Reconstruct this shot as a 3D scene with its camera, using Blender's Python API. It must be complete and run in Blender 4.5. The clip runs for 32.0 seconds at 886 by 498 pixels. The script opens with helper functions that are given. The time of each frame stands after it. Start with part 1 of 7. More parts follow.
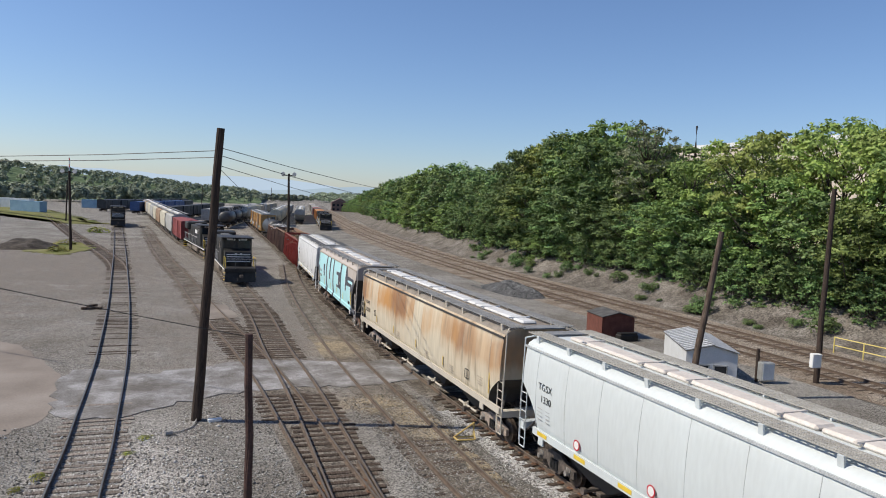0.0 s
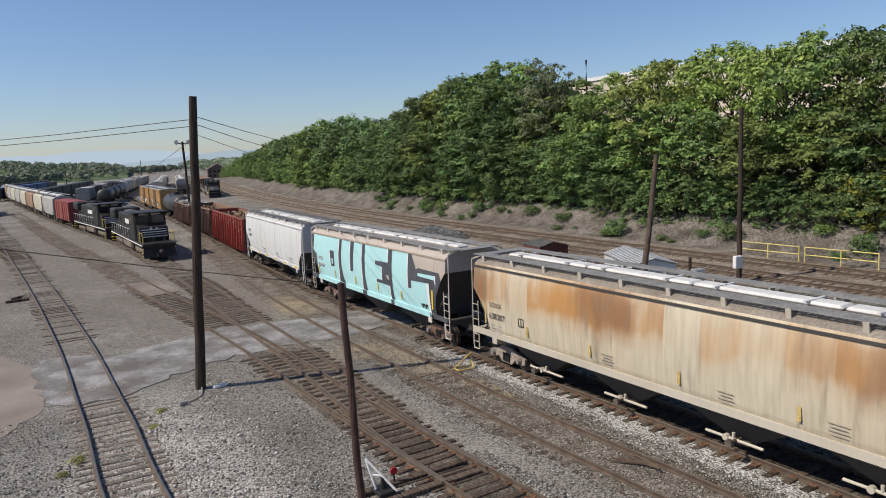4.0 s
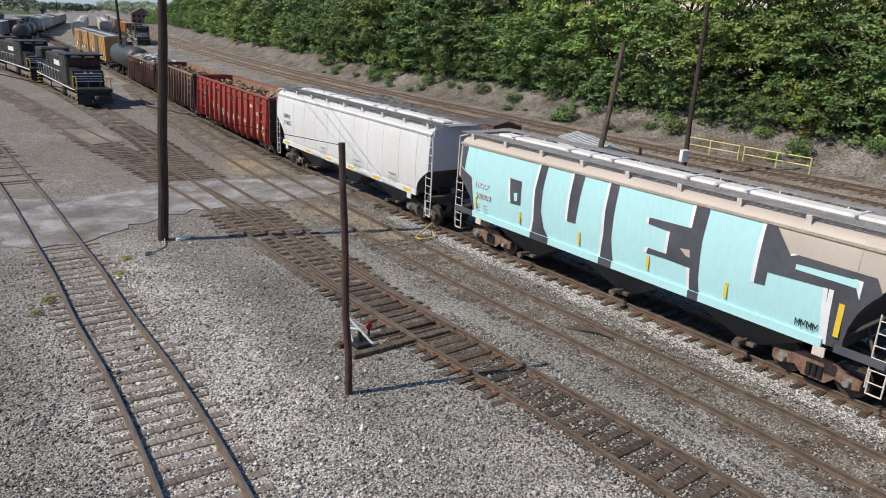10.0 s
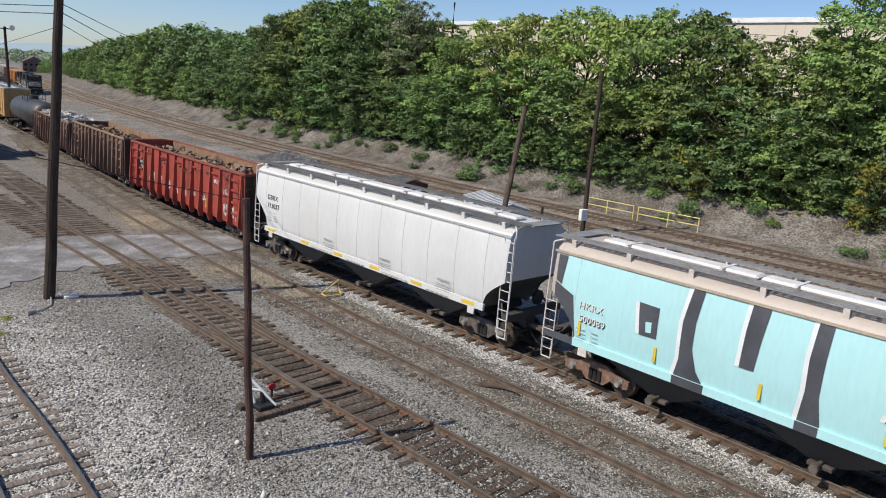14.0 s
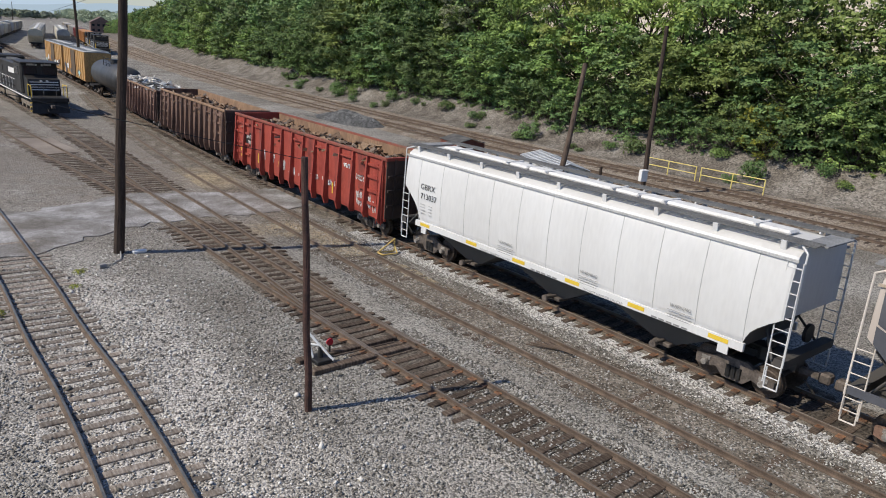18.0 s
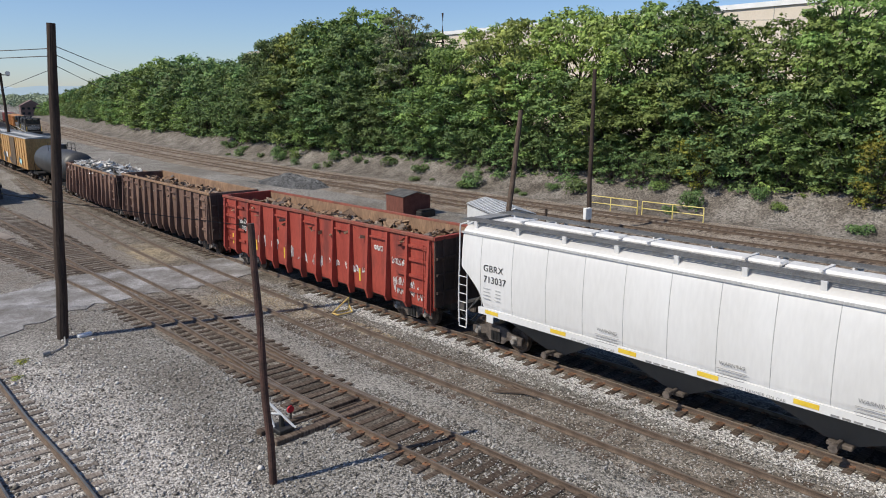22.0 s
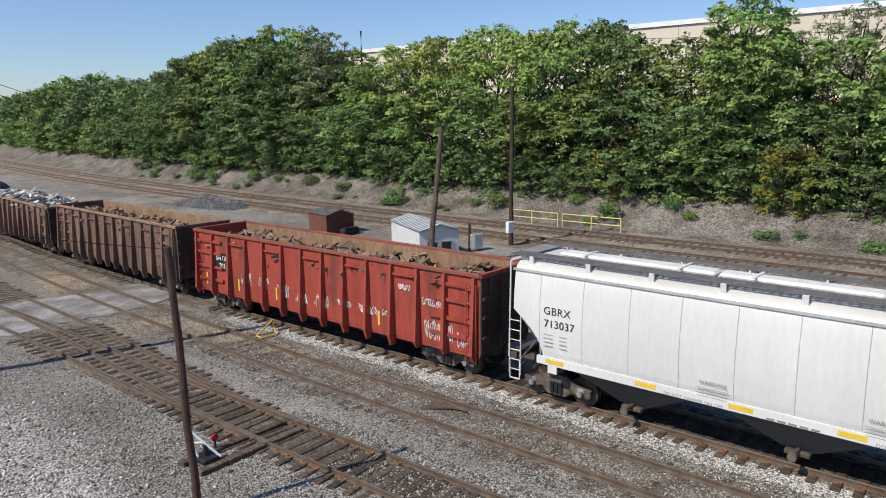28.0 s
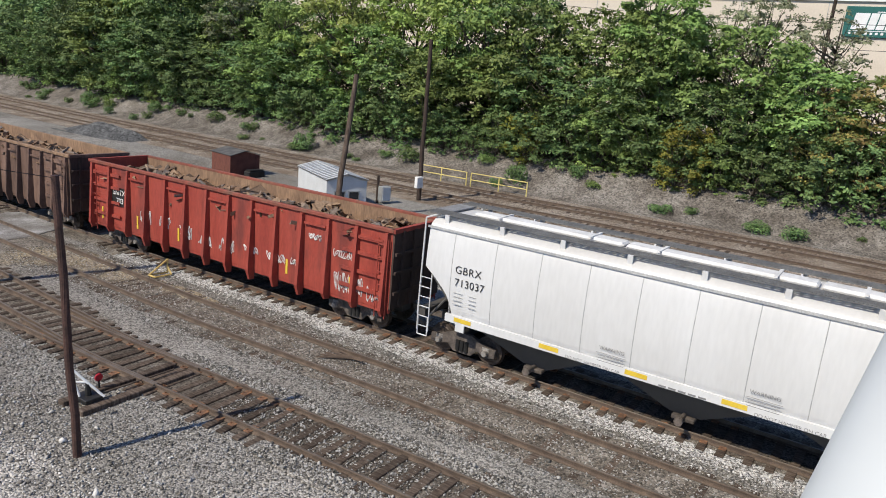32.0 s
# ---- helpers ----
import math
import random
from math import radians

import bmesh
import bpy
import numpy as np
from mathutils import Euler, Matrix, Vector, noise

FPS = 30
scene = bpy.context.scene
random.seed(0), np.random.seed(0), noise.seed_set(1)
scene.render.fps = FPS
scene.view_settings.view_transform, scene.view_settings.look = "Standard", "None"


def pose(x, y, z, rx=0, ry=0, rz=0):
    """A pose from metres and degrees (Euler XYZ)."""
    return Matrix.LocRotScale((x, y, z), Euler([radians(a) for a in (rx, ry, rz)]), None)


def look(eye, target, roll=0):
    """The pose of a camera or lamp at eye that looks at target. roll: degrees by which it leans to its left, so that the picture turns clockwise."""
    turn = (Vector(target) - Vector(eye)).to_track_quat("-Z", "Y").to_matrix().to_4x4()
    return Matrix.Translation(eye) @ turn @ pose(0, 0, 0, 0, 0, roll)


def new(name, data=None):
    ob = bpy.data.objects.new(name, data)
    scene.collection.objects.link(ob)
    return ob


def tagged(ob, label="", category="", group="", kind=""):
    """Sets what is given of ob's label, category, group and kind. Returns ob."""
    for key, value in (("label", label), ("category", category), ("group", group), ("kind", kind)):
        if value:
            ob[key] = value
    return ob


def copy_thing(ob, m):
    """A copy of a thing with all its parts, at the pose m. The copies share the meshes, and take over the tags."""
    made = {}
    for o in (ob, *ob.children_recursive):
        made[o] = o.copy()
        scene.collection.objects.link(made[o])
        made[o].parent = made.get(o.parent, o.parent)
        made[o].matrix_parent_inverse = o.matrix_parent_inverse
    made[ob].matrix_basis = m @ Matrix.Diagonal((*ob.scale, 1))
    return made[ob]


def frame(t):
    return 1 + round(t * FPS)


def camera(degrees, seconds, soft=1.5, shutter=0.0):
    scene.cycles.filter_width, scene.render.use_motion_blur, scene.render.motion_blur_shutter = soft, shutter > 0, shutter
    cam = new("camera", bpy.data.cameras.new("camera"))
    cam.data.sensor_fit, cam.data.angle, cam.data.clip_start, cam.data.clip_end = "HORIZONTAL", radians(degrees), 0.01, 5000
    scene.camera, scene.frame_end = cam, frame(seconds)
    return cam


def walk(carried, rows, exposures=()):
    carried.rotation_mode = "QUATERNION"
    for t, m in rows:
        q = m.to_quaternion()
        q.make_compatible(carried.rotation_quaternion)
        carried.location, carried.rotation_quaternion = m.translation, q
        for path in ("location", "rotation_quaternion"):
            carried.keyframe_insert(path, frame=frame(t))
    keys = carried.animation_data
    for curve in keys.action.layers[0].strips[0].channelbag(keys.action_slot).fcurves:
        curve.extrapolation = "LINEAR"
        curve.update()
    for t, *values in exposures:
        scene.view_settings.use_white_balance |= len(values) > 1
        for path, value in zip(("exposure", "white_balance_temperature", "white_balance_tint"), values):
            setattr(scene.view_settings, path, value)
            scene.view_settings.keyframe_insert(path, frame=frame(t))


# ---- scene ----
cam = camera(63.3, 32.0, 1.0)
# path begin
PATH = [
    (0.0, pose(6.070, 0.514, 9.339, 86.17, -2.77, -10.55)),
    (0.5, pose(5.489, 0.490, 9.199, 85.56, -1.27, -10.23)),
    (1.0, pose(4.866, 0.367, 9.235, 84.48, -0.03, -10.75)),
    (1.5, pose(4.325, 0.330, 9.281, 82.92, 1.75, -11.30)),
    (2.0, pose(3.744, 0.242, 9.311, 83.18, 2.60, -13.30)),
    (2.5, pose(3.190, 0.114, 9.262, 82.85, 2.22, -16.82)),
    (4.5, pose(1.137, 0.052, 9.182, 81.60, 3.31, -24.10)),
    (5.0, pose(0.636, 0.154, 9.146, 80.93, 3.46, -29.77)),
    (5.5, pose(0.374, 0.055, 9.145, 81.27, 1.10, -30.76)),
    (6.0, pose(0.090, 0.079, 9.208, 81.13, -0.92, -35.17)),
    (6.5, pose(0.000, 0.000, 9.148, 79.73, -0.86, -32.01)),
    (7.0, pose(0.000, 0.000, 9.148, 78.56, -1.79, -35.30)),
    (7.5, pose(0.000, 0.000, 9.148, 77.54, -0.77, -36.70)),
    (8.0, pose(0.000, 0.000, 9.148, 75.22, -1.21, -37.61)),
    (8.5, pose(0.000, 0.000, 9.148, 72.89, -1.22, -41.65)),
    (9.0, pose(0.000, 0.000, 9.148, 73.29, -0.55, -42.96)),
    (9.5, pose(0.000, 0.000, 9.148, 72.05, -1.43, -35.98)),
    (10.0, pose(0.000, 0.000, 9.148, 72.38, -2.74, -24.98)),
    (10.5, pose(0.000, 0.000, 9.148, 73.41, -4.20, -24.64)),
    (11.0, pose(0.000, 0.000, 9.148, 73.98, -4.60, -27.32)),
    (11.5, pose(0.000, 0.000, 9.148, 74.97, -3.57, -28.72)),
    (12.0, pose(0.000, 0.000, 9.148, 75.64, -3.19, -29.23)),
    (12.5, pose(0.000, 0.000, 9.148, 75.53, -3.30, -29.85)),
    (13.0, pose(0.000, 0.000, 9.148, 76.45, -3.77, -31.34)),
    (13.5, pose(0.000, 0.000, 9.148, 77.32, -4.53, -32.75)),
    (14.0, pose(0.000, 0.000, 9.148, 77.36, -4.60, -32.15)),
    (14.5, pose(0.000, 0.000, 9.148, 78.77, -3.79, -30.07)),
    (16.5, pose(0.000, 0.000, 9.148, 75.23, -6.20, -27.99)),
    (17.0, pose(0.000, 0.000, 9.148, 74.58, -2.30, -28.71)),
    (17.5, pose(0.000, 0.000, 9.148, 75.17, -2.32, -28.55)),
    (18.0, pose(0.000, 0.000, 9.148, 73.82, -4.16, -27.68)),
    (18.5, pose(0.000, 0.000, 9.148, 73.89, -2.86, -24.44)),
    (19.0, pose(0.000, 0.000, 9.148, 76.26, -1.41, -24.38)),
    (19.5, pose(0.000, 0.000, 9.148, 76.97, -0.16, -26.66)),
    (20.0, pose(0.000, 0.000, 9.148, 77.12, 0.89, -27.81)),
    (20.5, pose(0.000, 0.000, 9.148, 77.27, 1.64, -28.89)),
    (21.0, pose(0.000, 0.000, 9.148, 77.68, 0.29, -31.80)),
    (21.5, pose(0.000, 0.000, 9.148, 77.28, 0.04, -32.71)),
    (22.0, pose(0.000, 0.000, 9.148, 78.17, -0.10, -32.57)),
    (22.5, pose(0.000, 0.000, 9.148, 78.88, -0.33, -31.40)),
    (23.0, pose(0.000, 0.000, 9.148, 80.25, -0.42, -29.58)),
    (23.5, pose(0.000, 0.000, 9.148, 80.23, -0.70, -28.70)),
    (24.0, pose(0.000, 0.000, 9.148, 78.56, -0.05, -26.76)),
    (24.5, pose(0.000, 0.000, 9.148, 78.05, -0.62, -25.07)),
    (26.5, pose(0.000, 0.000, 9.148, 77.94, -4.15, -24.31)),
    (27.0, pose(0.000, 0.000, 9.148, 79.18, -2.29, -27.20)),
    (27.5, pose(0.000, 0.000, 9.148, 80.03, 0.39, -33.44)),
    (28.0, pose(0.000, 0.000, 9.148, 79.46, 0.51, -38.77)),
    (28.5, pose(0.000, 0.000, 9.148, 79.72, -2.03, -39.26)),
    (29.0, pose(0.000, 0.000, 9.148, 79.08, -2.54, -36.54)),
    (29.5, pose(0.000, 0.000, 9.148, 78.01, -3.34, -38.87)),
    (30.0, pose(0.000, 0.000, 9.148, 77.59, -3.33, -43.59)),
    (30.5, pose(0.000, 0.000, 9.148, 76.99, -3.12, -48.08)),
    (31.0, pose(0.000, 0.000, 9.148, 76.95, -3.52, -48.31)),
    (31.5, pose(0.000, 0.000, 9.148, 76.91, -4.40, -46.84)),
    (32.0, pose(0.000, 0.000, 9.148, 76.02, -4.98, -45.25)),
]
# path end
EXPOSURES = [(0, 0.30, 6620, 10), (2, 0.29, 6640, 10), (5, 0.14, 6840, 11), (6, 0.20, 6840, 11), (7, 0.25, 6840, 11), (9, 0.31, 6780, 11), (10, 0.32, 6640, 10), (13, 0.31, 6560, 10),
             (20, 0.29, 6560, 10), (24, 0.31, 6480, 10), (27, 0.38, 6480, 10), (28, 0.37, 6500, 10), (32, 0.36, 6560, 10)]
walk(cam, PATH, EXPOSURES)

# ---- world and sun ----
SUN_EL, SUN_AZ = radians(47), radians(-84)
world = bpy.data.worlds.new("sky")
scene.world = world
world.use_nodes = True
wn = world.node_tree
sky = wn.nodes.new("ShaderNodeTexSky")
sky.sky_type, sky.sun_disc = "NISHITA", False
sky.sun_elevation, sky.sun_rotation = SUN_EL, SUN_AZ
sky.air_density, sky.dust_density, sky.ozone_density = 1.0, 0.35, 6.5
tint = wn.nodes.new("ShaderNodeVectorMath")
tint.operation = "MULTIPLY"
tint.inputs[1].default_value = (1.0, 0.985, 1.05)
wn.links.new(sky.outputs[0], tint.inputs[0])
wn.links.new(tint.outputs[0], wn.nodes["Background"].inputs[0])
wn.nodes["Background"].inputs[1].default_value = 0.097
sun = new("sun", bpy.data.lights.new("sun", "SUN"))
sun.data.energy, sun.data.angle, sun.data.color = 3.8, radians(0.53), (1.0, 0.93, 0.80)
sun.matrix_world = look((0, 0, 0), (-math.sin(SUN_AZ) * math.cos(SUN_EL), -math.cos(SUN_AZ) * math.cos(SUN_EL), -math.sin(SUN_EL)))

# ---- materials ----
def mat(name, cols, scale=2.0, rough=0.8, metal=0.0, bump=0.0, fine=30.0, stretch=(1, 1, 1), vary=0.0, contrast=0.25, emit=None, spec=0.5):
    """Procedural paint, metal, stone: large patches between the given colours, fine grain, relief and a little change from piece to piece."""
    m = bpy.data.materials.new(name)
    m.use_nodes = True
    nt, b = m.node_tree, m.node_tree.nodes["Principled BSDF"]
    n, l = nt.nodes, nt.links
    b.inputs["Roughness"].default_value, b.inputs["Metallic"].default_value = rough, metal
    b.inputs["Specular IOR Level"].default_value = spec
    co = n.new("ShaderNodeTexCoord")
    mp = n.new("ShaderNodeMapping")
    mp.inputs["Scale"].default_value = stretch
    l.new(co.outputs["Object"], mp.inputs[0])
    a = n.new("ShaderNodeTexNoise")
    a.inputs["Scale"].default_value, a.inputs["Detail"].default_value = scale, 6
    l.new(mp.outputs[0], a.inputs[0])
    r = n.new("ShaderNodeValToRGB")
    el = r.color_ramp.elements
    for k, c in enumerate(cols):
        e = el[k] if k < 2 else el.new(1.0)
        e.position, e.color = 0.32 + 0.36 * k / max(1, len(cols) - 1), (*c, 1)
    if len(cols) == 1:
        el[1].color = (*cols[0], 1)
    l.new(a.outputs[0], r.inputs[0])
    f = n.new("ShaderNodeTexNoise")
    f.inputs["Scale"].default_value, f.inputs["Detail"].default_value = fine, 4
    l.new(mp.outputs[0], f.inputs[0])
    mr = n.new("ShaderNodeMapRange")
    mr.inputs[1].default_value, mr.inputs[2].default_value = 0.3, 0.7
    mr.inputs[3].default_value, mr.inputs[4].default_value = 1 - contrast, 1 + contrast
    l.new(f.outputs[0], mr.inputs[0])
    val = mr.outputs[0]
    if vary:
        oi = n.new("ShaderNodeObjectInfo")
        v = n.new("ShaderNodeMapRange")
        v.inputs[3].default_value, v.inputs[4].default_value = 1 - vary, 1 + vary
        l.new(oi.outputs["Random"], v.inputs[0])
        mu = n.new("ShaderNodeMath")
        mu.operation = "MULTIPLY"
        l.new(val, mu.inputs[0]), l.new(v.outputs[0], mu.inputs[1])
        val = mu.outputs[0]
    hs = n.new("ShaderNodeHueSaturation")
    l.new(r.outputs[0], hs.inputs["Color"]), l.new(val, hs.inputs["Value"])
    l.new(hs.outputs[0], b.inputs["Base Color"])
    if bump:
        bp = n.new("ShaderNodeBump")
        bp.inputs["Strength"].default_value, bp.inputs["Distance"].default_value = bump, 0.03
        l.new(f.outputs[0], bp.inputs["Height"]), l.new(bp.outputs[0], b.inputs["Normal"])
    if emit:
        b.inputs["Emission Color"].default_value, b.inputs["Emission Strength"].default_value = (*emit, 1), 1
    return m


def gravel_mat(name, cols, stone=22.0, bump=0.6, patch=0.12, lo=0.35, hi=1.65, washed=()):
    """Loose stones: cells of different grey, darker gaps, and large stained patches."""
    m = bpy.data.materials.new(name)
    m.use_nodes = True
    nt, b = m.node_tree, m.node_tree.nodes["Principled BSDF"]
    n, l = nt.nodes, nt.links
    b.inputs["Roughness"].default_value = 0.95
    b.inputs["Specular IOR Level"].default_value = 0.2
    co = n.new("ShaderNodeTexCoord")
    v = n.new("ShaderNodeTexVoronoi")
    v.inputs["Scale"].default_value = stone
    l.new(co.outputs["Object"], v.inputs["Vector"])
    bw = n.new("ShaderNodeSeparateColor")
    l.new(v.outputs["Color"], bw.inputs[0])
    big = n.new("ShaderNodeTexNoise")
    big.inputs["Scale"].default_value, big.inputs["Detail"].default_value = patch, 8
    big.inputs["Roughness"].default_value = 0.65
    l.new(co.outputs["Object"], big.inputs[0])
    r = n.new("ShaderNodeValToRGB")
    el = r.color_ramp.elements
    for k, c in enumerate(cols):
        e = el[k] if k < 2 else el.new(1.0)
        e.position, e.color = 0.36 + 0.28 * k / max(1, len(cols) - 1), (*c, 1)
    l.new(big.outputs[0], r.inputs[0])
    mr = n.new("ShaderNodeMapRange")
    mr.inputs[3].default_value, mr.inputs[4].default_value = lo, hi
    l.new(bw.outputs[0], mr.inputs[0])
    col = r.outputs[0]
    if washed:
        # soft-edged areas of washed stone or spilled sand: (x, y, half width, half length, turn, colour)
        for x, y, hw, hl, turn, tone in washed:
            mp = n.new("ShaderNodeMapping")
            mp.vector_type = "TEXTURE"
            mp.inputs["Location"].default_value, mp.inputs["Rotation"].default_value, mp.inputs["Scale"].default_value = (x, y, 0), (0, 0, radians(turn)), (hw, hl, 50)
            l.new(co.outputs["Object"], mp.inputs[0])
            gr = n.new("ShaderNodeTexGradient")
            gr.gradient_type = "SPHERICAL"
            l.new(mp.outputs[0], gr.inputs[0])
            mu = n.new("ShaderNodeMath")
            mu.operation, mu.use_clamp = "MULTIPLY", True
            l.new(gr.outputs["Fac"], mu.inputs[0])
            pn = n.new("ShaderNodeTexNoise")
            pn.inputs["Scale"].default_value, pn.inputs["Detail"].default_value = 0.8, 6
            l.new(co.outputs["Object"], pn.inputs[0])
            pr = n.new("ShaderNodeMapRange")
            pr.inputs[1].default_value, pr.inputs[2].default_value, pr.inputs[4].default_value = 0.3, 0.7, 2.4
            l.new(pn.outputs[0], pr.inputs[0]), l.new(pr.outputs[0], mu.inputs[1])
            mx = n.new("ShaderNodeMix")
            mx.data_type = "RGBA"
            l.new(mu.outputs[0], mx.inputs[0]), l.new(col, mx.inputs[6])
            mx.inputs[7].default_value = (*tone, 1)
            col = mx.outputs[2]
    hs = n.new("ShaderNodeHueSaturation")
    l.new(col, hs.inputs["Color"]), l.new(mr.outputs[0], hs.inputs["Value"])
    l.new(hs.outputs[0], b.inputs["Base Color"])
    bp = n.new("ShaderNodeBump")
    bp.inputs["Strength"].default_value, bp.inputs["Distance"].default_value = bump, 0.04
    bp.invert = True
    l.new(v.outputs["Distance"], bp.inputs["Height"]), l.new(bp.outputs[0], b.inputs["Normal"])
    return m


WASHED, TAN, EARTH = (0.39, 0.365, 0.335), (0.30, 0.245, 0.165), (0.20, 0.175, 0.15)
GRAVEL = gravel_mat("yard_gravel", [(0.165, 0.149, 0.129), (0.215, 0.201, 0.18), (0.272, 0.257, 0.234)], 21, 1.0, 0.16, 0.35, 1.7, ((2.0, 19, 2.9, 15, 10, WASHED), (0.2, 17, 2.2, 13, 10, WASHED), (-6, 14, 4, 9, 5, WASHED), (8.5, 6, 3.0, 9, 11, WASHED), (11.9, 21, 1.2, 8, 12, WASHED), (9.0, 32.6, 2.2, 2.2, 0, TAN), (7.6, 44.5, 3, 3, 0, TAN), (4, 50, 12, 24, 8, EARTH), (-22, 85, 26, 60, 10, EARTH)))
# black stone: painted shade under the train, and the rubble heap's own tone
SHADERUBBLE = gravel_mat("black_shade_and_rubble_stone", [(0.035, 0.029, 0.024), (0.065, 0.054, 0.044), (0.11, 0.095, 0.08)], 18, 0.7, 0.8)
BALLAST = gravel_mat("pale_ballast", [(0.24, 0.23, 0.215), (0.33, 0.325, 0.315), (0.42, 0.415, 0.405)], 18, 1.0, 0.5, 0.12, 2.0)
DIRTY = gravel_mat("oiled_ballast", [(0.095, 0.078, 0.062), (0.15, 0.13, 0.108), (0.225, 0.203, 0.176)], 20, 0.7, 0.9, 0.35, 1.65, ((9.4, 32.4, 2.2, 1.9, 0, TAN), (11.4, 29.6, 1.8, 3.2, 12, TAN), (7.6, 45, 2.5, 4, 8, TAN), (12.6, 25.0, 0.9, 3.0, 12, TAN)))
LADBED = gravel_mat("dark_switch_ballast", [(0.06, 0.048, 0.038), (0.10, 0.084, 0.069), (0.165, 0.145, 0.122)], 20, 0.7, 0.9, 0.35, 1.65)
BANKSOIL = gravel_mat("shale_bank", [(0.092, 0.079, 0.066), (0.148, 0.131, 0.113), (0.212, 0.194, 0.173)], 9, 1.0, 0.45, 0.5, 1.5)
ASPHALT = gravel_mat("worn_asphalt", [(0.14, 0.127, 0.115), (0.215, 0.205, 0.197), (0.35, 0.34, 0.34)], 30, 0.35, 0.55, 0.7, 1.3)
CONCRETE = mat("dusty_concrete", [(0.19, 0.16, 0.135), (0.24, 0.205, 0.176), (0.29, 0.252, 0.22)], 0.3, 0.9, 0, 0.15, 12, contrast=0.1, spec=0.2)
RAIL = mat("rusty_rail", [(0.085, 0.06, 0.044), (0.15, 0.108, 0.078)], 3, 0.8, 0.1, 0.1, 30)
RAILSHINE = mat("worn_rail_head", [(0.19, 0.155, 0.125), (0.27, 0.23, 0.195)], 2, 0.55, 0.3, 0.0, 20)
RAILBROWN = mat("brown_rail_head", [(0.092, 0.074, 0.059), (0.16, 0.133, 0.109)], 2, 0.6, 0.2, 0.0, 20)
RAILDARK = mat("dark_old_rail_head", [(0.10, 0.10, 0.095), (0.18, 0.175, 0.165)], 2, 0.42, 0.35, 0.0, 20)
PLATE = mat("orange_rusty_plate", [(0.11, 0.06, 0.038), (0.22, 0.105, 0.05)], 5, 0.9, 0, 0.1, 20, vary=0.3)
TIEPALE = mat("bleached_timber_tie", [(0.12, 0.095, 0.08), (0.205, 0.175, 0.15), (0.30, 0.265, 0.235)], 2.5, 0.95, 0, 0.4, 25, (6, 1, 1), 0.3, spec=0.1)
TIE = mat("old_timber_tie", [(0.045, 0.033, 0.027), (0.085, 0.064, 0.05), (0.138, 0.109, 0.089)], 2.5, 0.95, 0, 0.4, 25, (6, 1, 1), 0.35, spec=0.1)
POLE = mat("creosoted_pole", [(0.035, 0.026, 0.021), (0.07, 0.05, 0.04)], 3, 0.9, 0, 0.3, 14, (4, 4, 0.5), spec=0.2)
POLEGREY = mat("weathered_pole", [(0.065, 0.048, 0.038), (0.14, 0.105, 0.082)], 3, 0.95, 0, 0.3, 14, (4, 4, 0.5), spec=0.1)
BARK = mat("bark", [(0.06, 0.05, 0.04), (0.13, 0.11, 0.09)], 4, 0.95, 0, 0.4, 20, (3, 3, 0.6), spec=0.1)
WIRE = mat("black_wire", [(0.02, 0.02, 0.02)], 1, 0.6)
BLACK = mat("black_steel", [(0.012, 0.012, 0.012), (0.03, 0.027, 0.025)], 3, 0.6, 0.2, 0.1, 20)
TRUCK = mat("truck_steel", [(0.06, 0.05, 0.043), (0.15, 0.122, 0.104)], 4, 0.8, 0.2, 0.2, 18)
TRUCKPALE = mat("dust_pale_truck_steel", [(0.22, 0.17, 0.14), (0.40, 0.33, 0.28)], 4, 0.8, 0, 0.2, 18)
TRUCKRUST = mat("rust_brown_truck_steel", [(0.12, 0.07, 0.05), (0.24, 0.14, 0.10)], 4, 0.85, 0, 0.2, 18)
WHEEL = mat("wheel_steel", [(0.06, 0.045, 0.035), (0.12, 0.09, 0.07)], 5, 0.6, 0.5, 0.1, 20)
YELLOW = mat("safety_yellow", [(0.62, 0.42, 0.03), (0.72, 0.52, 0.06)], 3, 0.6, 0, 0.02, 20, contrast=0.06)
OLDYELLOW = mat("faded_old_yellow_paint", [(0.42, 0.28, 0.09), (0.58, 0.43, 0.15)], 4, 0.75, 0, 0.05, 20)
YELRAIL = mat("yellow_handrail_paint", [(0.62, 0.50, 0.14), (0.72, 0.61, 0.22)], 2, 0.6)
WHITE = mat("white_paint", [(0.70, 0.70, 0.68), (0.80, 0.80, 0.79)], 1, 0.5, 0, 0, 10, contrast=0.05)
GREYSTEEL = mat("galvanised_grey", [(0.30, 0.31, 0.31), (0.42, 0.43, 0.43)], 2, 0.55, 0.3, 0.05, 20, contrast=0.1)
RUNBOARD = mat("grey_grating_steel", [(0.20, 0.20, 0.20), (0.29, 0.29, 0.285)], 2, 0.7, 0.2, 0.1, 20)
RUNTAN = mat("tan_grey_running_board", [(0.29, 0.275, 0.245), (0.38, 0.365, 0.33)], 2, 0.8, 0, 0.1, 20)
RUNDARK = mat("dark_grating_steel", [(0.10, 0.10, 0.10), (0.16, 0.16, 0.157)], 2, 0.7, 0.2, 0.1, 20)
PRINT = mat("faint_grey_print", [(0.22, 0.22, 0.22)], 2, 0.7)
INK = mat("black_lettering", [(0.025, 0.025, 0.027)], 2, 0.7, 0, 0, 8, contrast=0.08)
PALEINK = mat("white_lettering", [(0.66, 0.65, 0.62), (0.72, 0.70, 0.67)], 2, 0.7, 0, 0, 8, contrast=0.06)
REDPAINT = mat("red_target_paint", [(0.5, 0.015, 0.03)], 2, 0.5)
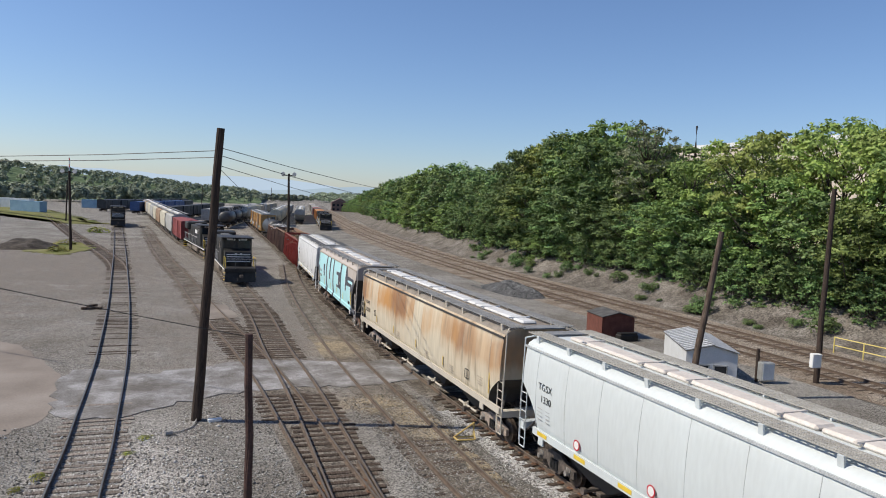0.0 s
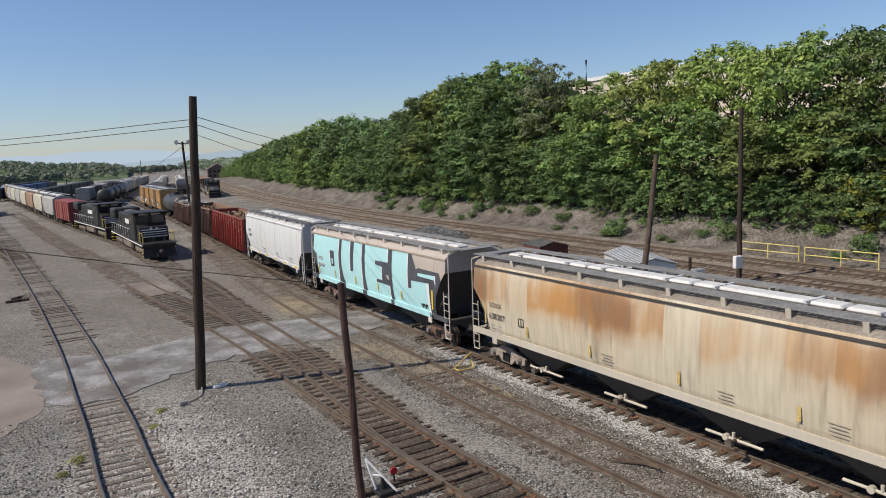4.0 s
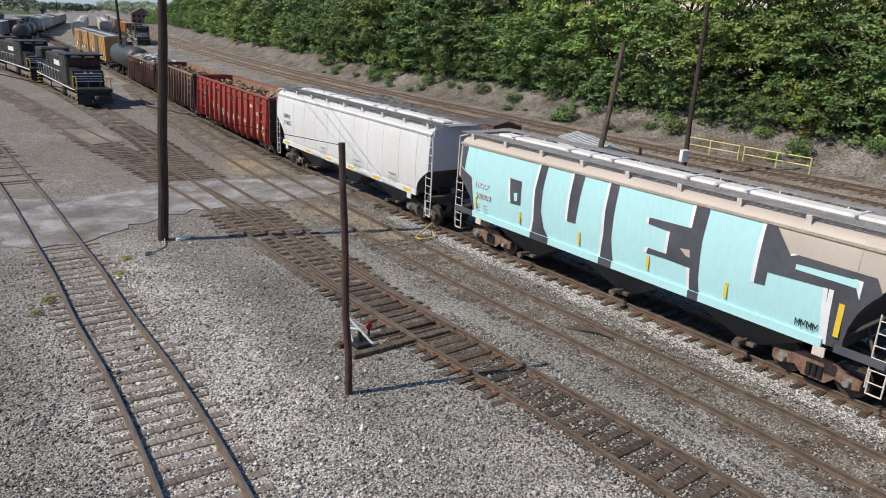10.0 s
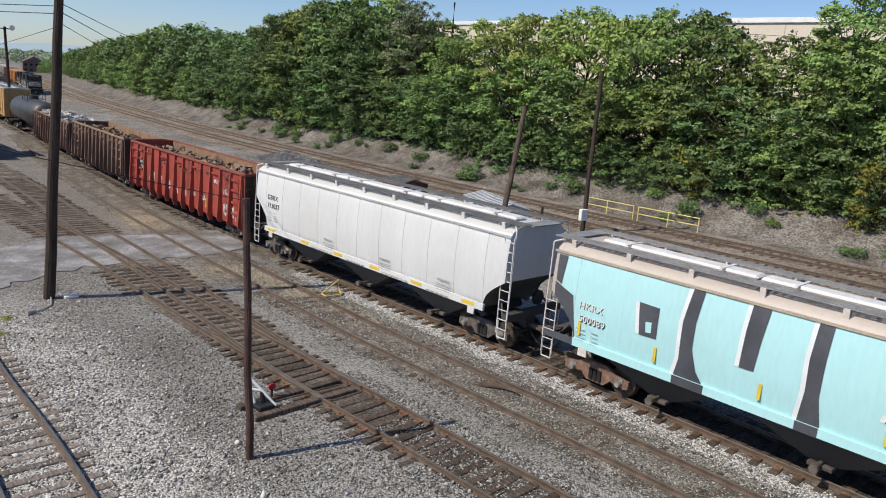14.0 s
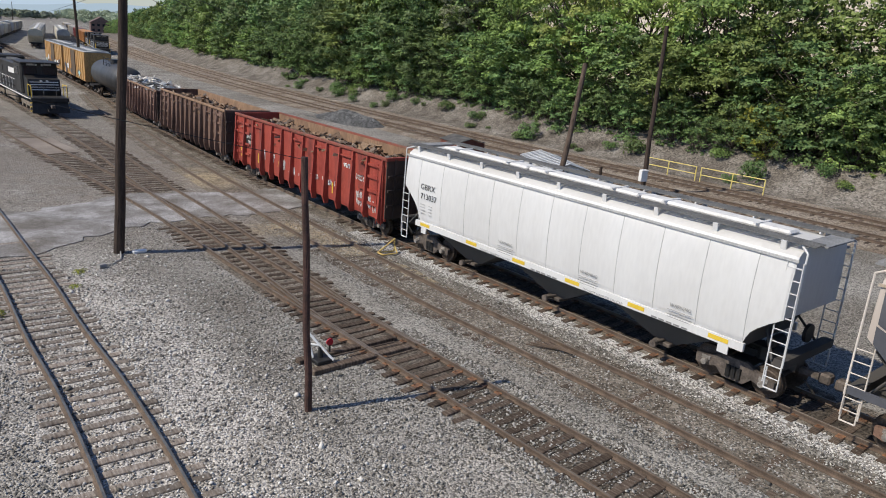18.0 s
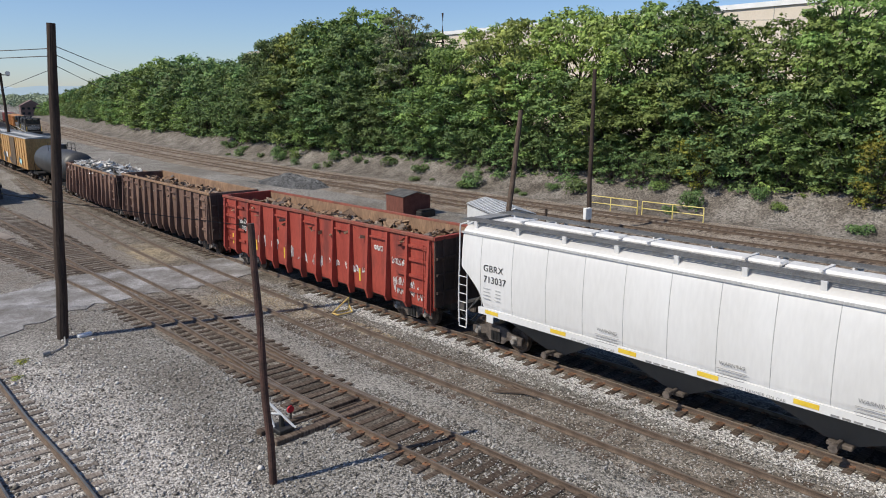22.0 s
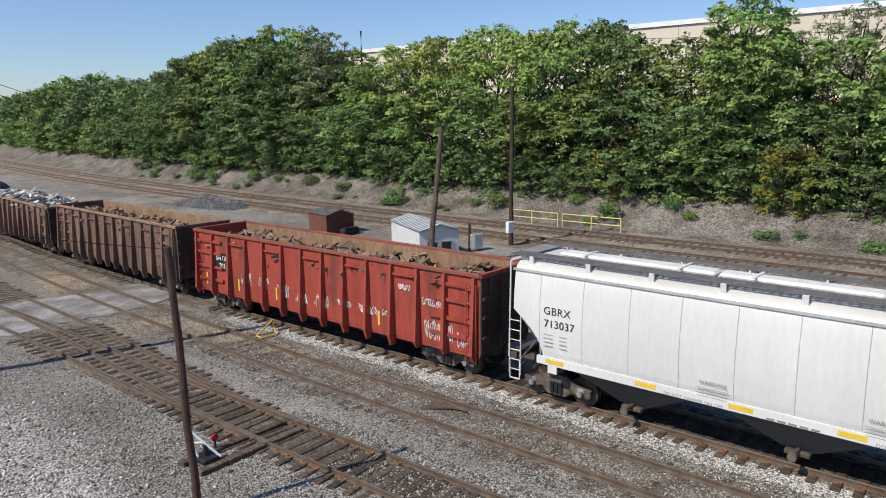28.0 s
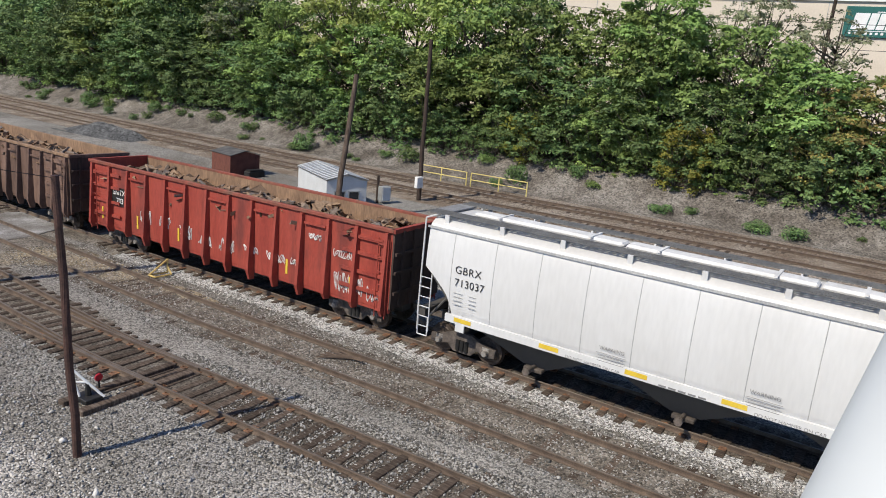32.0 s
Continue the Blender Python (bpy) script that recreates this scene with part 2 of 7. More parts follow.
GLASS = mat("dark_window_glass", [(0.02, 0.025, 0.03)], 2, 0.12, 0, 0, 5)


def leaf_mat(name, base, tip):
    """Leaves with change from leaf to leaf and a little light through them."""
    m = bpy.data.materials.new(name)
    m.use_nodes = True
    nt, b = m.node_tree, m.node_tree.nodes["Principled BSDF"]
    n, l = nt.nodes, nt.links
    g = n.new("ShaderNodeNewGeometry")
    r = n.new("ShaderNodeValToRGB")
    r.color_ramp.elements[0].color, r.color_ramp.elements[1].color = (*base, 1), (*tip, 1)
    l.new(g.outputs["Random Per Island"], r.inputs[0])
    oi = n.new("ShaderNodeObjectInfo")
    hs = n.new("ShaderNodeHueSaturation")
    mr = n.new("ShaderNodeMapRange")
    mr.inputs[3].default_value, mr.inputs[4].default_value = 0.78, 1.25
    h = n.new("ShaderNodeMapRange")
    h.inputs[3].default_value, h.inputs[4].default_value = 0.483, 0.52
    l.new(oi.outputs["Random"], mr.inputs[0]), l.new(oi.outputs["Random"], h.inputs[0])
    co = n.new("ShaderNodeTexCoord")
    nz = n.new("ShaderNodeTexNoise")
    nz.inputs["Scale"].default_value = 0.55
    l.new(co.outputs["Object"], nz.inputs[0])
    pm = n.new("ShaderNodeMapRange")
    pm.inputs[1].default_value, pm.inputs[2].default_value, pm.inputs[3].default_value, pm.inputs[4].default_value = 0.33, 0.67, 0.6, 1.45
    l.new(nz.outputs[0], pm.inputs[0])
    mu = n.new("ShaderNodeMath")
    mu.operation = "MULTIPLY"
    l.new(mr.outputs[0], mu.inputs[0]), l.new(pm.outputs[0], mu.inputs[1])
    l.new(r.outputs[0], hs.inputs["Color"]), l.new(mu.outputs[0], hs.inputs["Value"]), l.new(h.outputs[0], hs.inputs["Hue"])
    l.new(hs.outputs[0], b.inputs["Base Color"])
    b.inputs["Roughness"].default_value, b.inputs["Specular IOR Level"].default_value = 0.6, 0.25
    t = n.new("ShaderNodeBsdfTranslucent")
    l.new(hs.outputs[0], t.inputs[0])
    mx = n.new("ShaderNodeMixShader")
    mx.inputs[0].default_value = 0.14
    l.new(b.outputs[0], mx.inputs[1]), l.new(t.outputs[0], mx.inputs[2]), l.new(mx.outputs[0], n["Material Output"].inputs[0])
    return m


LEAF = leaf_mat("summer_leaf", (0.125, 0.193, 0.054), (0.232, 0.314, 0.09))
LEAFTOP = leaf_mat("sunny_yellow_green_leaf", (0.175, 0.225, 0.057), (0.315, 0.365, 0.098))
LEAFDARK = leaf_mat("dark_leaf", (0.082, 0.14, 0.052), (0.17, 0.24, 0.08))
LEAFRED = leaf_mat("reddish_turning_leaf", (0.13, 0.16, 0.045), (0.34, 0.235, 0.085))
LEAFYEL = leaf_mat("yellowing_leaf", (0.13, 0.16, 0.025), (0.30, 0.28, 0.05))
LEAFGREY = leaf_mat("silvery_leaf", (0.13, 0.15, 0.08), (0.24, 0.26, 0.15))
# far leaves: distance haze mixed into a paler, greyer green
FARLEAF = leaf_mat("haze_tinted_far_leaf", (0.19, 0.235, 0.16), (0.27, 0.315, 0.215))

# ---- mesh helpers ----
def box(bm, size, at=(0, 0, 0), rot=(0, 0, 0), bevel=0.0):
    m = Matrix.Translation(at) @ pose(0, 0, 0, *rot) @ Matrix.Diagonal((*size, 1))
    v = bmesh.ops.create_cube(bm, size=1, matrix=m)["verts"]
    if bevel:
        e = {e for x in v for e in x.link_edges}
        bmesh.ops.bevel(bm, geom=list(e), offset=bevel, segments=1, affect="EDGES")
    return v


def tube(bm, a, b, r, r2=None, n=8, caps=True):
    a, b = Vector(a), Vector(b)
    d = b - a
    m = Matrix.Translation((a + b) / 2) @ d.to_track_quat("Z", "Y").to_matrix().to_4x4()
    return bmesh.ops.create_cone(bm, cap_ends=caps, segments=n, radius1=r, radius2=r if r2 is None else r2, depth=d.length, matrix=m)["verts"]


def sweep(bm, pts, radii, n=10):
    """One round body through the points, closed at both ends."""
    pts = [Vector(p) for p in pts]
    rings = []
    for k, p in enumerate(pts):
        d = (pts[min(k + 1, len(pts) - 1)] - pts[max(k - 1, 0)]).normalized()
        q = d.to_track_quat("Z", "Y")
        rings.append([bm.verts.new(p + q @ Vector((radii[k] * math.cos(6.28319 * i / n), radii[k] * math.sin(6.28319 * i / n), 0))) for i in range(n)])
    for a, b in zip(rings, rings[1:]):
        for i in range(n):
            bm.faces.new((a[i], a[(i + 1) % n], b[(i + 1) % n], b[i]))
    bm.faces.new(rings[0][::-1]), bm.faces.new(rings[-1])


def prism(bm, outline, depth_vec):
    """A flat outline drawn out along a vector."""
    d = Vector(depth_vec)
    a = [bm.verts.new(p) for p in outline]
    b = [bm.verts.new(Vector(p) + d) for p in outline]
    n = len(a)
    bm.faces.new(a[::-1]), bm.faces.new(b)
    for i in range(n):
        bm.faces.new((a[i], a[(i + 1) % n], b[(i + 1) % n], b[i]))


def mesh_of(name, bm, material, smooth=False):
    bmesh.ops.recalc_face_normals(bm, faces=bm.faces)
    me = bpy.data.meshes.new(name)
    bm.to_mesh(me)
    bm.free()
    for mm in (material if isinstance(material, (list, tuple)) else [material]):
        me.materials.append(mm)
    if smooth:
        me.polygons.foreach_set("use_smooth", [True] * len(me.polygons))
    return me


def part(name, bm, material, parent=None, label="", smooth=False):
    ob = new(name, mesh_of(name, bm, material, smooth))
    ob.parent = parent
    if label:
        ob["label"] = label
    return ob


def part_of(name, me, parent, m=None):
    ob = new(name, me)
    ob.parent = parent
    if m is not None:
        ob.matrix_basis = m
    return ob


def thing(name, label, category, group="", kind="", at=None):
    ob = new(name)
    ob.empty_display_size = 0.3
    tagged(ob, label, category, group, kind)
    if at is not None:
        ob.matrix_basis = at
    return ob


def letters(name, text, size, material, parent, m, spacing=1.0):
    cu = bpy.data.curves.new(name, "FONT")
    cu.body, cu.size, cu.align_x, cu.align_y, cu.space_character, cu.extrude = text, size, "CENTER", "CENTER", spacing, 0.002
    tmp = bpy.data.objects.new(name, cu)
    me = bpy.data.meshes.new_from_object(tmp)
    bpy.data.objects.remove(tmp)
    me.materials.clear()
    me.materials.append(material)
    return part_of(name, me, parent, m)


def spline(knots):
    """A smooth curve x(y) through (y, x) knots."""
    k = np.array(knots, float)
    ys, xs = k[:, 0], k[:, 1]
    g = np.gradient(xs, ys)

    def at(y):
        i = int(np.clip(np.searchsorted(ys, y) - 1, 0, len(ys) - 2))
        h = ys[i + 1] - ys[i]
        u = (y - ys[i]) / h
        if u < 0:
            return xs[0] + g[0] * (y - ys[0])
        if u > 1:
            return xs[-1] + g[-1] * (y - ys[-1])
        return ((2 * u**3 - 3 * u**2 + 1) * xs[i] + (u**3 - 2 * u**2 + u) * h * g[i] + (-2 * u**3 + 3 * u**2) * xs[i + 1] + (u**3 - u**2) * h * g[i + 1])
    return at


def heading(c, y):
    return c(y + 0.5) - c(y - 0.5)


# ---- the plan: centre lines of the tracks, x for each y ----
TRAIN = spline([(-100, 40.8), (-40, 28.2), (0, 20.16), (10, 18.21), (20, 16.27), (30, 14.15), (40, 12.32), (50, 10.68), (65, 8.76), (90, 5.96), (130, 1.16), (200, -8.2), (400, -30)])
MIDDLE = spline([(-40, 24.5), (0, 16.45), (4.3, 15.6), (9.6, 14.55), (13.2, 13.8), (17, 12.95), (21.5, 11.95), (30, 10.5), (39, 9.0), (55, 6.9), (75, 5.0), (100, 3.6)])
LADDER = spline([(-40, 19.5), (0, 12.55), (6, 11.35), (9.9, 10.55), (13.1, 9.8), (15.3, 9.3), (18, 8.65), (21, 7.95), (24.5, 7.4)])
LADDER_A = spline([(18, 8.6), (21, 7.9), (24.5, 7.1), (30, 5.95), (35.5, 4.8), (42, 3.2), (57, -1.0), (75, -5.6), (95, -11), (175, -30.6), (260, -52)])
LADDER_B = spline([(18, 8.7), (21, 8.05), (24.5, 7.55), (30, 6.8), (36, 5.9), (42.5, 4.75), (54.8, 2.95), (71, 0.0), (85, -2.7), (127, -14), (228, -39.4), (400, -80)])
STUB = spline([(-20, 3.6), (0, 2.3), (8, 1.7), (15, 0.9), (18.6, 0.32), (22.1, -0.38), (27.2, -1.25), (30, -1.8), (38, -3.35), (47, -5.3), (55, -7.1), (84, -14), (162, -33.2), (260, -58)])
BRANCH = spline([(84, -14.0), (92, -16.4), (100, -19.3), (139, -35), (196, -57), (280, -92)])
MAIN_FAR = spline([(-60, 51.5), (0, 46.2), (9, 45.0), (16.4, 43.8), (23, 42.3), (31.2, 40.4), (37.5, 39), (53.7, 36), (71, 33), (86, 30.6), (104, 28.2), (144, 24.3), (258, 19.5), (421, 17), (900, 15)])
MAIN_NEAR = spline([(-60, 47), (0, 41.7), (9, 40.5), (16.4, 39.3), (23, 37.9), (31.2, 36.0), (37.5, 34.8), (53.7, 31.9), (71, 28.9), (86, 26.5), (104, 24.1), (144, 20.2), (258, 15.4), (421, 12.9), (900, 10.9)])
YARD_E = spline([(100, 11.0), (180, 10.6), (400, 8), (900, 6)])


def smooth01(a, b, v):
    u = min(1, max(0, (v - a) / (b - a)))
    return u * u * (3 - 2 * u)


def ground_z(x, y):
    u = x - MAIN_FAR(y)
    near = TRAIN(min(y, 150))
    rise = 0.55 * smooth01(near + 3, MAIN_NEAR(y) - 3, x) if y < 400 else 0.0
    bank = 2.4 * smooth01(3.6, 9.5, u) + 2.6 * smooth01(9, 26, u)
    bank *= 1 - smooth01(300, 420, y)
    rough = 0.25 * smooth01(4, 8, u) * noise.noise(Vector((x * 0.35, y * 0.35, 0)))
    return rise + bank + rough


def grid_sheet(name, xs, ys, zf, material):
    vs = [(x, y, zf(x, y)) for y in ys for x in xs]
    w = len(xs)
    fs = [(j * w + i, j * w + i + 1, (j + 1) * w + i + 1, (j + 1) * w + i) for j in range(len(ys) - 1) for i in range(w - 1)]
    me = bpy.data.meshes.new(name)
    me.from_pydata(vs, [], fs)
    me.materials.append(material)
    me.polygons.foreach_set("use_smooth", [True] * len(me.polygons))
    return new(name, me)

# ---- ground ----
def steps(*spans):
    out = []
    for a, b, d in spans:
        out += list(np.arange(a, b, d))
    return out + [spans[-1][1]]


gx = steps((-3000, -600, 300), (-600, -120, 40), (-120, -30, 10), (-30, 24, 3), (24, 80, 1.2), (80, 200, 12), (200, 1000, 100), (1000, 3400, 400))
gy = steps((-400, -60, 20), (-60, 140, 1.6), (140, 440, 8), (440, 1200, 60), (1200, 4600, 400))
ground = tagged(grid_sheet("ground", gx, gy, ground_z, GRAVEL), "grey gravel ground of a rail yard", "ground", kind="structure")
ground.data.materials.append(BANKSOIL)
for f in ground.data.polygons:
    c = f.center
    if c.y < 430 and c.x - MAIN_FAR(c.y) > 3.0 + 0.8 * noise.noise(Vector((c.x * 0.4, c.y * 0.4, 3))):
        f.material_index = 1


def strip(name, curve, y0, y1, half, z, material, label, step=0.7, ragged=0.3):
    """A bed of stones along a centre line, a little uneven at its edges."""
    ys = np.arange(y0, y1 + step, step)
    vs = []
    for k, y in enumerate(ys):
        x, g = curve(y), heading(curve, y)
        nx, ny = 1 / math.hypot(1, g), -g / math.hypot(1, g)
        for side, w in ((-1, half), (-0.6, half), (0, half), (0.6, half), (1, half)):
            o = side * w + (ragged * noise.noise(Vector((k * 0.37, side * 9, y0))) if abs(side) == 1 else 0)
            vs.append((x + nx * o, y + ny * o, z - (0.03 if abs(side) == 1 else 0)))
    fs = [(5 * j + i, 5 * j + i + 1, 5 * j + i + 6, 5 * j + i + 5) for j in range(len(ys) - 1) for i in range(4)]
    me = bpy.data.meshes.new(name)
    me.from_pydata(vs, [], fs)
    me.materials.append(material)
    return tagged(new(name, me), label, "ballast", kind="structure")


RAIL_SHAPE = [(-0.07, 0), (-0.07, 0.015), (-0.012, 0.035), (-0.012, 0.11), (-0.036, 0.12), (-0.036, 0.15), (-0.026, 0.157),
              (0.026, 0.157), (0.036, 0.15), (0.036, 0.12), (0.012, 0.11), (0.012, 0.035), (0.07, 0.015), (0.07, 0)]


def rail_mesh(curve, y0, y1, off, step):
    ys = np.arange(y0, y1 + step * 0.5, step)
    n, vs, fs = len(RAIL_SHAPE), [], []
    for y in ys:
        x, g = curve(y), heading(curve, y)
        nx, ny = 1 / math.hypot(1, g), -g / math.hypot(1, g)
        vs += [(x + nx * (off + a), y + ny * (off + a), b) for a, b in RAIL_SHAPE]
    for j in range(len(ys) - 1):
        fs += [(j * n + i, j * n + (i + 1) % n, (j + 1) * n + (i + 1) % n, (j + 1) * n + i) for i in range(n)]
    fs += [tuple(range(n)), tuple(reversed(range((len(ys) - 1) * n, len(ys) * n)))]
    me = bpy.data.meshes.new("rail")
    me.from_pydata(vs, [], fs)
    me.materials.append(RAIL), me.materials.append(RAILDARK if curve is STUB else RAILBROWN if curve in (LADDER, LADDER_A, LADDER_B, MIDDLE) else RAILSHINE)
    for k, f in enumerate(me.polygons):
        if k % n == 6 and k < n * (len(ys) - 1):
            f.material_index = 1
    return me


def tie_block():
    bm = bmesh.new()
    box(bm, (2.6, 0.23, 0.17), (0, 0, -0.07), bevel=0.015)
    return mesh_of("tie", bm, TIE)


def plate_block():
    bm = bmesh.new()
    box(bm, (0.34, 0.19, 0.02), (0, 0, 0.02))
    for dx, dy in ((-0.1, 0.05), (0.1, -0.05)):
        box(bm, (0.04, 0.03, 0.05), (dx, dy, 0.04))
    return mesh_of("tie_plate", bm, PLATE)


TIE_MESH, PLATE_MESH = tie_block(), plate_block()
PALE_TIE_MESH = TIE_MESH.copy()
PALE_TIE_MESH.materials[0] = TIEPALE


def tie_cloud(curve, y0, y1, z, pitch, rnd, skip=()):
    """All ties of a stretch too far off to pick apart, in one mesh."""
    base = np.array([(sx * 1.3, sy * 0.115, sz) for sx in (-1, 1) for sy in (-1, 1) for sz in (-0.14, 0.015)])
    quads = [(0, 1, 3, 2), (4, 6, 7, 5), (0, 4, 5, 1), (2, 3, 7, 6), (1, 5, 7, 3)]
    vs, fs = [], []
    for y in np.arange(y0, y1, pitch):
        if any(a < y < b for a, b in skip):
            continue
        x, a = curve(y), -math.atan(heading(curve, y)) + rnd.uniform(-0.03, 0.03)
        ca, sa = math.cos(a), math.sin(a)
        o = rnd.uniform(-0.1, 0.1)
        k = len(vs)
        h = z + rnd.uniform(-0.035, 0.004)
        vs += [(x + (p[0] + o) * ca - p[1] * sa, y + (p[0] + o) * sa + p[1] * ca, h + p[2]) for p in base]
        fs += [tuple(k + q for q in f) for f in quads]
    me = bpy.data.meshes.new("ties")
    me.from_pydata(vs, [], fs)
    me.materials.append(TIE)
    return me


def track(name, label, curve, y0, y1, z, near=(0, 0), pitch=0.53, skip=(), seed=1, sunk=0.0, step=1.0, rails=(1, 1), far_step=6.0, plates=None):
    """Two rails on timber ties; the ties within near are pieces of their own."""
    rnd = random.Random(seed)
    t = thing(name, label, "railway track", kind="structure", at=pose(0, 0, z))
    for k, off in enumerate((-0.755, 0.755)):
        if not rails[k]:
            continue
        split = max(y0, min(y1, 140))
        part_of("rail", rail_mesh(curve, y0, split, off, step), t)
        if split < y1:
            part_of("rail", rail_mesh(curve, split, y1, off, far_step), t)
    a, b = near
    for y in np.arange(a, b, pitch):
        if any(p < y < q for p, q in skip):
            continue
        an = -math.degrees(math.atan(heading(curve, y)))
        dy = rnd.uniform(-0.06, 0.06)
        m = pose(curve(y + dy) + rnd.uniform(-0.12, 0.12), y + dy, 0.012 - sunk + rnd.uniform(-0.012, 0.012), 0, 0, an + rnd.uniform(-2, 2))
        part_of("tie", PALE_TIE_MESH if curve is STUB else TIE_MESH, t, m)
        if plates and plates[0] < y < plates[1]:
            for off in (-0.755, 0.755):
                part_of("tie_plate", PLATE_MESH, t, m @ pose(off, 0, 0.008))
    for lo, hi in ((y0, a if b > a else y1), (b, y1)):
        if hi > lo and not (b <= a and lo == b):
            ob = part_of("ties", tie_cloud(curve, lo, min(hi, 230), -sunk, pitch, rnd, skip), t)
            tagged(ob, kind="stuff")
    return t


def loose_stones(name, seed, spots, size, z, material, label):
    """Single stones lying on a bed: rough octahedra of many sizes."""
    r = np.random.RandomState(seed)
    n = len(spots)
    base = np.array([(1, 0, 0), (0, 1, 0), (-1, 0, 0), (0, -1, 0), (0, 0, 0.7), (0, 0, -0.5)])
    q = base[None] * r.uniform(0.65, 1.25, (n, 6, 1)) * np.array([1, 0.75, 0.8])
    a = r.uniform(0, 6.28, n)
    ca, sa = np.cos(a)[:, None], np.sin(a)[:, None]
    tilt = r.normal(size=(n, 1)) * 0.35
    x, y, h = q[..., 0], q[..., 1], q[..., 2] + tilt * q[..., 0]
    k = (size * np.exp(r.normal(size=n) * 0.32))[:, None]
    vs = np.stack([(x * ca - y * sa) * k + spots[:, :1], (x * sa + y * ca) * k + spots[:, 1:2], h * k + z + 0.25 * k], -1).reshape(-1, 3)
    tri = np.array([(0, 1, 4), (1, 2, 4), (2, 3, 4), (3, 0, 4), (1, 0, 5), (2, 1, 5), (3, 2, 5), (0, 3, 5)])
    fs = (tri[None] + 6 * np.arange(n)[:, None, None]).reshape(-1, 3)
    me = bpy.data.meshes.new(name)
    me.vertices.add(6 * n)
    me.vertices.foreach_set("co", vs.ravel())
    me.loops.add(24 * n)
    me.loops.foreach_set("vertex_index", fs.ravel())
    me.polygons.add(8 * n)
    me.polygons.foreach_set("loop_start", np.arange(0, 24 * n, 3))
    me.update(calc_edges=True)
    me.materials.append(material)
    return tagged(new(name, me), label, "gravel", kind="stuff")


CROSS = (34.3, 41.5)
strip("ladder_ballast", LADDER, -10, 24, 1.45, 0.010, LADBED, "oil-stained brown ballast of a switch", ragged=0.6)
strip("ladder_ballast_west", LADDER_A, 23, 150, 1.6, 0.006, DIRTY, "oil-stained brown ballast of a yard track", ragged=0.7)
strip("ladder_ballast_east", LADDER_B, 23, 150, 1.6, 0.014, DIRTY, "oil-stained brown ballast of a yard track", ragged=0.7)
strip("middle_ballast", MIDDLE, -10, 96, 1.6, 0.018, DIRTY, "dirty brown ballast with sparse stones", ragged=0.5)
strip("train_ballast", TRAIN, -30, 200, 1.9, 0.022, DIRTY, "dirty brown ballast of the freight track", ragged=0.3)
# shade under the train put into the colour of the bed
strip("oily_ballast", TRAIN, -30, 34, 0.95, 0.030, SHADERUBBLE, "black ballast between the rails, coloured for the shade under the train", ragged=0.15)
pale = spline([(y, TRAIN(y) - 1.4) for y in np.arange(-20, 36, 4)])
strip("pale_ballast", pale, -12, 31, 0.52, 0.027, BALLAST, "fresh pale stone ballast beside the track", ragged=0.35)
strip("main_ballast", spline([(y, (MAIN_FAR(y) + MAIN_NEAR(y)) / 2) for y in np.arange(-60, 460, 10)]), -60, 430, 5.0, 0.60,
      gravel_mat("brown_main_ballast", [(0.16, 0.12, 0.09), (0.22, 0.18, 0.14), (0.29, 0.25, 0.21)], 16, 0.8, 0.4), "rust-brown ballast of the main line", step=2)

for side, y1 in ((-1.2, 13.5), (1.2, 19.5)):
    strip("switch_shoulder", spline([(y, LADDER(y) + side) for y in np.arange(-9, y1 + 3, 2)]), -8, y1, 0.34, 0.056, GRAVEL, "grey gravel heaped over the tie ends of a switch", ragged=0.25)

track("stub_track", "old track with dark rails on bleached timber ties", STUB, 2, 200, 0.017, near=(6, 34), skip=(CROSS,), seed=2, sunk=0.015)
track("ladder_track", "rusty switch track on closely laid brown ties", LADDER, -8, 24.6, 0.021, near=(2, 24.4), seed=3, pitch=0.5, plates=(14, 24))
track("yard_track", "rusty yard track leading away from a switch", LADDER_A, 18, 180, 0.019, near=(30.5, 56), skip=(CROSS, (0, 30.5)), seed=4, pitch=0.56, sunk=0.018)
track("yard_track", "rusty yard track under parked locomotives", LADDER_B, 18, 260, 0.025, near=(24.4, 62), skip=(CROSS, (0, 24.4)), seed=5, pitch=0.56, sunk=0.016)
track("middle_track", "disused track half sunk in dirt", MIDDLE, -8, 96, 0.025, near=(3, 34), skip=(CROSS,), seed=6, sunk=0.042)
track("train_track", "track of the moving freight train on dark ties", TRAIN, -30, 240, 0.032, near=(-2, 66), skip=(CROSS,), seed=7, pitch=0.56, plates=(6, 32))
track("branch_track", "track curving away across the yard", BRANCH, 84, 270, 0.017, seed=8)
track("main_track", "main line track with rust-brown rails", MAIN_NEAR, -50, 620, 0.62, near=(14, 76), seed=9, pitch=0.55, sunk=0.04)
track("main_track", "outer main line track beside the bank", MAIN_FAR, -50, 620, 0.62, near=(14, 76), seed=10, pitch=0.55, sunk=0.04)
track("yard_track", "yard track under a parked locomotive", YARD_E, 110, 620, 0.02, seed=11)


def slab(name, outline, z, material, label, category, thick=0.1, seed=0, rag=0.25):
    """A paved patch with a broken outline."""
    rnd = random.Random(seed)
    pts = []
    for k, (x, y) in enumerate(outline):
        x2, y2 = outline[(k + 1) % len(outline)]
        n = max(1, int(math.hypot(x2 - x, y2 - y) / 0.6))
        for i in range(n):
            u = i / n
            j = rag if i else 0
            pts.append((x + (x2 - x) * u + rnd.uniform(-j, j), y + (y2 - y) * u + rnd.uniform(-j, j), z))
    bm = bmesh.new()
    prism(bm, pts, (0, 0, -thick))
    return tagged(part(name, bm, material), label, category, kind="structure")


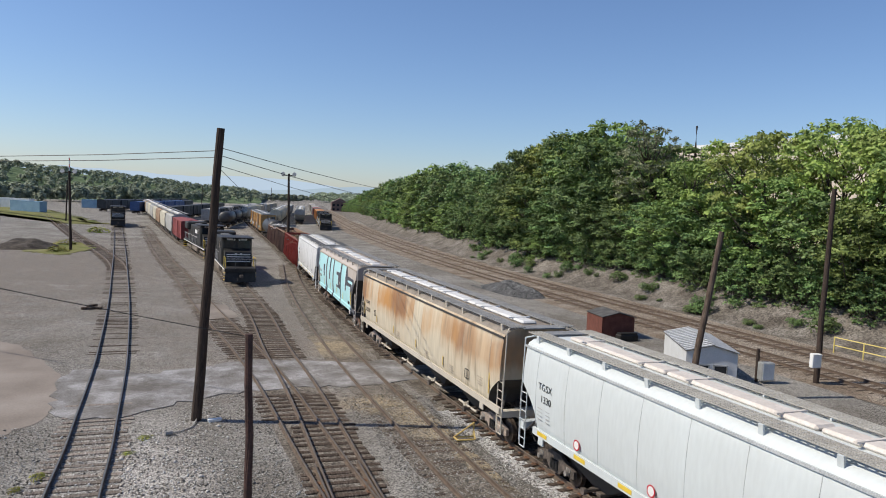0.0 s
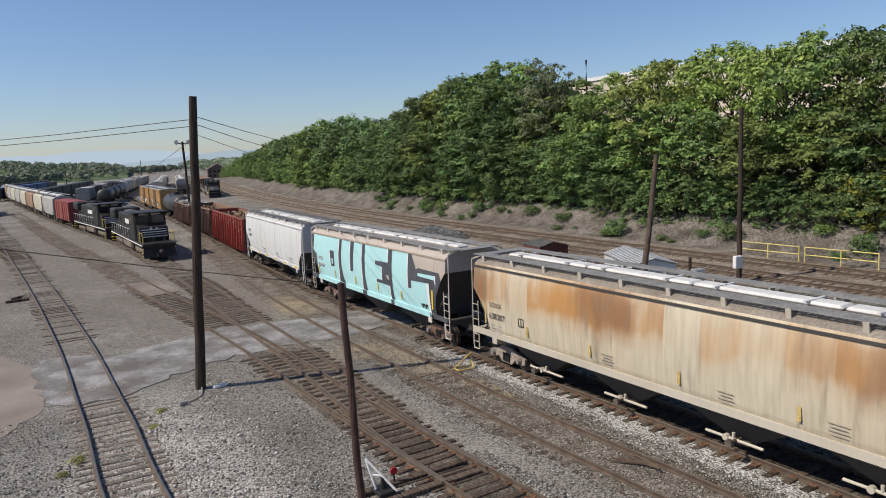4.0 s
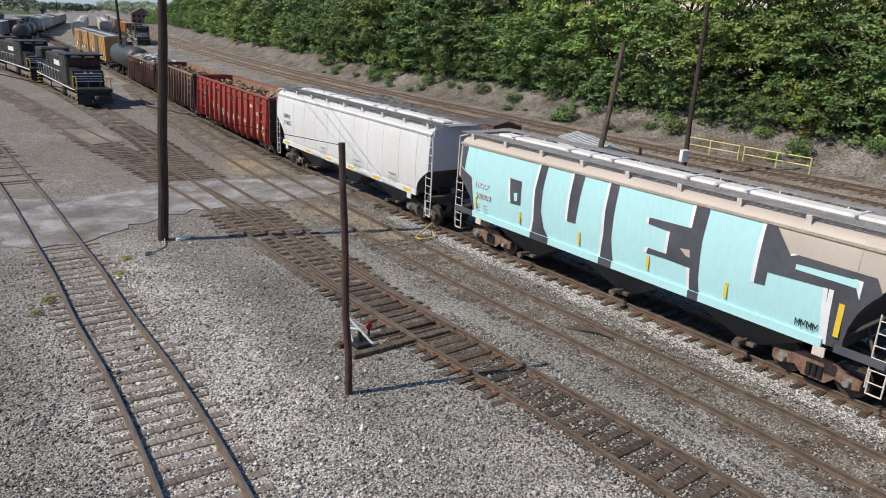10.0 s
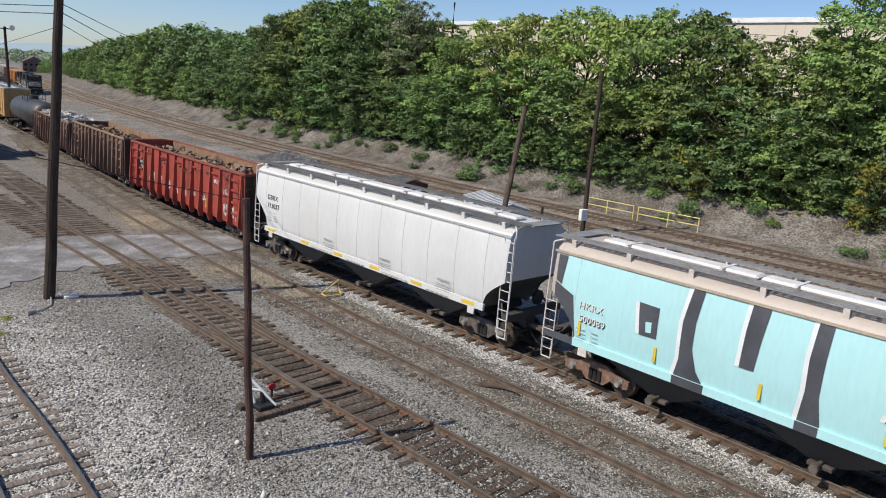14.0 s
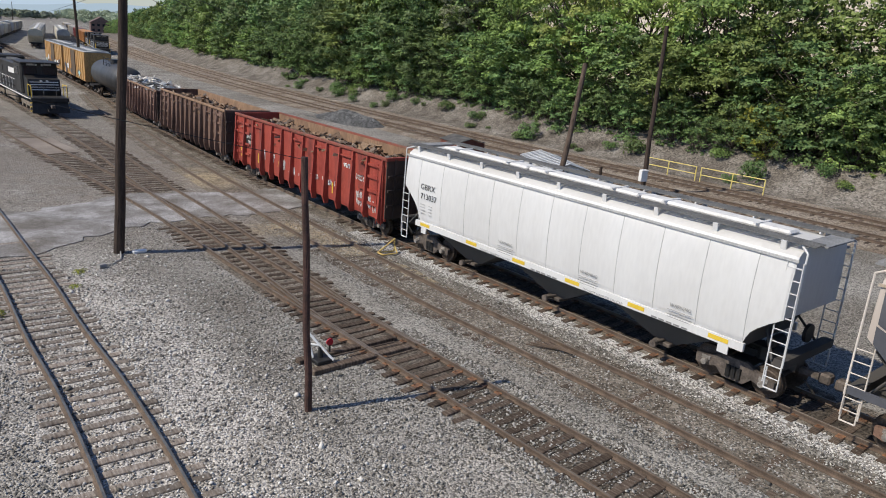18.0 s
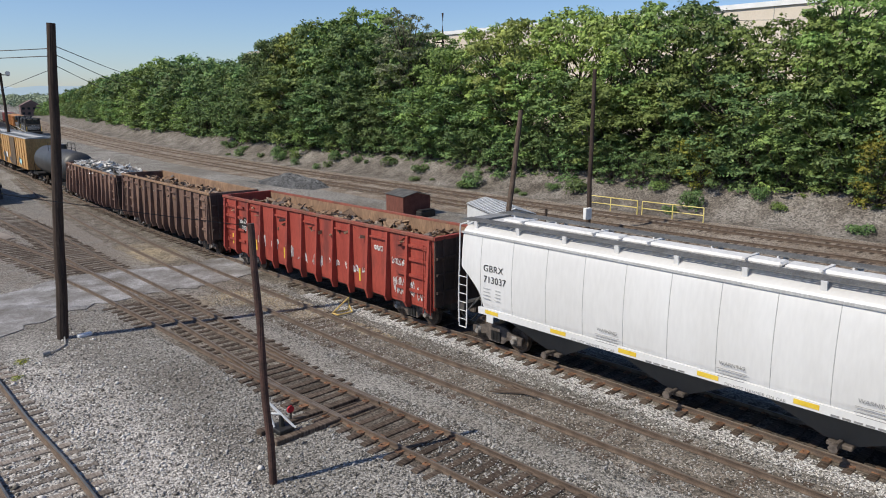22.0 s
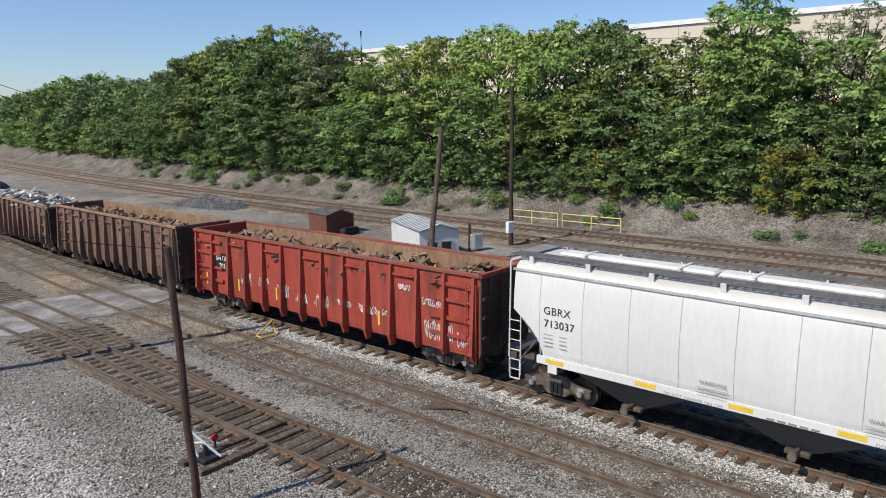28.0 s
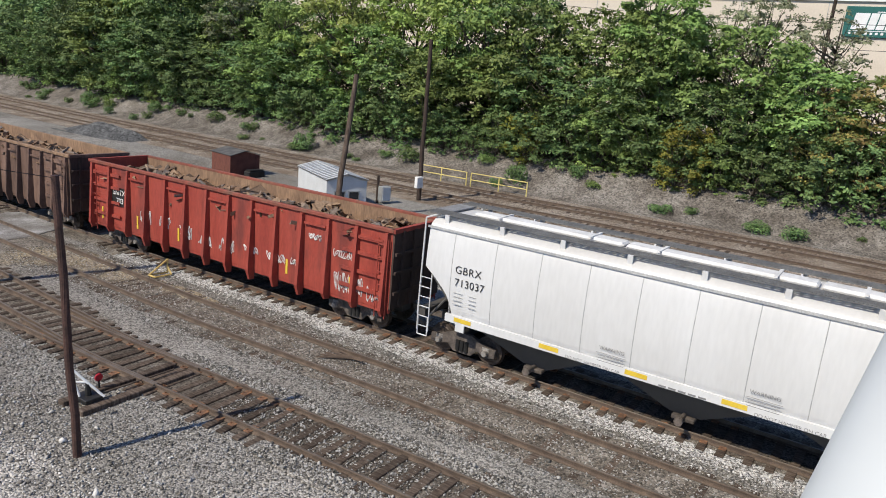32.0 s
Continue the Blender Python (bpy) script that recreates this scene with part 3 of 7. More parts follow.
slab("crossing_road", [(-2.6, 30.4), (-0.6, 31.2), (0.7, 33.0), (1.9, 33.6), (3.6, 35.0), (6.8, 35.2), (12.6, 36.8), (14, 38.5), (13.4, 42.6), (9.8, 40.9), (6.3, 41.1), (3.2, 41.2), (0.6, 39.2),
                       (-1.6, 37.9), (-3.5, 38.6), (-5.2, 38.6), (-5.2, 36), (-3.6, 31)], 0.036, ASPHALT, "worn grey asphalt level crossing over the tracks", "road", 0.03, 3, 0.4)
slab("concrete_apron", [(-22, 40), (-14, 30), (-8, 26.2), (-5.0, 27.6), (-3.9, 30.5), (-4.1, 33), (-4.9, 36.9), (-7, 40.2), (-9.7, 44.6), (-13, 46.5), (-18, 46)], 0.012, CONCRETE, "pale dusty concrete yard apron", "pavement", 0.08, 4, 0.12)
slab("dust_patch", [(-2.8, 60.6), (-0.3, 61), (1.3, 54.8), (-0.7, 53.8)], 0.05, CONCRETE, "pale concrete plank between tracks", "pavement", 0.05, 5, 0.1)

def stone_mat(name, cols):
    m = mat(name, cols, 6, 0.9, 0, 0.1, 40, contrast=0.12, spec=0.2)
    nt = m.node_tree
    g = nt.nodes.new("ShaderNodeNewGeometry")
    ramp = next(k for k in nt.nodes if k.bl_idname == "ShaderNodeValToRGB")
    nt.links.new(g.outputs["Random Per Island"], ramp.inputs[0])
    return m


PALESTONE = stone_mat("washed_stones", [(0.18, 0.162, 0.144), (0.35, 0.33, 0.305), (0.63, 0.605, 0.57)])
GREYSTONE = stone_mat("grey_stones", [(0.11, 0.102, 0.09), (0.20, 0.189, 0.173), (0.42, 0.404, 0.38)])
sr = np.random.RandomState(4)
sp = np.column_stack([sr.uniform(-9, 12.5, 60000), sr.uniform(6.5, 34, 60000)])
lad, stb = np.array([LADDER(q) if q < 24 else LADDER_A(q) for q in sp[:, 1]]), np.array([STUB(q) for q in sp[:, 1]])
free = (sp[:, 0] < lad - 1.2) & (np.abs(np.abs(sp[:, 0] - stb) - 0.755) > 0.1) & (sr.uniform(size=len(sp)) < np.clip(2.1 - sp[:, 1] / 18, 0.25, 1)) & ~((sp[:, 1] > 29.5) & (sp[:, 0] < 1.2))
pale_ = free & (np.abs(sp[:, 0] - stb - 1.9) + sr.normal(size=len(sp)) * 0.9 < 2.0)
loose_stones("washed_stones", 21, sp[pale_], 0.041, 0.0, PALESTONE, "loose washed pale stones in the yard")
loose_stones("grey_stones", 22, sp[free & ~pale_], 0.035, 0.0, GREYSTONE, "loose grey stones in the yard")
yy = sr.uniform(-4, 31, 15000)
off = np.where(sr.uniform(size=15000) < 0.75, sr.uniform(-1.95, -1.3, 15000), sr.uniform(-2.6, -0.9, 15000))
loose_stones("ballast_stones", 23, np.column_stack([[TRAIN(q) for q in yy] + off, yy]), 0.03, 0.014, PALESTONE, "pale ballast stones beside the freight track")
yy = sr.uniform(2, 19.5, 9000)
off = sr.choice((-1, 1), 9000) * sr.uniform(0.86, 1.55, 9000)
keep = (off > 0) | (yy < 13.5)
loose_stones("shoulder_stones", 25, np.column_stack([[LADDER(q) for q in yy] + off, yy])[keep], 0.034, 0.055, GREYSTONE, "grey stones over the tie ends of a switch")
yy = sr.uniform(2, 16, 4500)
loose_stones("bed_stones", 26, np.column_stack([[LADDER(q) for q in yy] + sr.uniform(-0.66, 0.66, 4500), yy]), 0.03, 0.02, GREYSTONE, "dusty stones between the rails of a switch")
yy = sr.uniform(2, 34, 16000)
off = sr.uniform(-2.0, 2.2, 16000)
keep = np.abs(np.abs(off) - 0.755) > 0.1
loose_stones("dusty_stones", 24, np.column_stack([[MIDDLE(q) for q in yy] + off, yy])[keep], 0.028, 0.018, GREYSTONE, "dusty stones round the disused track")

# ---- poles, wires, huts ----
def pole(name, base, top, r0, r1, material, label):
    bm = bmesh.new()
    b, t = Vector(base), Vector(top)
    sweep(bm, [(t - b) * (k / 6) + Vector((0.02 * math.sin(k * 2), 0.02 * math.cos(k * 3), 0)) * (0 < k < 6) for k in range(7)], [r0 + (r1 - r0) * k / 6 for k in range(7)], 12)
    ob = thing(name, label, "utility pole", at=Matrix.Translation(b))
    part("shaft", bm, material, ob)
    return ob


TALL = pole("utility_pole", (1.9, 30.4, 0), (2.6, 30.0, 11.75), 0.21, 0.15, POLE, "tall dark creosoted wooden pole without crossarm")
SHORT = pole("steel_post", (5.11, 15.62, 0), (4.95, 15.8, 6.38), 0.095, 0.08, mat("rusty_post", [(0.05, 0.028, 0.022), (0.10, 0.05, 0.04)], 4, 0.8, 0.2, 0.1, 20), "slim rusty brown steel post beside the switch stand")
LEAN = pole("utility_pole", (24.2, 31.55, 0.25), (25.75, 32.2, 8.5), 0.17, 0.13, POLEGREY, "weathered brown wooden pole leaning beside a hut")
RIGHT = pole("utility_pole", (33.1, 34.1, 0.45), (33.9, 34.9, 11.0), 0.16, 0.12, POLE, "dark wooden pole with a white meter box")
bm = bmesh.new()
box(bm, (0.55, 0.28, 0.75), (-0.28, -0.2, 1.38), bevel=0.03)
box(bm, (0.5, 0.05, 0.04), (-0.28, -0.36, 1.72))
part("meter_box", bm, WHITE, RIGHT, "white metal meter box")
TOWER = pole("utility_pole", (52.5, 82.3, 3.5), (52.5, 82.3, 20.0), 0.17, 0.13, POLE, "tall dark pole with short crossarms behind the trees")
for z in (14.6, 15.6, 16.3):
    bm = bmesh.new()
    box(bm, (1.5, 0.12, 0.14), (-0.5, 0, z - 3.5))
    for dx in (-1.2, -0.8, 0.2):
        tube(bm, (dx, 0, z - 3.45), (dx, 0, z - 3.2), 0.05, 0.03, 6)
    part("crossarm", bm, POLE, TOWER)


def lamp_pole(at, h, label):
    t = pole("lamp_pole", at, (at[0] - 0.3, at[1], at[2] + h), 0.2, 0.15, POLE, label)
    bm = bmesh.new()
    box(bm, (1.7, 0.1, 0.12), (-0.3, 0, h - 0.25))
    part("crossarm", bm, POLE, t)
    for dx in (-0.8, 0.8):
        bm = bmesh.new()
        tube(bm, (dx - 0.3, -0.1, h - 0.2), (dx - 0.3, -0.45, h - 0.05), 0.24, 0.3, 10)
        tube(bm, (dx - 0.3, -0.1, h - 0.2), (dx - 0.3, 0.15, h - 0.3), 0.2, 0.1, 10)
        part("floodlight", bm, GREYSTEEL, t, "grey round floodlight")
    return t


lamp_pole((3.4, 108, 0), 12.2, "dark yard lamp pole with two floodlights")
LEFTLAMP = lamp_pole((-26.3, 108.3, 0), 11.0, "dark yard lamp pole with two floodlights")


def wire(name, a, b, sag, label, r=0.02, n=14):
    a, b = Vector(a), Vector(b)
    bm = bmesh.new()
    pts = [a.lerp(b, k / n) - Vector((0, 0, sag * 4 * (k / n) * (1 - k / n))) for k in range(n + 1)]
    sweep(bm, pts, [r] * len(pts), 5)
    return tagged(part(name, bm, WIRE), label, "cable")


tt = Vector((2.57, 30.02, 11.0))
wire("overhead_wire", tt - Vector((0, 0, 0.12)), (-70, 75, 14.6), 2.1, "black overhead wire slung from the tall pole", 0.016)
wire("overhead_wire", tt - Vector((0, 0, 0.38)), (-70, 75.5, 14.65), 2.1, "black overhead wire slung from the tall pole", 0.016)
for k in range(4):
    bm = bmesh.new()
    tube(bm, (-0.3, 0, 11.0 + 0.45 * k), (-0.34, 0, 11.45 + 0.45 * k), 0.07, n=8)
    part("mast", bm, REDPAINT if k % 2 else WHITE, LEFTLAMP, "red and white banded mast")
wire("overhead_wire", tt, (40, 140, 11.5), 1.5, "black overhead wire running to the trees", 0.015)
wire("overhead_wire", tt - Vector((0, 0, 0.3)), (38, 142, 9.5), 1.5, "black overhead wire running to the trees", 0.015)
wire("overhead_wire", tt - Vector((0, 0, 0.7)), (36, 144, 7.5), 1.5, "black overhead wire running to the trees", 0.012)
wire("overhead_wire", tt - Vector((0, 0, 0.8)), (-13, 299, 7.0), 1.2, "thin black wire running off across the yard", 0.012)
wire("guy_wire", (4.95, 15.8, 6.32), (-22.4, 7.2, 15.0), 0.5, "thin black wire slung from the top of the steel post", 0.008)


def hut(name, label, w, d, h, rise, m, wall, roof_mat, ribs, wall_label, windows=0, open_front=False):
    """A small gabled building: ridge along its length d."""
    t = thing(name, label, "hut", at=m)
    bm = bmesh.new()
    prof = [(-w / 2, 0, 0), (w / 2, 0, 0), (w / 2, 0, h), (0, 0, h + rise), (-w / 2, 0, h)]
    prism(bm, prof, (0, d, 0))
    part("wall", bm, wall, t, wall_label)
    for s in (-1, 1):
        bm = bmesh.new()
        L = math.hypot(w / 2 + 0.12, rise)
        a = math.degrees(math.atan2(rise, w / 2))
        box(bm, (L, d + 0.24, 0.05), (s * w / 4, d / 2, h + rise / 2 + 0.05), (0, s * a, 0))
        if ribs:
            for y in np.arange(0, d + 0.1, 0.4):
                rb = bmesh.new()
                box(rb, (L, 0.15, 0.05), (s * w / 4, y, h + rise / 2 + 0.089), (0, s * a, 0))
                part("roof_rib", rb, HUTWALL, t)
        part("roof", bm, roof_mat, t)
    for k in range(windows):
        bm = bmesh.new()
        box(bm, (0.6, 0.06, 0.45), (-0.45 + 0.9 * k, -0.005, h * 0.55))
        win = part("window", bm, GLASS, t, "small dark window")
        bm = bmesh.new()
        for dx in (-0.33, 0.33):
            box(bm, (0.06, 0.08, 0.57), (-0.45 + 0.9 * k + dx, -0.01, h * 0.55))
        for dz in (-0.26, 0.26):
            box(bm, (0.72, 0.08, 0.06), (-0.45 + 0.9 * k, -0.01, h * 0.55 + dz))
        part("window_frame", bm, GREYSTEEL, win)
    return t


HUTWALL = mat("pale_metal_wall", [(0.55, 0.56, 0.56), (0.66, 0.67, 0.67)], 1, 0.6, 0.1, 0.05, 14, contrast=0.08)
HUTROOF = mat("ribbed_metal_roof", [(0.17, 0.165, 0.16), (0.25, 0.245, 0.235)], 1, 0.5, 0.4, 0.05, 12)
REDWOOD = mat("dark_red_boards", [(0.10, 0.03, 0.02), (0.17, 0.06, 0.04)], 2, 0.85, 0, 0.2, 16, (1, 8, 1))
FELT = mat("grey_roofing_felt", [(0.07, 0.07, 0.07), (0.12, 0.115, 0.11)], 2, 0.95, 0, 0.2, 20, spec=0.1)
hut("equipment_hut", "small white metal equipment hut with ribbed roof", 2.55, 5.2, 2.0, 0.34, pose(26.5, 33.45, 0.3, 0, 0, -16), HUTWALL, HUTROOF, True, "pale metal walls", 2)
shed = hut("shed", "small dark red wooden shed with felt roof", 2.4, 2.5, 1.75, 0.3, pose(27.2, 46.2, 0.2, 0, 0, 2), REDWOOD, FELT, False, "dark red boarded walls")
bm = bmesh.new()
box(bm, (1.5, 0.6, 0.7), (0.2, -0.6, 0.35), bevel=0.05)
box(bm, (1.3, 0.5, 0.1), (0.2, -0.6, 0.75))
tagged(part("utility_cart", bm, BLACK), "black low equipment box beside the shed", "box").matrix_basis = pose(27.2, 46.0, 0.25, 0, 0, 12)

bm = bmesh.new()
tube(bm, (0, 0, 0), (0, 0, 1.9), 0.09, 0.09, 8)
cab = thing("control_cabinet", "grey metal cabinet on a short dark post", "cabinet", at=pose(29.9, 34.6, 0.4))
part("post", bm, POLE, cab)
bm = bmesh.new()
box(bm, (0.75, 0.45, 0.95), (0.35, -0.25, 0.75), bevel=0.03)
cbox = part("cabinet_box", bm, GREYSTEEL, cab)
bm = bmesh.new()
box(bm, (0.65, 0.03, 0.85), (0.35, -0.49, 0.75))
part("cabinet_door", bm, HUTWALL, cbox)

# yellow handrail beside the outer main track
def handrail():
    y0, y1 = 32.3, 41.8
    pts = [(MAIN_FAR(y) + 2.3, y) for y in (y0, y0 + 2.3, y0 + 4.7, y0 + 5.1, y0 + 7.4, y1)]
    t = thing("handrail", "yellow pipe handrail beside the main line", "railing")
    for x, y in pts:
        bm = bmesh.new()
        z = ground_z(x, y)
        tube(bm, (x, y, z - 0.1), (x, y, z + 1.1), 0.04, n=8)
        part("post", bm, YELRAIL, t)
    for h in (0.55, 1.08):
        for p, q in ((pts[0], pts[2]), (pts[3], pts[5])):
            bm = bmesh.new()
            tube(bm, (*p, ground_z(*p) + h), (*q, ground_z(*q) + h), 0.035, n=8)
            part("rail", bm, YELRAIL, t)


handrail()

# switch stand with a red target, and its two long ties
def switch_stand():
    t = thing("switch_stand", "low switch stand with white lever and red target", "switch stand", at=pose(6.0, 18.0, 0.02, 0, 0, 12))
    for y in (-0.45, 0.35):
        bm = bmesh.new()
        box(bm, (3.4, 0.26, 0.2), (1.4, y, 0.02), bevel=0.02)
        part("head_tie", bm, TIE, t)
    bm = bmesh.new()
    box(bm, (0.5, 0.6, 0.12), (0.2, -0.05, 0.18), bevel=0.02)
    tube(bm, (0.2, -0.05, 0.2), (0.2, -0.05, 0.55), 0.09, 0.06, 8)
    part("stand_base", bm, BLACK, t)
    bm = bmesh.new()
    tube(bm, (0.45, -0.35, 0.2), (-0.12, 0.3, 1.05), 0.035, n=8)
    tube(bm, (-0.12, 0.3, 1.05), (0.0, 0.0, 0.25), 0.03, n=8)
    tube(bm, (-0.05, 0.15, 0.62), (0.18, -0.05, 0.6), 0.03, n=8)
    part("lever", bm, WHITE, t, "white painted lever")
    bm = bmesh.new()
    tube(bm, (0.75, 0.35, 0.1), (0.75, 0.35, 0.34), 0.03, n=8)
    part("target_staff", bm, BLACK, t)
    bm = bmesh.new()
    tube(bm, (0.75, 0.33, 0.42), (0.75, 0.37, 0.42), 0.11, n=14)
    part("target", bm, REDPAINT, t, "red round switch target")
    bm = bmesh.new()
    tube(bm, (0.4, -0.05, 0.16), (2.8, -0.05, 0.12), 0.03, n=6)
    part("throw_rod", bm, RAIL, t)


switch_stand()
bm = bmesh.new()
for a, b in (((0, 0, 0.05), (0.8, 0.05, 0.6)), ((0, 0, 0.05), (0.8, 0.05, 0.05)), ((0.8, 0.05, 0.03), (0.8, 0.05, 0.62)), ((0, 0, 0.05), (0.1, -0.35, 0.03)), ((0.1, -0.35, 0.03), (0.8, -0.3, 0.05)), ((0.8, -0.3, 0.05), (0.8, 0.05, 0.3))):
    tube(bm, a, b, 0.035, n=8)
tagged(part("derail_sign", bm, OLDYELLOW), "faded yellow upright metal derail frame beside the track", "derail").matrix_basis = pose(12.0, 27.6, 0.05)

# ---- trees and bushes ----
def leaf_cloud(name, seed, blobs, leaves, size, material, flat=0.35):
    """Leaves on the outer shells of many clumps; blobs are (centre, radius)."""
    r = np.random.RandomState(seed)
    n = leaves
    w = np.array([b[1] ** 2 for b in blobs])
    k = r.choice(len(blobs), n, p=w / w.sum())
    cen = np.array([b[0] for b in blobs])[k]
    rad = np.array([b[1] for b in blobs])[k][:, None]
    d = r.normal(size=(n, 3))
    d[:, 2] = np.where(d[:, 2] < -0.75, -d[:, 2], d[:, 2]) + 0.1
    d /= np.linalg.norm(d, axis=1, keepdims=True)
    p = cen + d * rad * r.uniform(0.72, 1.08, (n, 1)) * np.array([1, 1, 0.9])
    nor = d + r.normal(size=(n, 3)) * flat + np.array([0, 0, 0.45])
    nor /= np.linalg.norm(nor, axis=1, keepdims=True)
    a = np.cross(nor, r.normal(size=(n, 3)))
    a /= np.linalg.norm(a, axis=1, keepdims=True)
    b = np.cross(nor, a)
    s = (size * r.uniform(0.6, 1.35, n))[:, None]
    q = np.stack([p - a * s, p + b * s * 0.45 - nor * s * 0.12, p + a * s - nor * s * 0.3, p - b * s * 0.45 - nor * s * 0.12], 1).reshape(-1, 3)
    me = bpy.data.meshes.new(name)
    me.vertices.add(4 * n)
    me.vertices.foreach_set("co", q.ravel())
    me.loops.add(4 * n)
    me.loops.foreach_set("vertex_index", np.arange(4 * n))
    me.polygons.add(n)
    me.polygons.foreach_set("loop_start", np.arange(0, 4 * n, 4))
    me.update(calc_edges=True)
    me.materials.append(material)
    return me


def crown_clumps(seed, h, r, low, n, size, open_=0.0, round_=0.62):
    """Centres and radii of the leafy clumps of a crown: a domed umbrella of height h and spread r that begins at low."""
    rnd = random.Random(seed)
    out, tries = [], 0
    while len(out) < n and tries < 6000:
        tries += 1
        u = rnd.random() ** 0.8
        prof = (0.62 + 0.38 * min(1, u / 0.45)) if u < round_ else max(0.0, 1 - ((u - round_) / (1.02 - round_)) ** 2) ** 0.5
        if rnd.random() < open_ and 0.25 < u < 0.7:
            continue
        k = rnd.uniform(0.72, 1.0) if rnd.random() < 0.85 else rnd.uniform(0.1, 0.6)
        a = rnd.uniform(0, 6.28319)
        w = r * prof * k * (1 + 0.18 * math.sin(2 * a + seed) + 0.12 * math.sin(3 * a + 2 * seed))
        s = size * rnd.uniform(0.7, 1.3)
        p = Vector((w * math.cos(a), w * math.sin(a), low + (h - low) * u - 0.4 * s))
        if all((p - q).length > 0.66 * (s + t) for q, t in out):
            out.append((p, s))
    return out


def frond_crown(name, seed, clumps, fronds, leaflets, material, leaf=0.12, squash=0.62, fill=0.16, droop=0.28):
    """Feathery fronds that spread and droop from the upper side of every clump, with loose leaves inside."""
    r = np.random.RandomState(seed)
    cen, rad = np.array([tuple(c) for c, _ in clumps]), np.array([q for _, q in clumps])
    w = rad ** 2 / (rad ** 2).sum()
    k = r.choice(len(clumps), fronds, p=w)
    d = r.normal(size=(fronds, 3))
    out = cen[k].copy()
    out[:, 2] = 0
    out /= np.linalg.norm(out, axis=1, keepdims=True) + 1e-6
    d /= np.linalg.norm(d, axis=1, keepdims=True)
    d = d + 0.35 * out
    d[:, 2] = np.abs(d[:, 2]) + 0.06
    d /= np.linalg.norm(d, axis=1, keepdims=True)
    R = rad[k][:, None]
    base = cen[k] + d * R * r.uniform(0.3, 0.62, (fronds, 1)) * np.array([1, 1, squash])
    along = d * np.array([1, 1, 0.85]) + r.normal(size=(fronds, 3)) * 0.4 - np.array([0, 0, 0.1])
    along /= np.linalg.norm(along, axis=1, keepdims=True)
    ln = R * r.uniform(0.42, 0.66, (fronds, 1))
    side = np.cross(along, np.array([0, 0, 1.0]))
    side /= np.linalg.norm(side, axis=1, keepdims=True) + 1e-6
    ps, la, lb = [], [], []
    for j in range(leaflets):
        v, q = (j + 0.6) / leaflets, 1 if j % 2 else -1
        up = np.array([0, 0, 1.0])
        c = base + along * ln * v - up * ln * droop * v * v + side * q * leaf * 0.8 + r.normal(size=(fronds, 3)) * 0.035
        x = side * q * 0.85 + along * 0.5 - up * 0.28 + r.normal(size=(fronds, 3)) * 0.28
        x /= np.linalg.norm(x, axis=1, keepdims=True)
        face = d + up * 0.12 + r.normal(size=(fronds, 3)) * 0.5
        x -= face * (x * face).sum(1, keepdims=True) / (face * face).sum(1, keepdims=True)
        x /= np.linalg.norm(x, axis=1, keepdims=True)
        y = np.cross(face, x)
        y /= np.linalg.norm(y, axis=1, keepdims=True)
        ps.append(c), la.append(x), lb.append(y)
    m = int(fill * fronds * leaflets)
    kk = r.choice(len(clumps), m, p=w)
    ps.append(cen[kk] * np.array([0.9, 0.9, 1]) + r.normal(size=(m, 3)) * rad[kk][:, None] * np.array([0.38, 0.38, 0.3]) - np.array([0, 0, 0.25]))
    x = r.normal(size=(m, 3))
    x /= np.linalg.norm(x, axis=1, keepdims=True)
    y = np.cross(x, r.normal(size=(m, 3)))
    y /= np.linalg.norm(y, axis=1, keepdims=True)
    la.append(x), lb.append(y)
    p, a, b = np.concatenate(ps), np.concatenate(la), np.concatenate(lb)
    n = len(p)
    z = (leaf * r.uniform(0.65, 1.3, n))[:, None]
    nor = np.cross(a, b)
    q = np.stack([p - a * z, p + b * z * 0.55, p + a * z - nor * z * 0.2, p - b * z * 0.55], 1).reshape(-1, 3)
    me = bpy.data.meshes.new(name)
    me.vertices.add(4 * n)
    me.vertices.foreach_set("co", q.ravel())
    me.loops.add(4 * n)
    me.loops.foreach_set("vertex_index", np.arange(4 * n))
    me.polygons.add(n)
    me.polygons.foreach_set("loop_start", np.arange(0, 4 * n, 4))
    me.update(calc_edges=True)
    me.materials.append(material)
    return me


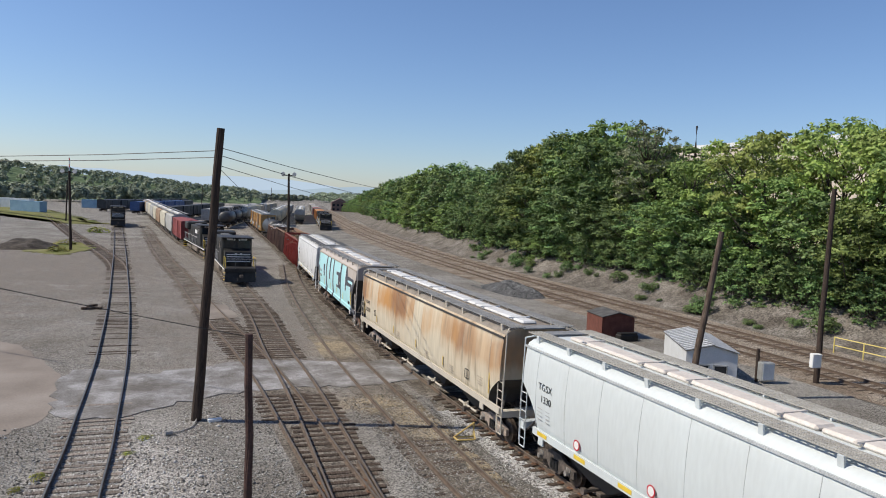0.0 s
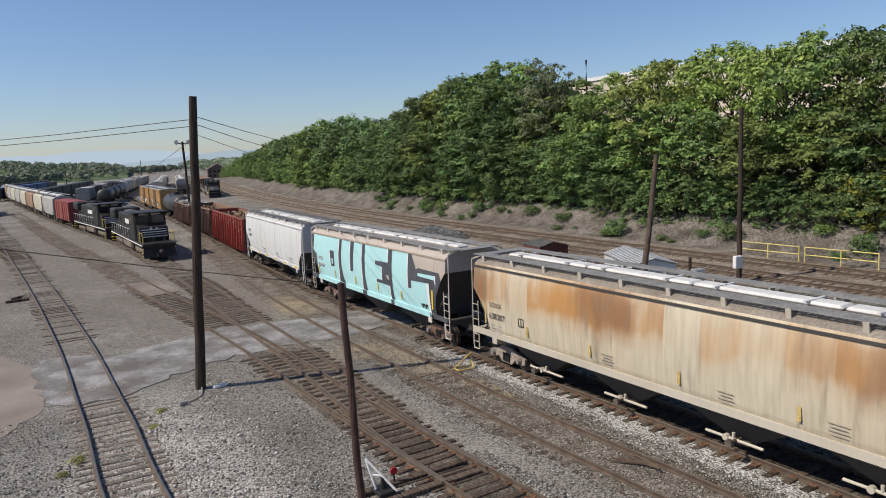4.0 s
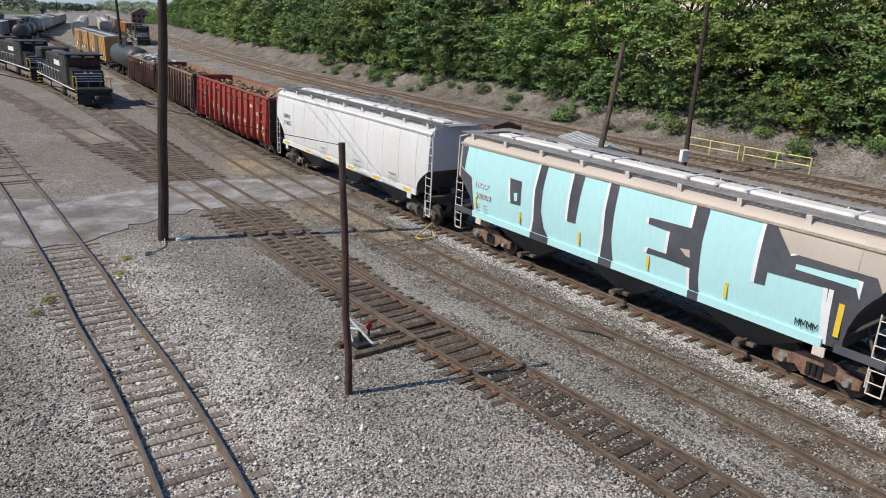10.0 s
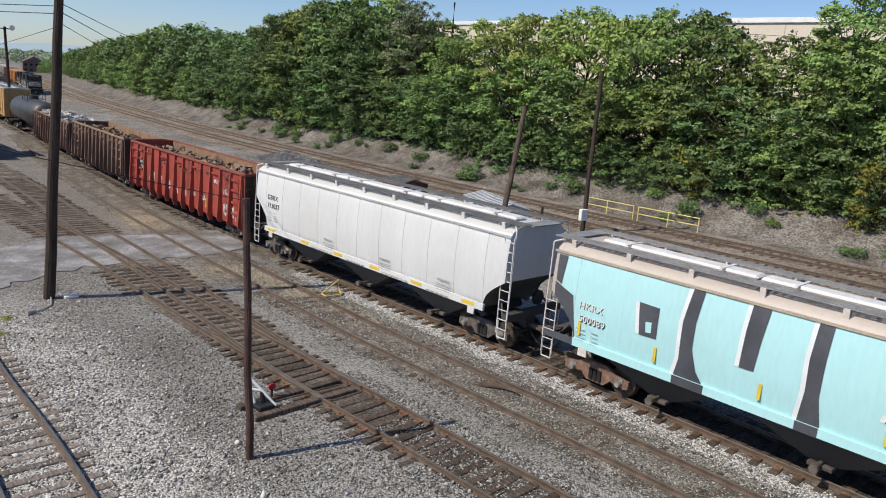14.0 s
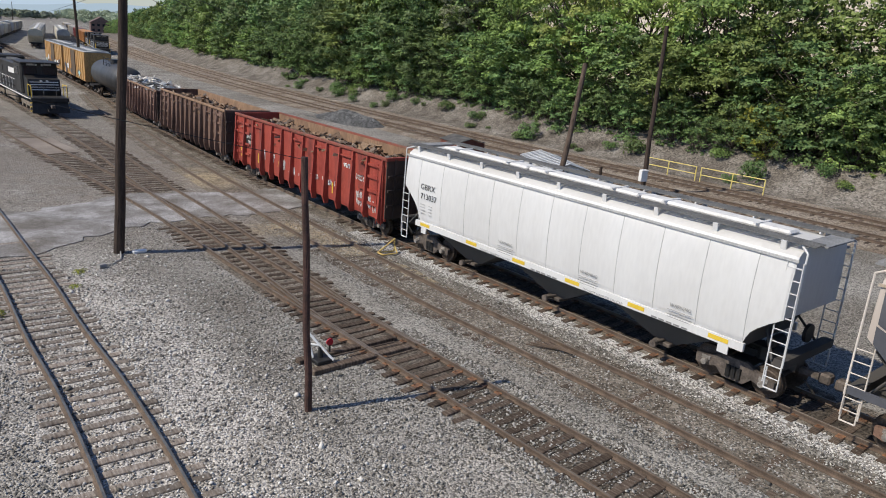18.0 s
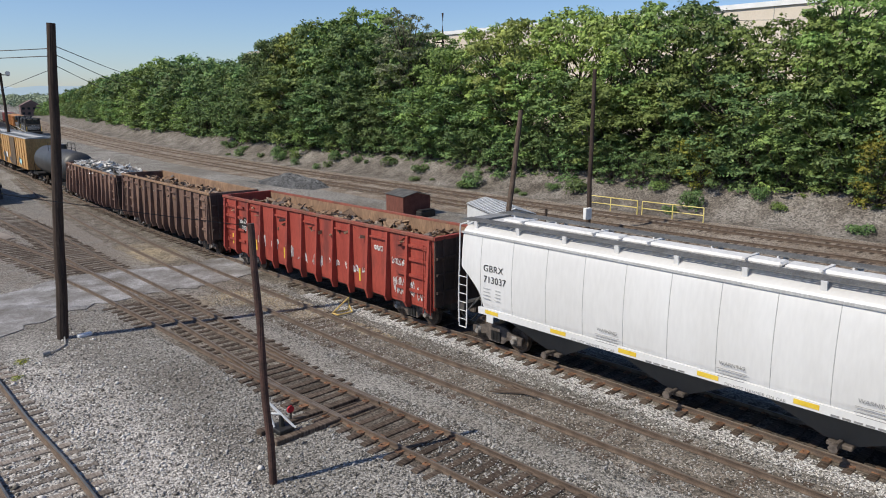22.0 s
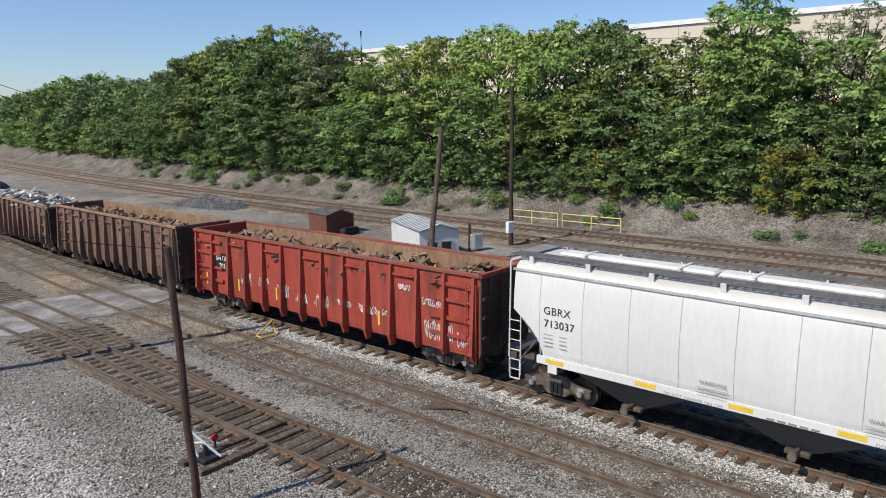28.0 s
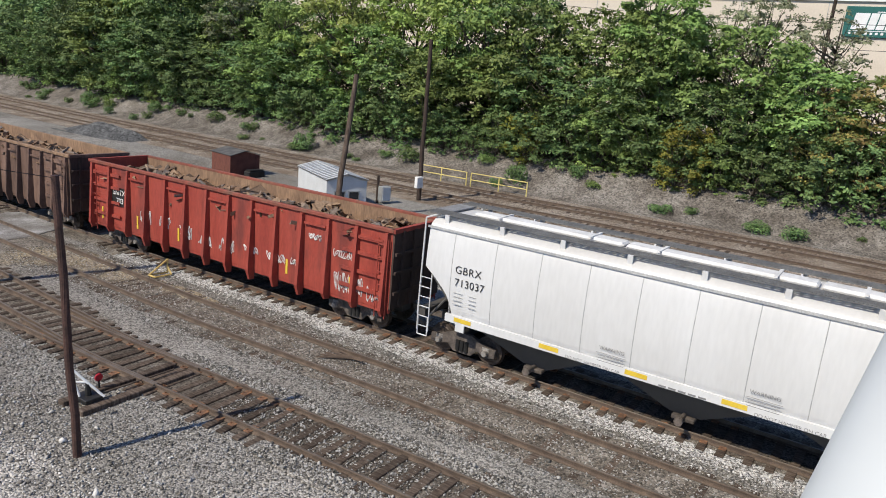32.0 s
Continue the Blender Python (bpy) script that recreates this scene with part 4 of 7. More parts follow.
def trunk_mesh(seed, h, clumps, stems=2, thick=0.017):
    """Leaning stems that fork, with a thin limb up into every clump."""
    rnd = random.Random(seed)
    bm = bmesh.new()
    lines = []
    for k in range(stems):
        a = rnd.uniform(0, 6.28)
        foot = Vector((0.35 * math.cos(a), 0.35 * math.sin(a), -0.6)) * (stems > 1)
        lean = rnd.uniform(0.3, 1.1) * (0.4 + 0.4 * stems)
        top = Vector((lean * math.cos(a), lean * math.sin(a), h * rnd.uniform(0.72, 0.86)))
        mid = foot.lerp(top, 0.5) + Vector((rnd.uniform(-0.3, 0.3), rnd.uniform(-0.3, 0.3), 0))
        foot.z = -0.6
        r0 = thick * h * rnd.uniform(0.8, 1.1)
        sweep(bm, [foot, foot.lerp(mid, 0.5) + Vector((0.06, 0.04, 0)), mid, mid.lerp(top, 0.5) + Vector((-0.08, 0.05, 0)), top], [r0, r0 * 0.85, r0 * 0.62, r0 * 0.4, 0.02], 8)
        lines.append((foot, mid, top, r0))
    for c, s in clumps:
        foot, mid, top, r0 = min(lines, key=lambda q: (q[2] - c).length)
        z = max(0.6, c.z - 0.55 * math.hypot(c.x, c.y) - 0.8)
        z = min(z, top.z * 0.92)
        st = foot.lerp(mid, z / mid.z) if z < mid.z else mid.lerp(top, (z - mid.z) / (top.z - mid.z))
        bend = st.lerp(c, 0.55) + Vector((0, 0, -0.12 * (c - st).length))
        w = 0.02 + 0.008 * (c - st).length
        sweep(bm, [st, bend, c + Vector((0, 0, 0.1 * s))], [w * 1.5, w, 0.012], 5)
    return mesh_of("trunk", bm, BARK, True)


def tree_kind(seed, h, r, low, n, size, fronds, leaflets, material, leaf=0.12, open_=0.0, stems=2, fill=0.16, round_=0.62, squash=0.85):
    cl = crown_clumps(seed, h, r, low, n, size, open_, round_)
    return trunk_mesh(seed, h, cl, stems), frond_crown("crown", seed, cl, fronds, leaflets, material, leaf, squash, fill)


BROAD = [tree_kind(11 + k, 12.0, 4.3 + 0.4 * (k % 3), 1.2, 54, 1.5, 1300, 8, (LEAF, LEAFTOP, LEAFDARK, LEAF, LEAFDARK)[k], 0.178, squash=0.7, fill=0.08) for k in range(5)]
AIRY = [tree_kind(91 + k, 12.0, 4.5, 3.6, 48, 1.3, 1200, 8, (LEAFTOP, LEAF, LEAFTOP)[k], 0.162, open_=0.3, stems=3, fill=0.05, round_=0.72, squash=0.6) for k in range(3)]
TALLTREE = [tree_kind(71, 15.5, 3.5, 2.0, 66, 1.3, 1600, 8, LEAF, 0.16, stems=1, round_=0.45)]
SMALL = [tree_kind(31 + k, 6.5, 3.0, -0.4, 36, 1.2, 560, 7, (LEAFDARK, LEAF, LEAFDARK)[k], 0.165, stems=3, fill=0.08) for k in range(3)]
SPARSE = [tree_kind(41 + k, 12.0, 2.6, 3.5, 60, 0.75, 900, 7, LEAFGREY, 0.10, stems=2, fill=0.05, round_=0.45, squash=0.9) for k in range(2)]
TURNED = [tree_kind(51, 6.5, 2.7, 0.2, 40, 0.95, 620, 7, LEAFYEL, 0.13)]
SUMAC = [tree_kind(55, 7.5, 3.4, 1.0, 40, 1.05, 620, 9, LEAFRED, 0.15, stems=3, fill=0.06, round_=0.75, squash=0.45)]
FARTREE = [tree_kind(61 + k, 12.0, 4.8, 0.2, 46, 1.7, 720, 4, (LEAF, LEAFDARK)[k], 0.32, squash=0.8) for k in range(2)]


def tree(kinds, x, y, scale, rnd, label, group, name="tree", wide=1.0):
    tr, cr = rnd.choice(kinds)
    t = thing(name, label, "tree", group, at=pose(x, y, ground_z(x, y) - 0.1, 0, 0, rnd.uniform(0, 360)))
    s = Matrix.Diagonal((wide * scale * rnd.uniform(0.92, 1.1), wide * scale * rnd.uniform(0.92, 1.1), scale, 1))
    part_of("trunk", tr, t, s), part_of("crown", cr, t, s)
    return t


def wood_top(y):
    """How tall the wood stands along the line, in metres over the bank."""
    return float(np.interp(y, [-40, 0, 6, 12, 16, 20, 24, 30, 33, 36, 39, 44, 48, 55, 58, 62, 66, 70, 73, 77, 84, 92, 107, 114, 118, 124, 132, 142, 160, 174, 207, 340, 420],
                           [3.5, 4.5, 6.0, 7.5, 8.5, 9.5, 11.0, 11.5, 11.8, 12.0, 12.0, 12.6, 12.8, 13.6, 13.0, 12.7, 12.2, 10.6, 10.2, 12.0, 14.6, 15.8, 15.6, 14.4, 12.6, 12.0, 13.2, 13.8, 14.6, 15.0, 13.0, 8.2, 7.0]))


rnd = random.Random(77)
WOOD = "trees along the bank"
y = -12.0
while y < 118:
    # canopy, with thinner crowns where the warehouse shows through
    x, hgt = MAIN_FAR(y) + 12.3 + rnd.uniform(-1.0, 1.0), wood_top(y) * rnd.uniform(0.95, 1.02)
    airy = 40 < y < 72
    hgt *= 1.09 if airy else 1.02
    tree(AIRY if airy else BROAD, x, y, hgt / 12.0, rnd, "green broadleaf tree with an open layered crown" if airy else "dense green broadleaf tree on the railway bank", WOOD, wide=min(1.25, max(0.85, 11.0 / hgt)))
    y += rnd.uniform(4.2, 5.6)
y = -10.0
while y < 118:
    # middle layer and the bushy foot of the wood
    hgt = wood_top(y)
    tree(BROAD[2:], MAIN_FAR(y) + 9.8 + rnd.uniform(-0.9, 0.9), y + 2.0, hgt * rnd.uniform(0.56, 0.74) / 12.0, rnd, "dense green broadleaf tree on the railway bank", WOOD, wide=1.25)
    y += rnd.uniform(3.6, 5.0)
y = -11.0
while y < 116:
    x = MAIN_FAR(y) + 8.5 + rnd.uniform(-1.0, 0.8)
    tree(SMALL, x, y, rnd.uniform(0.42, 0.72), rnd, "low bushy green tree at the foot of the wood", WOOD)
    y += rnd.uniform(1.9, 2.9)
y = 76.0
while y < 118:
    tree(BROAD, MAIN_FAR(y) + 17.0 + rnd.uniform(-1, 1), y, wood_top(y) * rnd.uniform(0.9, 1.0) / 12.0, rnd, "dense green broadleaf tree on the railway bank", WOOD)
    y += rnd.uniform(4.5, 6.0)
for u0, share, gap in ((9.6, 0.5, 4.0), (12.6, 0.98, 6.2), (17.5, 0.98, 7.5)):
    y = 118.0
    while y < 420:
        tree(FARTREE, MAIN_FAR(y) + u0 + rnd.uniform(-1.2, 1.2), y, share * wood_top(y) * rnd.uniform(0.84, 1.0) / 12.0, rnd, "green broadleaf tree along the railway bank", WOOD, wide=1.2 if share < 0.9 else 1.0)
        y += gap * rnd.uniform(0.75, 1.25)
for kinds, y, u, hgt in ((TALLTREE, 29.2, 12.4, 16.3), (BROAD, 42.6, 13.5, 13.9), (BROAD, 88, 14.5, 16.8), (BROAD, 95, 13.5, 16.4), (BROAD, 104, 14.5, 16.0)):
    tree(kinds, MAIN_FAR(y) + u, y, hgt / (15.5 if kinds is TALLTREE else 12.0), rnd, "tall green broadleaf tree standing above the wood", WOOD, wide=0.9)
for y, u, hgt in ((77.5, 12, 16.2), (22.5, 14.5, 13.2), (18.6, 15.0, 12.4), (25.8, 16, 12.6)):
    tree(SPARSE, MAIN_FAR(y) + u, y, hgt / 12.0, rnd, "thin pale tree with sparse silvery leaves", WOOD)
for y, u, s in ((24, 7.6, 0.75), (5, 9, 0.55), (37, 8.2, 0.6)):
    tree(TURNED, MAIN_FAR(y) + u, y, s, rnd, "small tree with leaves turning yellow", WOOD)
for y, u, s in ((13.0, 11.5, 1.12), (11.0, 13.5, 0.8), (16.2, 10.5, 0.85)):
    tree(SUMAC, MAIN_FAR(y) + u, y, s, rnd, "small tree with reddish leaves at the tips", WOOD)

BUSH = [leaf_cloud("bush", 71 + k, [((math.cos(a) * 0.35, math.sin(a) * 0.35, 0.25 + 0.12 * (j % 3)), 0.38) for j, a in enumerate(np.arange(0, 6.2, 0.9))], 900, 0.065, (LEAFDARK, LEAFDARK, LEAF)[k]) for k in range(3)]
for k in range(62):
    y = rnd.uniform(-2, 120) if k < 46 else rnd.uniform(-4, 11)
    u = rnd.choice((rnd.uniform(3.8, 5.2), rnd.uniform(4.2, 7.2))) if k < 46 else rnd.uniform(5, 13)
    x = MAIN_FAR(y) + u
    s = rnd.uniform(0.45, 1.7)
    b = tagged(new("bush", BUSH[2 if k % 9 == 0 else k % 2]), "small green weed bush on the shale bank", "bush", "weeds on the bank")
    b.matrix_basis = pose(x, y, ground_z(x, y) - 0.05, 0, 0, rnd.uniform(0, 360)) @ Matrix.Diagonal((s, s, s * rnd.uniform(0.6, 1.5), 1))
WEED = leaf_cloud("weed", 81, [((0, 0, 0.05), 0.3), ((0.3, 0.1, 0.05), 0.2)], 150, 0.06, LEAFYEL)
for x, y, s in ((0.35, 28.2, 0.8), (0.15, 26.6, 0.6), (-2.0, 24.6, 0.9), (-2.3, 23.6, 0.7), (-27, 105, 5), (-30, 118, 5), (-34, 150, 7)):
    b = tagged(new("weed", WEED), "low yellow-green weeds in the gravel", "weed", "weeds in the yard")
    b.matrix_basis = pose(x, y, 0.0, 0, 0, x * 50) @ Matrix.Diagonal((s, s, s * 0.5, 1))

# ---- the warehouse behind the trees ----
BEIGE = mat("beige_wall_panel", [(0.60, 0.52, 0.42), (0.66, 0.58, 0.48)], 0.3, 0.8, 0, 0.05, 6, contrast=0.05)
def warehouse():
    ang = math.degrees(math.atan(-heading(MAIN_FAR, 40)))
    t = thing("warehouse", "large beige flat-roofed warehouse behind the trees", "building", at=pose(MAIN_FAR(10) + 34, -2.0, 5.0, 0, 0, ang))
    L, H, Y0 = 150.0, 14.5, 19.1
    bm = bmesh.new()
    box(bm, (60, L - Y0, H), (30, (L + Y0) / 2, H / 2 - 1.0))
    part("wall", bm, BEIGE, t)
    for y in np.arange(Y0 + 7.5, L, 7.5):
        bm = bmesh.new()
        box(bm, (0.04, 0.05, H), (-0.01, y, H / 2 - 1.0))
        part("panel_joint", bm, GREYSTEEL, t)
    bm = bmesh.new()
    box(bm, (60.4, L - Y0 + 0.4, 0.5), (30, (L + Y0) / 2, H - 0.9))
    part("roof_edge", bm, WHITE, t, "white metal roof edge")
    bm = bmesh.new()
    box(bm, (50, 50, H), (25.3, Y0 - 25.02, H / 2 - 1.0))
    part("end_wall", bm, mat("dark_grey_cladding", [(0.10, 0.10, 0.105), (0.13, 0.13, 0.135)], 0.5, 0.7), t, "dark grey cladding")
    bm = bmesh.new()
    box(bm, (0.25, 0.3, H), (-0.05, Y0 + 0.1, H / 2 - 1.0))
    part("corner_trim", bm, mat("maroon_trim", [(0.16, 0.05, 0.05)], 1, 0.6), t, "dark red corner trim")
    for y in (5, 0):
        bm = bmesh.new()
        tube(bm, (-1.2, Y0 - 2.2 - y * 0.2, -1), (-1.2, Y0 - 2.2 - y * 0.2, 4.5), 0.12, n=8)
        part("bollard", bm, YELLOW, t, "yellow steel post")
    # green sign with plain white shapes in place of its lettering
    sg = mat("dark_green_sign", [(0.012, 0.10, 0.085), (0.02, 0.125, 0.105)], 0.8, 0.4)
    bm = bmesh.new()
    box(bm, (0.15, 5.4, 2.65), (-0.12, 22.4, 11.6), bevel=0.03)
    sign = part("sign", bm, sg, t, "dark green sign board with white shapes")
    top = 12.35
    for k, (a, b) in enumerate(((24.5, 23.35), (23.25, 22.6), (22.5, 21.9), (21.8, 20.95))):
        bm = bmesh.new()
        prism(bm, [(-0.215, a, 10.95), (-0.215, b, 10.95), (-0.215, b - 0.25, top), (-0.215, a - 0.25, top)], (0.03, 0, 0))
        part("white_shape", bm, WHITE, sign, "slanted white block")
    for z, a, b in ((10.82, 24.6, 20.9), (12.46, 22.6, 20.6)):
        bm = bmesh.new()
        box(bm, (0.03, a - b, 0.07), (-0.2, (a + b) / 2, z))
        part("white_shape", bm, WHITE, sign, "thin white line")
    bm = bmesh.new()
    for k in range(9):
        box(bm, (0.03, 0.22, 0.2), (-0.2, 24.5 - 0.43 * k, 10.6))
    tagged(part("white_shape", bm, WHITE, sign, "row of small white bars"), kind="stuff")
    return t


WARE = warehouse()
wire("overhead_wire", (64, 2, 15.3), (57, 60, 17.5), 0.9, "thin drooping wire before the warehouse wall", 0.02)
wire("overhead_wire", (64, 2, 13.6), (57, 60, 15.5), 1.0, "thin drooping wire before the warehouse wall", 0.02)
pole("utility_pole", (63.6, 20.6, 5.0), (63.8, 20.4, 21.0), 0.17, 0.12, POLE, "dark utility pole before the warehouse wall")

# ---- distance: hills, far woods, far buildings ----
def ridge(name, y, x0, x1, h0, seed, col, label):
    # distance haze painted as an even glow over a nearly black surface
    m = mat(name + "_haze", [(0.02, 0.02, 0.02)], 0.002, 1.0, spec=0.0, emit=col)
    rnd = random.Random(seed)
    pts = [(x0, y, -20)]
    n = 60
    for k in range(n + 1):
        x = x0 + (x1 - x0) * k / n
        pts.append((x, y, h0 * (0.55 + 0.6 * noise.noise(Vector((k * 0.13, seed, 0))) + 0.08 * noise.noise(Vector((k * 0.7, seed, 2))))))
    pts.append((x1, y, -20))
    bm = bmesh.new()
    prism(bm, pts, (0, 60, 0))
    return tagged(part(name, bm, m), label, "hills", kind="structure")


ridge("backdrop_hills", 4300, -3200, 3000, 150, 4, (0.40, 0.50, 0.61), "distant hills glowing in pale blue painted haze")
ridge("backdrop_hills_near", 3000, -2600, 1500, 60, 9, (0.33, 0.42, 0.50), "distant hills glowing in blue-green painted haze")


def far_wood(name, pts, n, h, seed, label, lift=0.0):
    r = np.random.RandomState(seed)
    blobs = []
    for k in range(n):
        u = r.uniform(0, len(pts) - 1.001)
        i = int(u)
        a, b = np.array(pts[i]), np.array(pts[i + 1])
        p = a + (b - a) * (u - i) + r.normal(size=2) * 6
        hh = h * r.uniform(0.55, 1.1)
        blobs.append(((p[0], p[1], ground_z(*p) + hh * 0.55 + lift * r.uniform(0, 1)), hh * 0.5))
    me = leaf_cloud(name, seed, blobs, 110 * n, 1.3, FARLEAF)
    return tagged(new(name, me), label, "woods", kind="stuff")


far_wood("far_wood", [(-260, 200), (-190, 260), (-130, 330), (-105, 430), (-80, 560), (-45, 720), (0, 900)], 330, 8, 5, "band of green woods beyond the yard")
far_wood("far_wood", [(60, 430), (52, 560), (40, 760), (20, 1000)], 120, 12, 6, "band of green woods along the far main line")


def hill_crest(az):
    """Distance, and height of the hill under its trees, in the given direction from the bridge."""
    d = float(np.interp(az, [-60, -22, -3], [560, 640, 900]))
    up = float(np.interp(az, [-60, -35, -23, -18, -14, -9, -3], [2.4, 2.2, 2.0, 1.35, 1.2, 0.75, 0.3]))
    return d, 9 + d * math.tan(radians(up)) - 7 + 2.5 * noise.noise(Vector((az * 0.5, 1, 0)))


def hill_point(az, k):
    d, h = hill_crest(az)
    r = d * (0.62 + 0.38 * k) if k <= 1 else d * (1 + 0.3 * (k - 1))
    return Vector((r * math.sin(radians(az)), r * math.cos(radians(az)), h * (math.sin(k * math.pi / 2) if k <= 2 else 0) - 0.3))


bm = bmesh.new()
rows = [[bm.verts.new(hill_point(az, k)) for k in np.linspace(0, 2, 9)] for az in np.arange(-60, -2, 1.5)]
for a, b in zip(rows, rows[1:]):
    for i in range(8):
        bm.faces.new((a[i], a[i + 1], b[i + 1], b[i]))
# forest green of the hill lightened to carry the haze of distance
tagged(part("wooded_hill", bm, mat("distant_forest_green", [(0.08, 0.115, 0.07), (0.115, 0.155, 0.09), (0.15, 0.19, 0.11)], 0.03, 1.0, 0, 0, 0.3, contrast=0.4, spec=0.0), None, "", True), "low green wooded hill beyond the yard", "hills", kind="structure")
r_ = np.random.RandomState(15)
blobs = []
for k in range(1300):
    p = hill_point(r_.uniform(-58, -3), r_.uniform(0.05, 1.05))
    hh = r_.uniform(4, 7)
    blobs.append(((p.x, p.y, p.z + hh * 0.35), hh * 0.5))
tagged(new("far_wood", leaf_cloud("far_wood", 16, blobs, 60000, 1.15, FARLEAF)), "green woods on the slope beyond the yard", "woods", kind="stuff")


def container(x, y, rz, size, material, label):
    bm = bmesh.new()
    w, l, h = size
    box(bm, (w, l, h), (0, 0, h / 2))
    for k in np.arange(-l / 2 + 0.3, l / 2, 0.6):
        for s in (-1, 1):
            box(bm, (0.06, 0.25, h - 0.4), (s * w / 2, k, h / 2))
    box(bm, (w + 0.1, l + 0.1, 0.15), (0, 0, h))
    return tagged(part("container", bm, material), label, "container", "containers beyond the yard")


FARBLUE = mat("far_blue_steel", [(0.16, 0.28, 0.38), (0.22, 0.34, 0.44)], 0.6, 0.6)
for k, (x, y, rz, m_, l_) in enumerate(((-104, 262, 70, FARBLUE, "blue steel container beyond the yard"), (-92, 268, 75, WHITE, "white trailer parked beyond the yard"), (-78, 240, 60, FARBLUE, "blue steel container beyond the yard"),
                                      (-74, 300, 80, FARBLUE, "blue steel container beyond the yard"), (-58, 310, 85, WHITE, "white trailer parked beyond the yard"), (-126, 250, 65, WHITE, "white trailer parked beyond the yard"))):
    container(x, y, rz, (2.6, 12.0, 3.2), m_, l_).matrix_basis = pose(x, y, 0, 0, 0, rz)
def far_building(label, at, w, d, h, rise, wall, roof, floors, bays):
    """A plain far building with rows of windows and a gabled or flat roof."""
    t = thing("building", label, "building", at=at)
    bm = bmesh.new()
    box(bm, (w, d, h), (0, 0, h / 2))
    part("wall", bm, wall, t)
    bm = bmesh.new()
    if rise:
        prism(bm, [(-w / 2 - 0.4, -d / 2 - 0.4, h), (w / 2 + 0.4, -d / 2 - 0.4, h), (0, -d / 2 - 0.4, h + rise)], (0, d + 0.8, 0))
    else:
        box(bm, (w + 0.4, d + 0.4, 0.4), (0, 0, h + 0.1))
    part("roof", bm, roof, t)
    for f in range(floors):
        for k in range(bays):
            bm = bmesh.new()
            box(bm, (w / bays * 0.5, 0.1, h / floors * 0.45), (-w / 2 + w * (k + 0.5) / bays, -d / 2 - 0.03, h * (f + 0.5) / floors))
            part("window", bm, GLASS, t, "dark window")
    return t


FARBRICK = mat("far_red_brick", [(0.15, 0.095, 0.08), (0.20, 0.13, 0.115)], 0.5, 0.9)
FARWALL = mat("far_pale_wall", [(0.50, 0.46, 0.40), (0.58, 0.54, 0.48)], 0.4, 0.85)
far_building("red brick yard building at the end of the wood", pose(24.5, 440, 0), 10, 16, 5.0, 3.0, FARBRICK, FARBRICK, 2, 4)
far_building("pale flat-roofed building rising behind the wood", pose(62, 300, 4), 16, 18, 14.0, 0, FARWALL, FARWALL, 3, 5)
far_building("tan flat-roofed building rising behind the wood", pose(78, 196, 4), 22, 24, 17.5, 0, BEIGE, FARWALL, 3, 5)
GRASS = mat("dry_yellow_grass", [(0.10, 0.125, 0.035), (0.17, 0.17, 0.06), (0.21, 0.20, 0.10)], 0.25, 0.95, 0, 0.3, 6, contrast=0.25, spec=0.1)
slab("grass_verge", [(-150, 262), (-75, 212), (-46, 176), (-41, 182), (-62, 225), (-80, 262), (-150, 300)], 0.05, GRASS, "dry yellow-green grass verge beyond the yard", "grass", 0.06, 9, 2.0)
slab("grass_verge", [(-31, 104), (-25, 100), (-24, 112), (-29, 122), (-33, 114)], 0.05, GRASS, "dry yellow-green grass patch in the yard", "grass", 0.06, 10, 0.8)
for x, y, h in ((-92, 215, 9), (-52, 190, 10), (-120, 190, 8), (-40, 330, 11), (-15, 420, 12)):
    pole("utility_pole", (x, y, 0), (x + 0.2, y, h), 0.18, 0.13, POLE, "far slim utility pole beyond the yard")

# ---- railway cars ----
BEARING = mat("greasy_bearing_steel", [(0.16, 0.145, 0.13), (0.34, 0.315, 0.29)], 6, 0.6, 0.2, 0.05, 20)
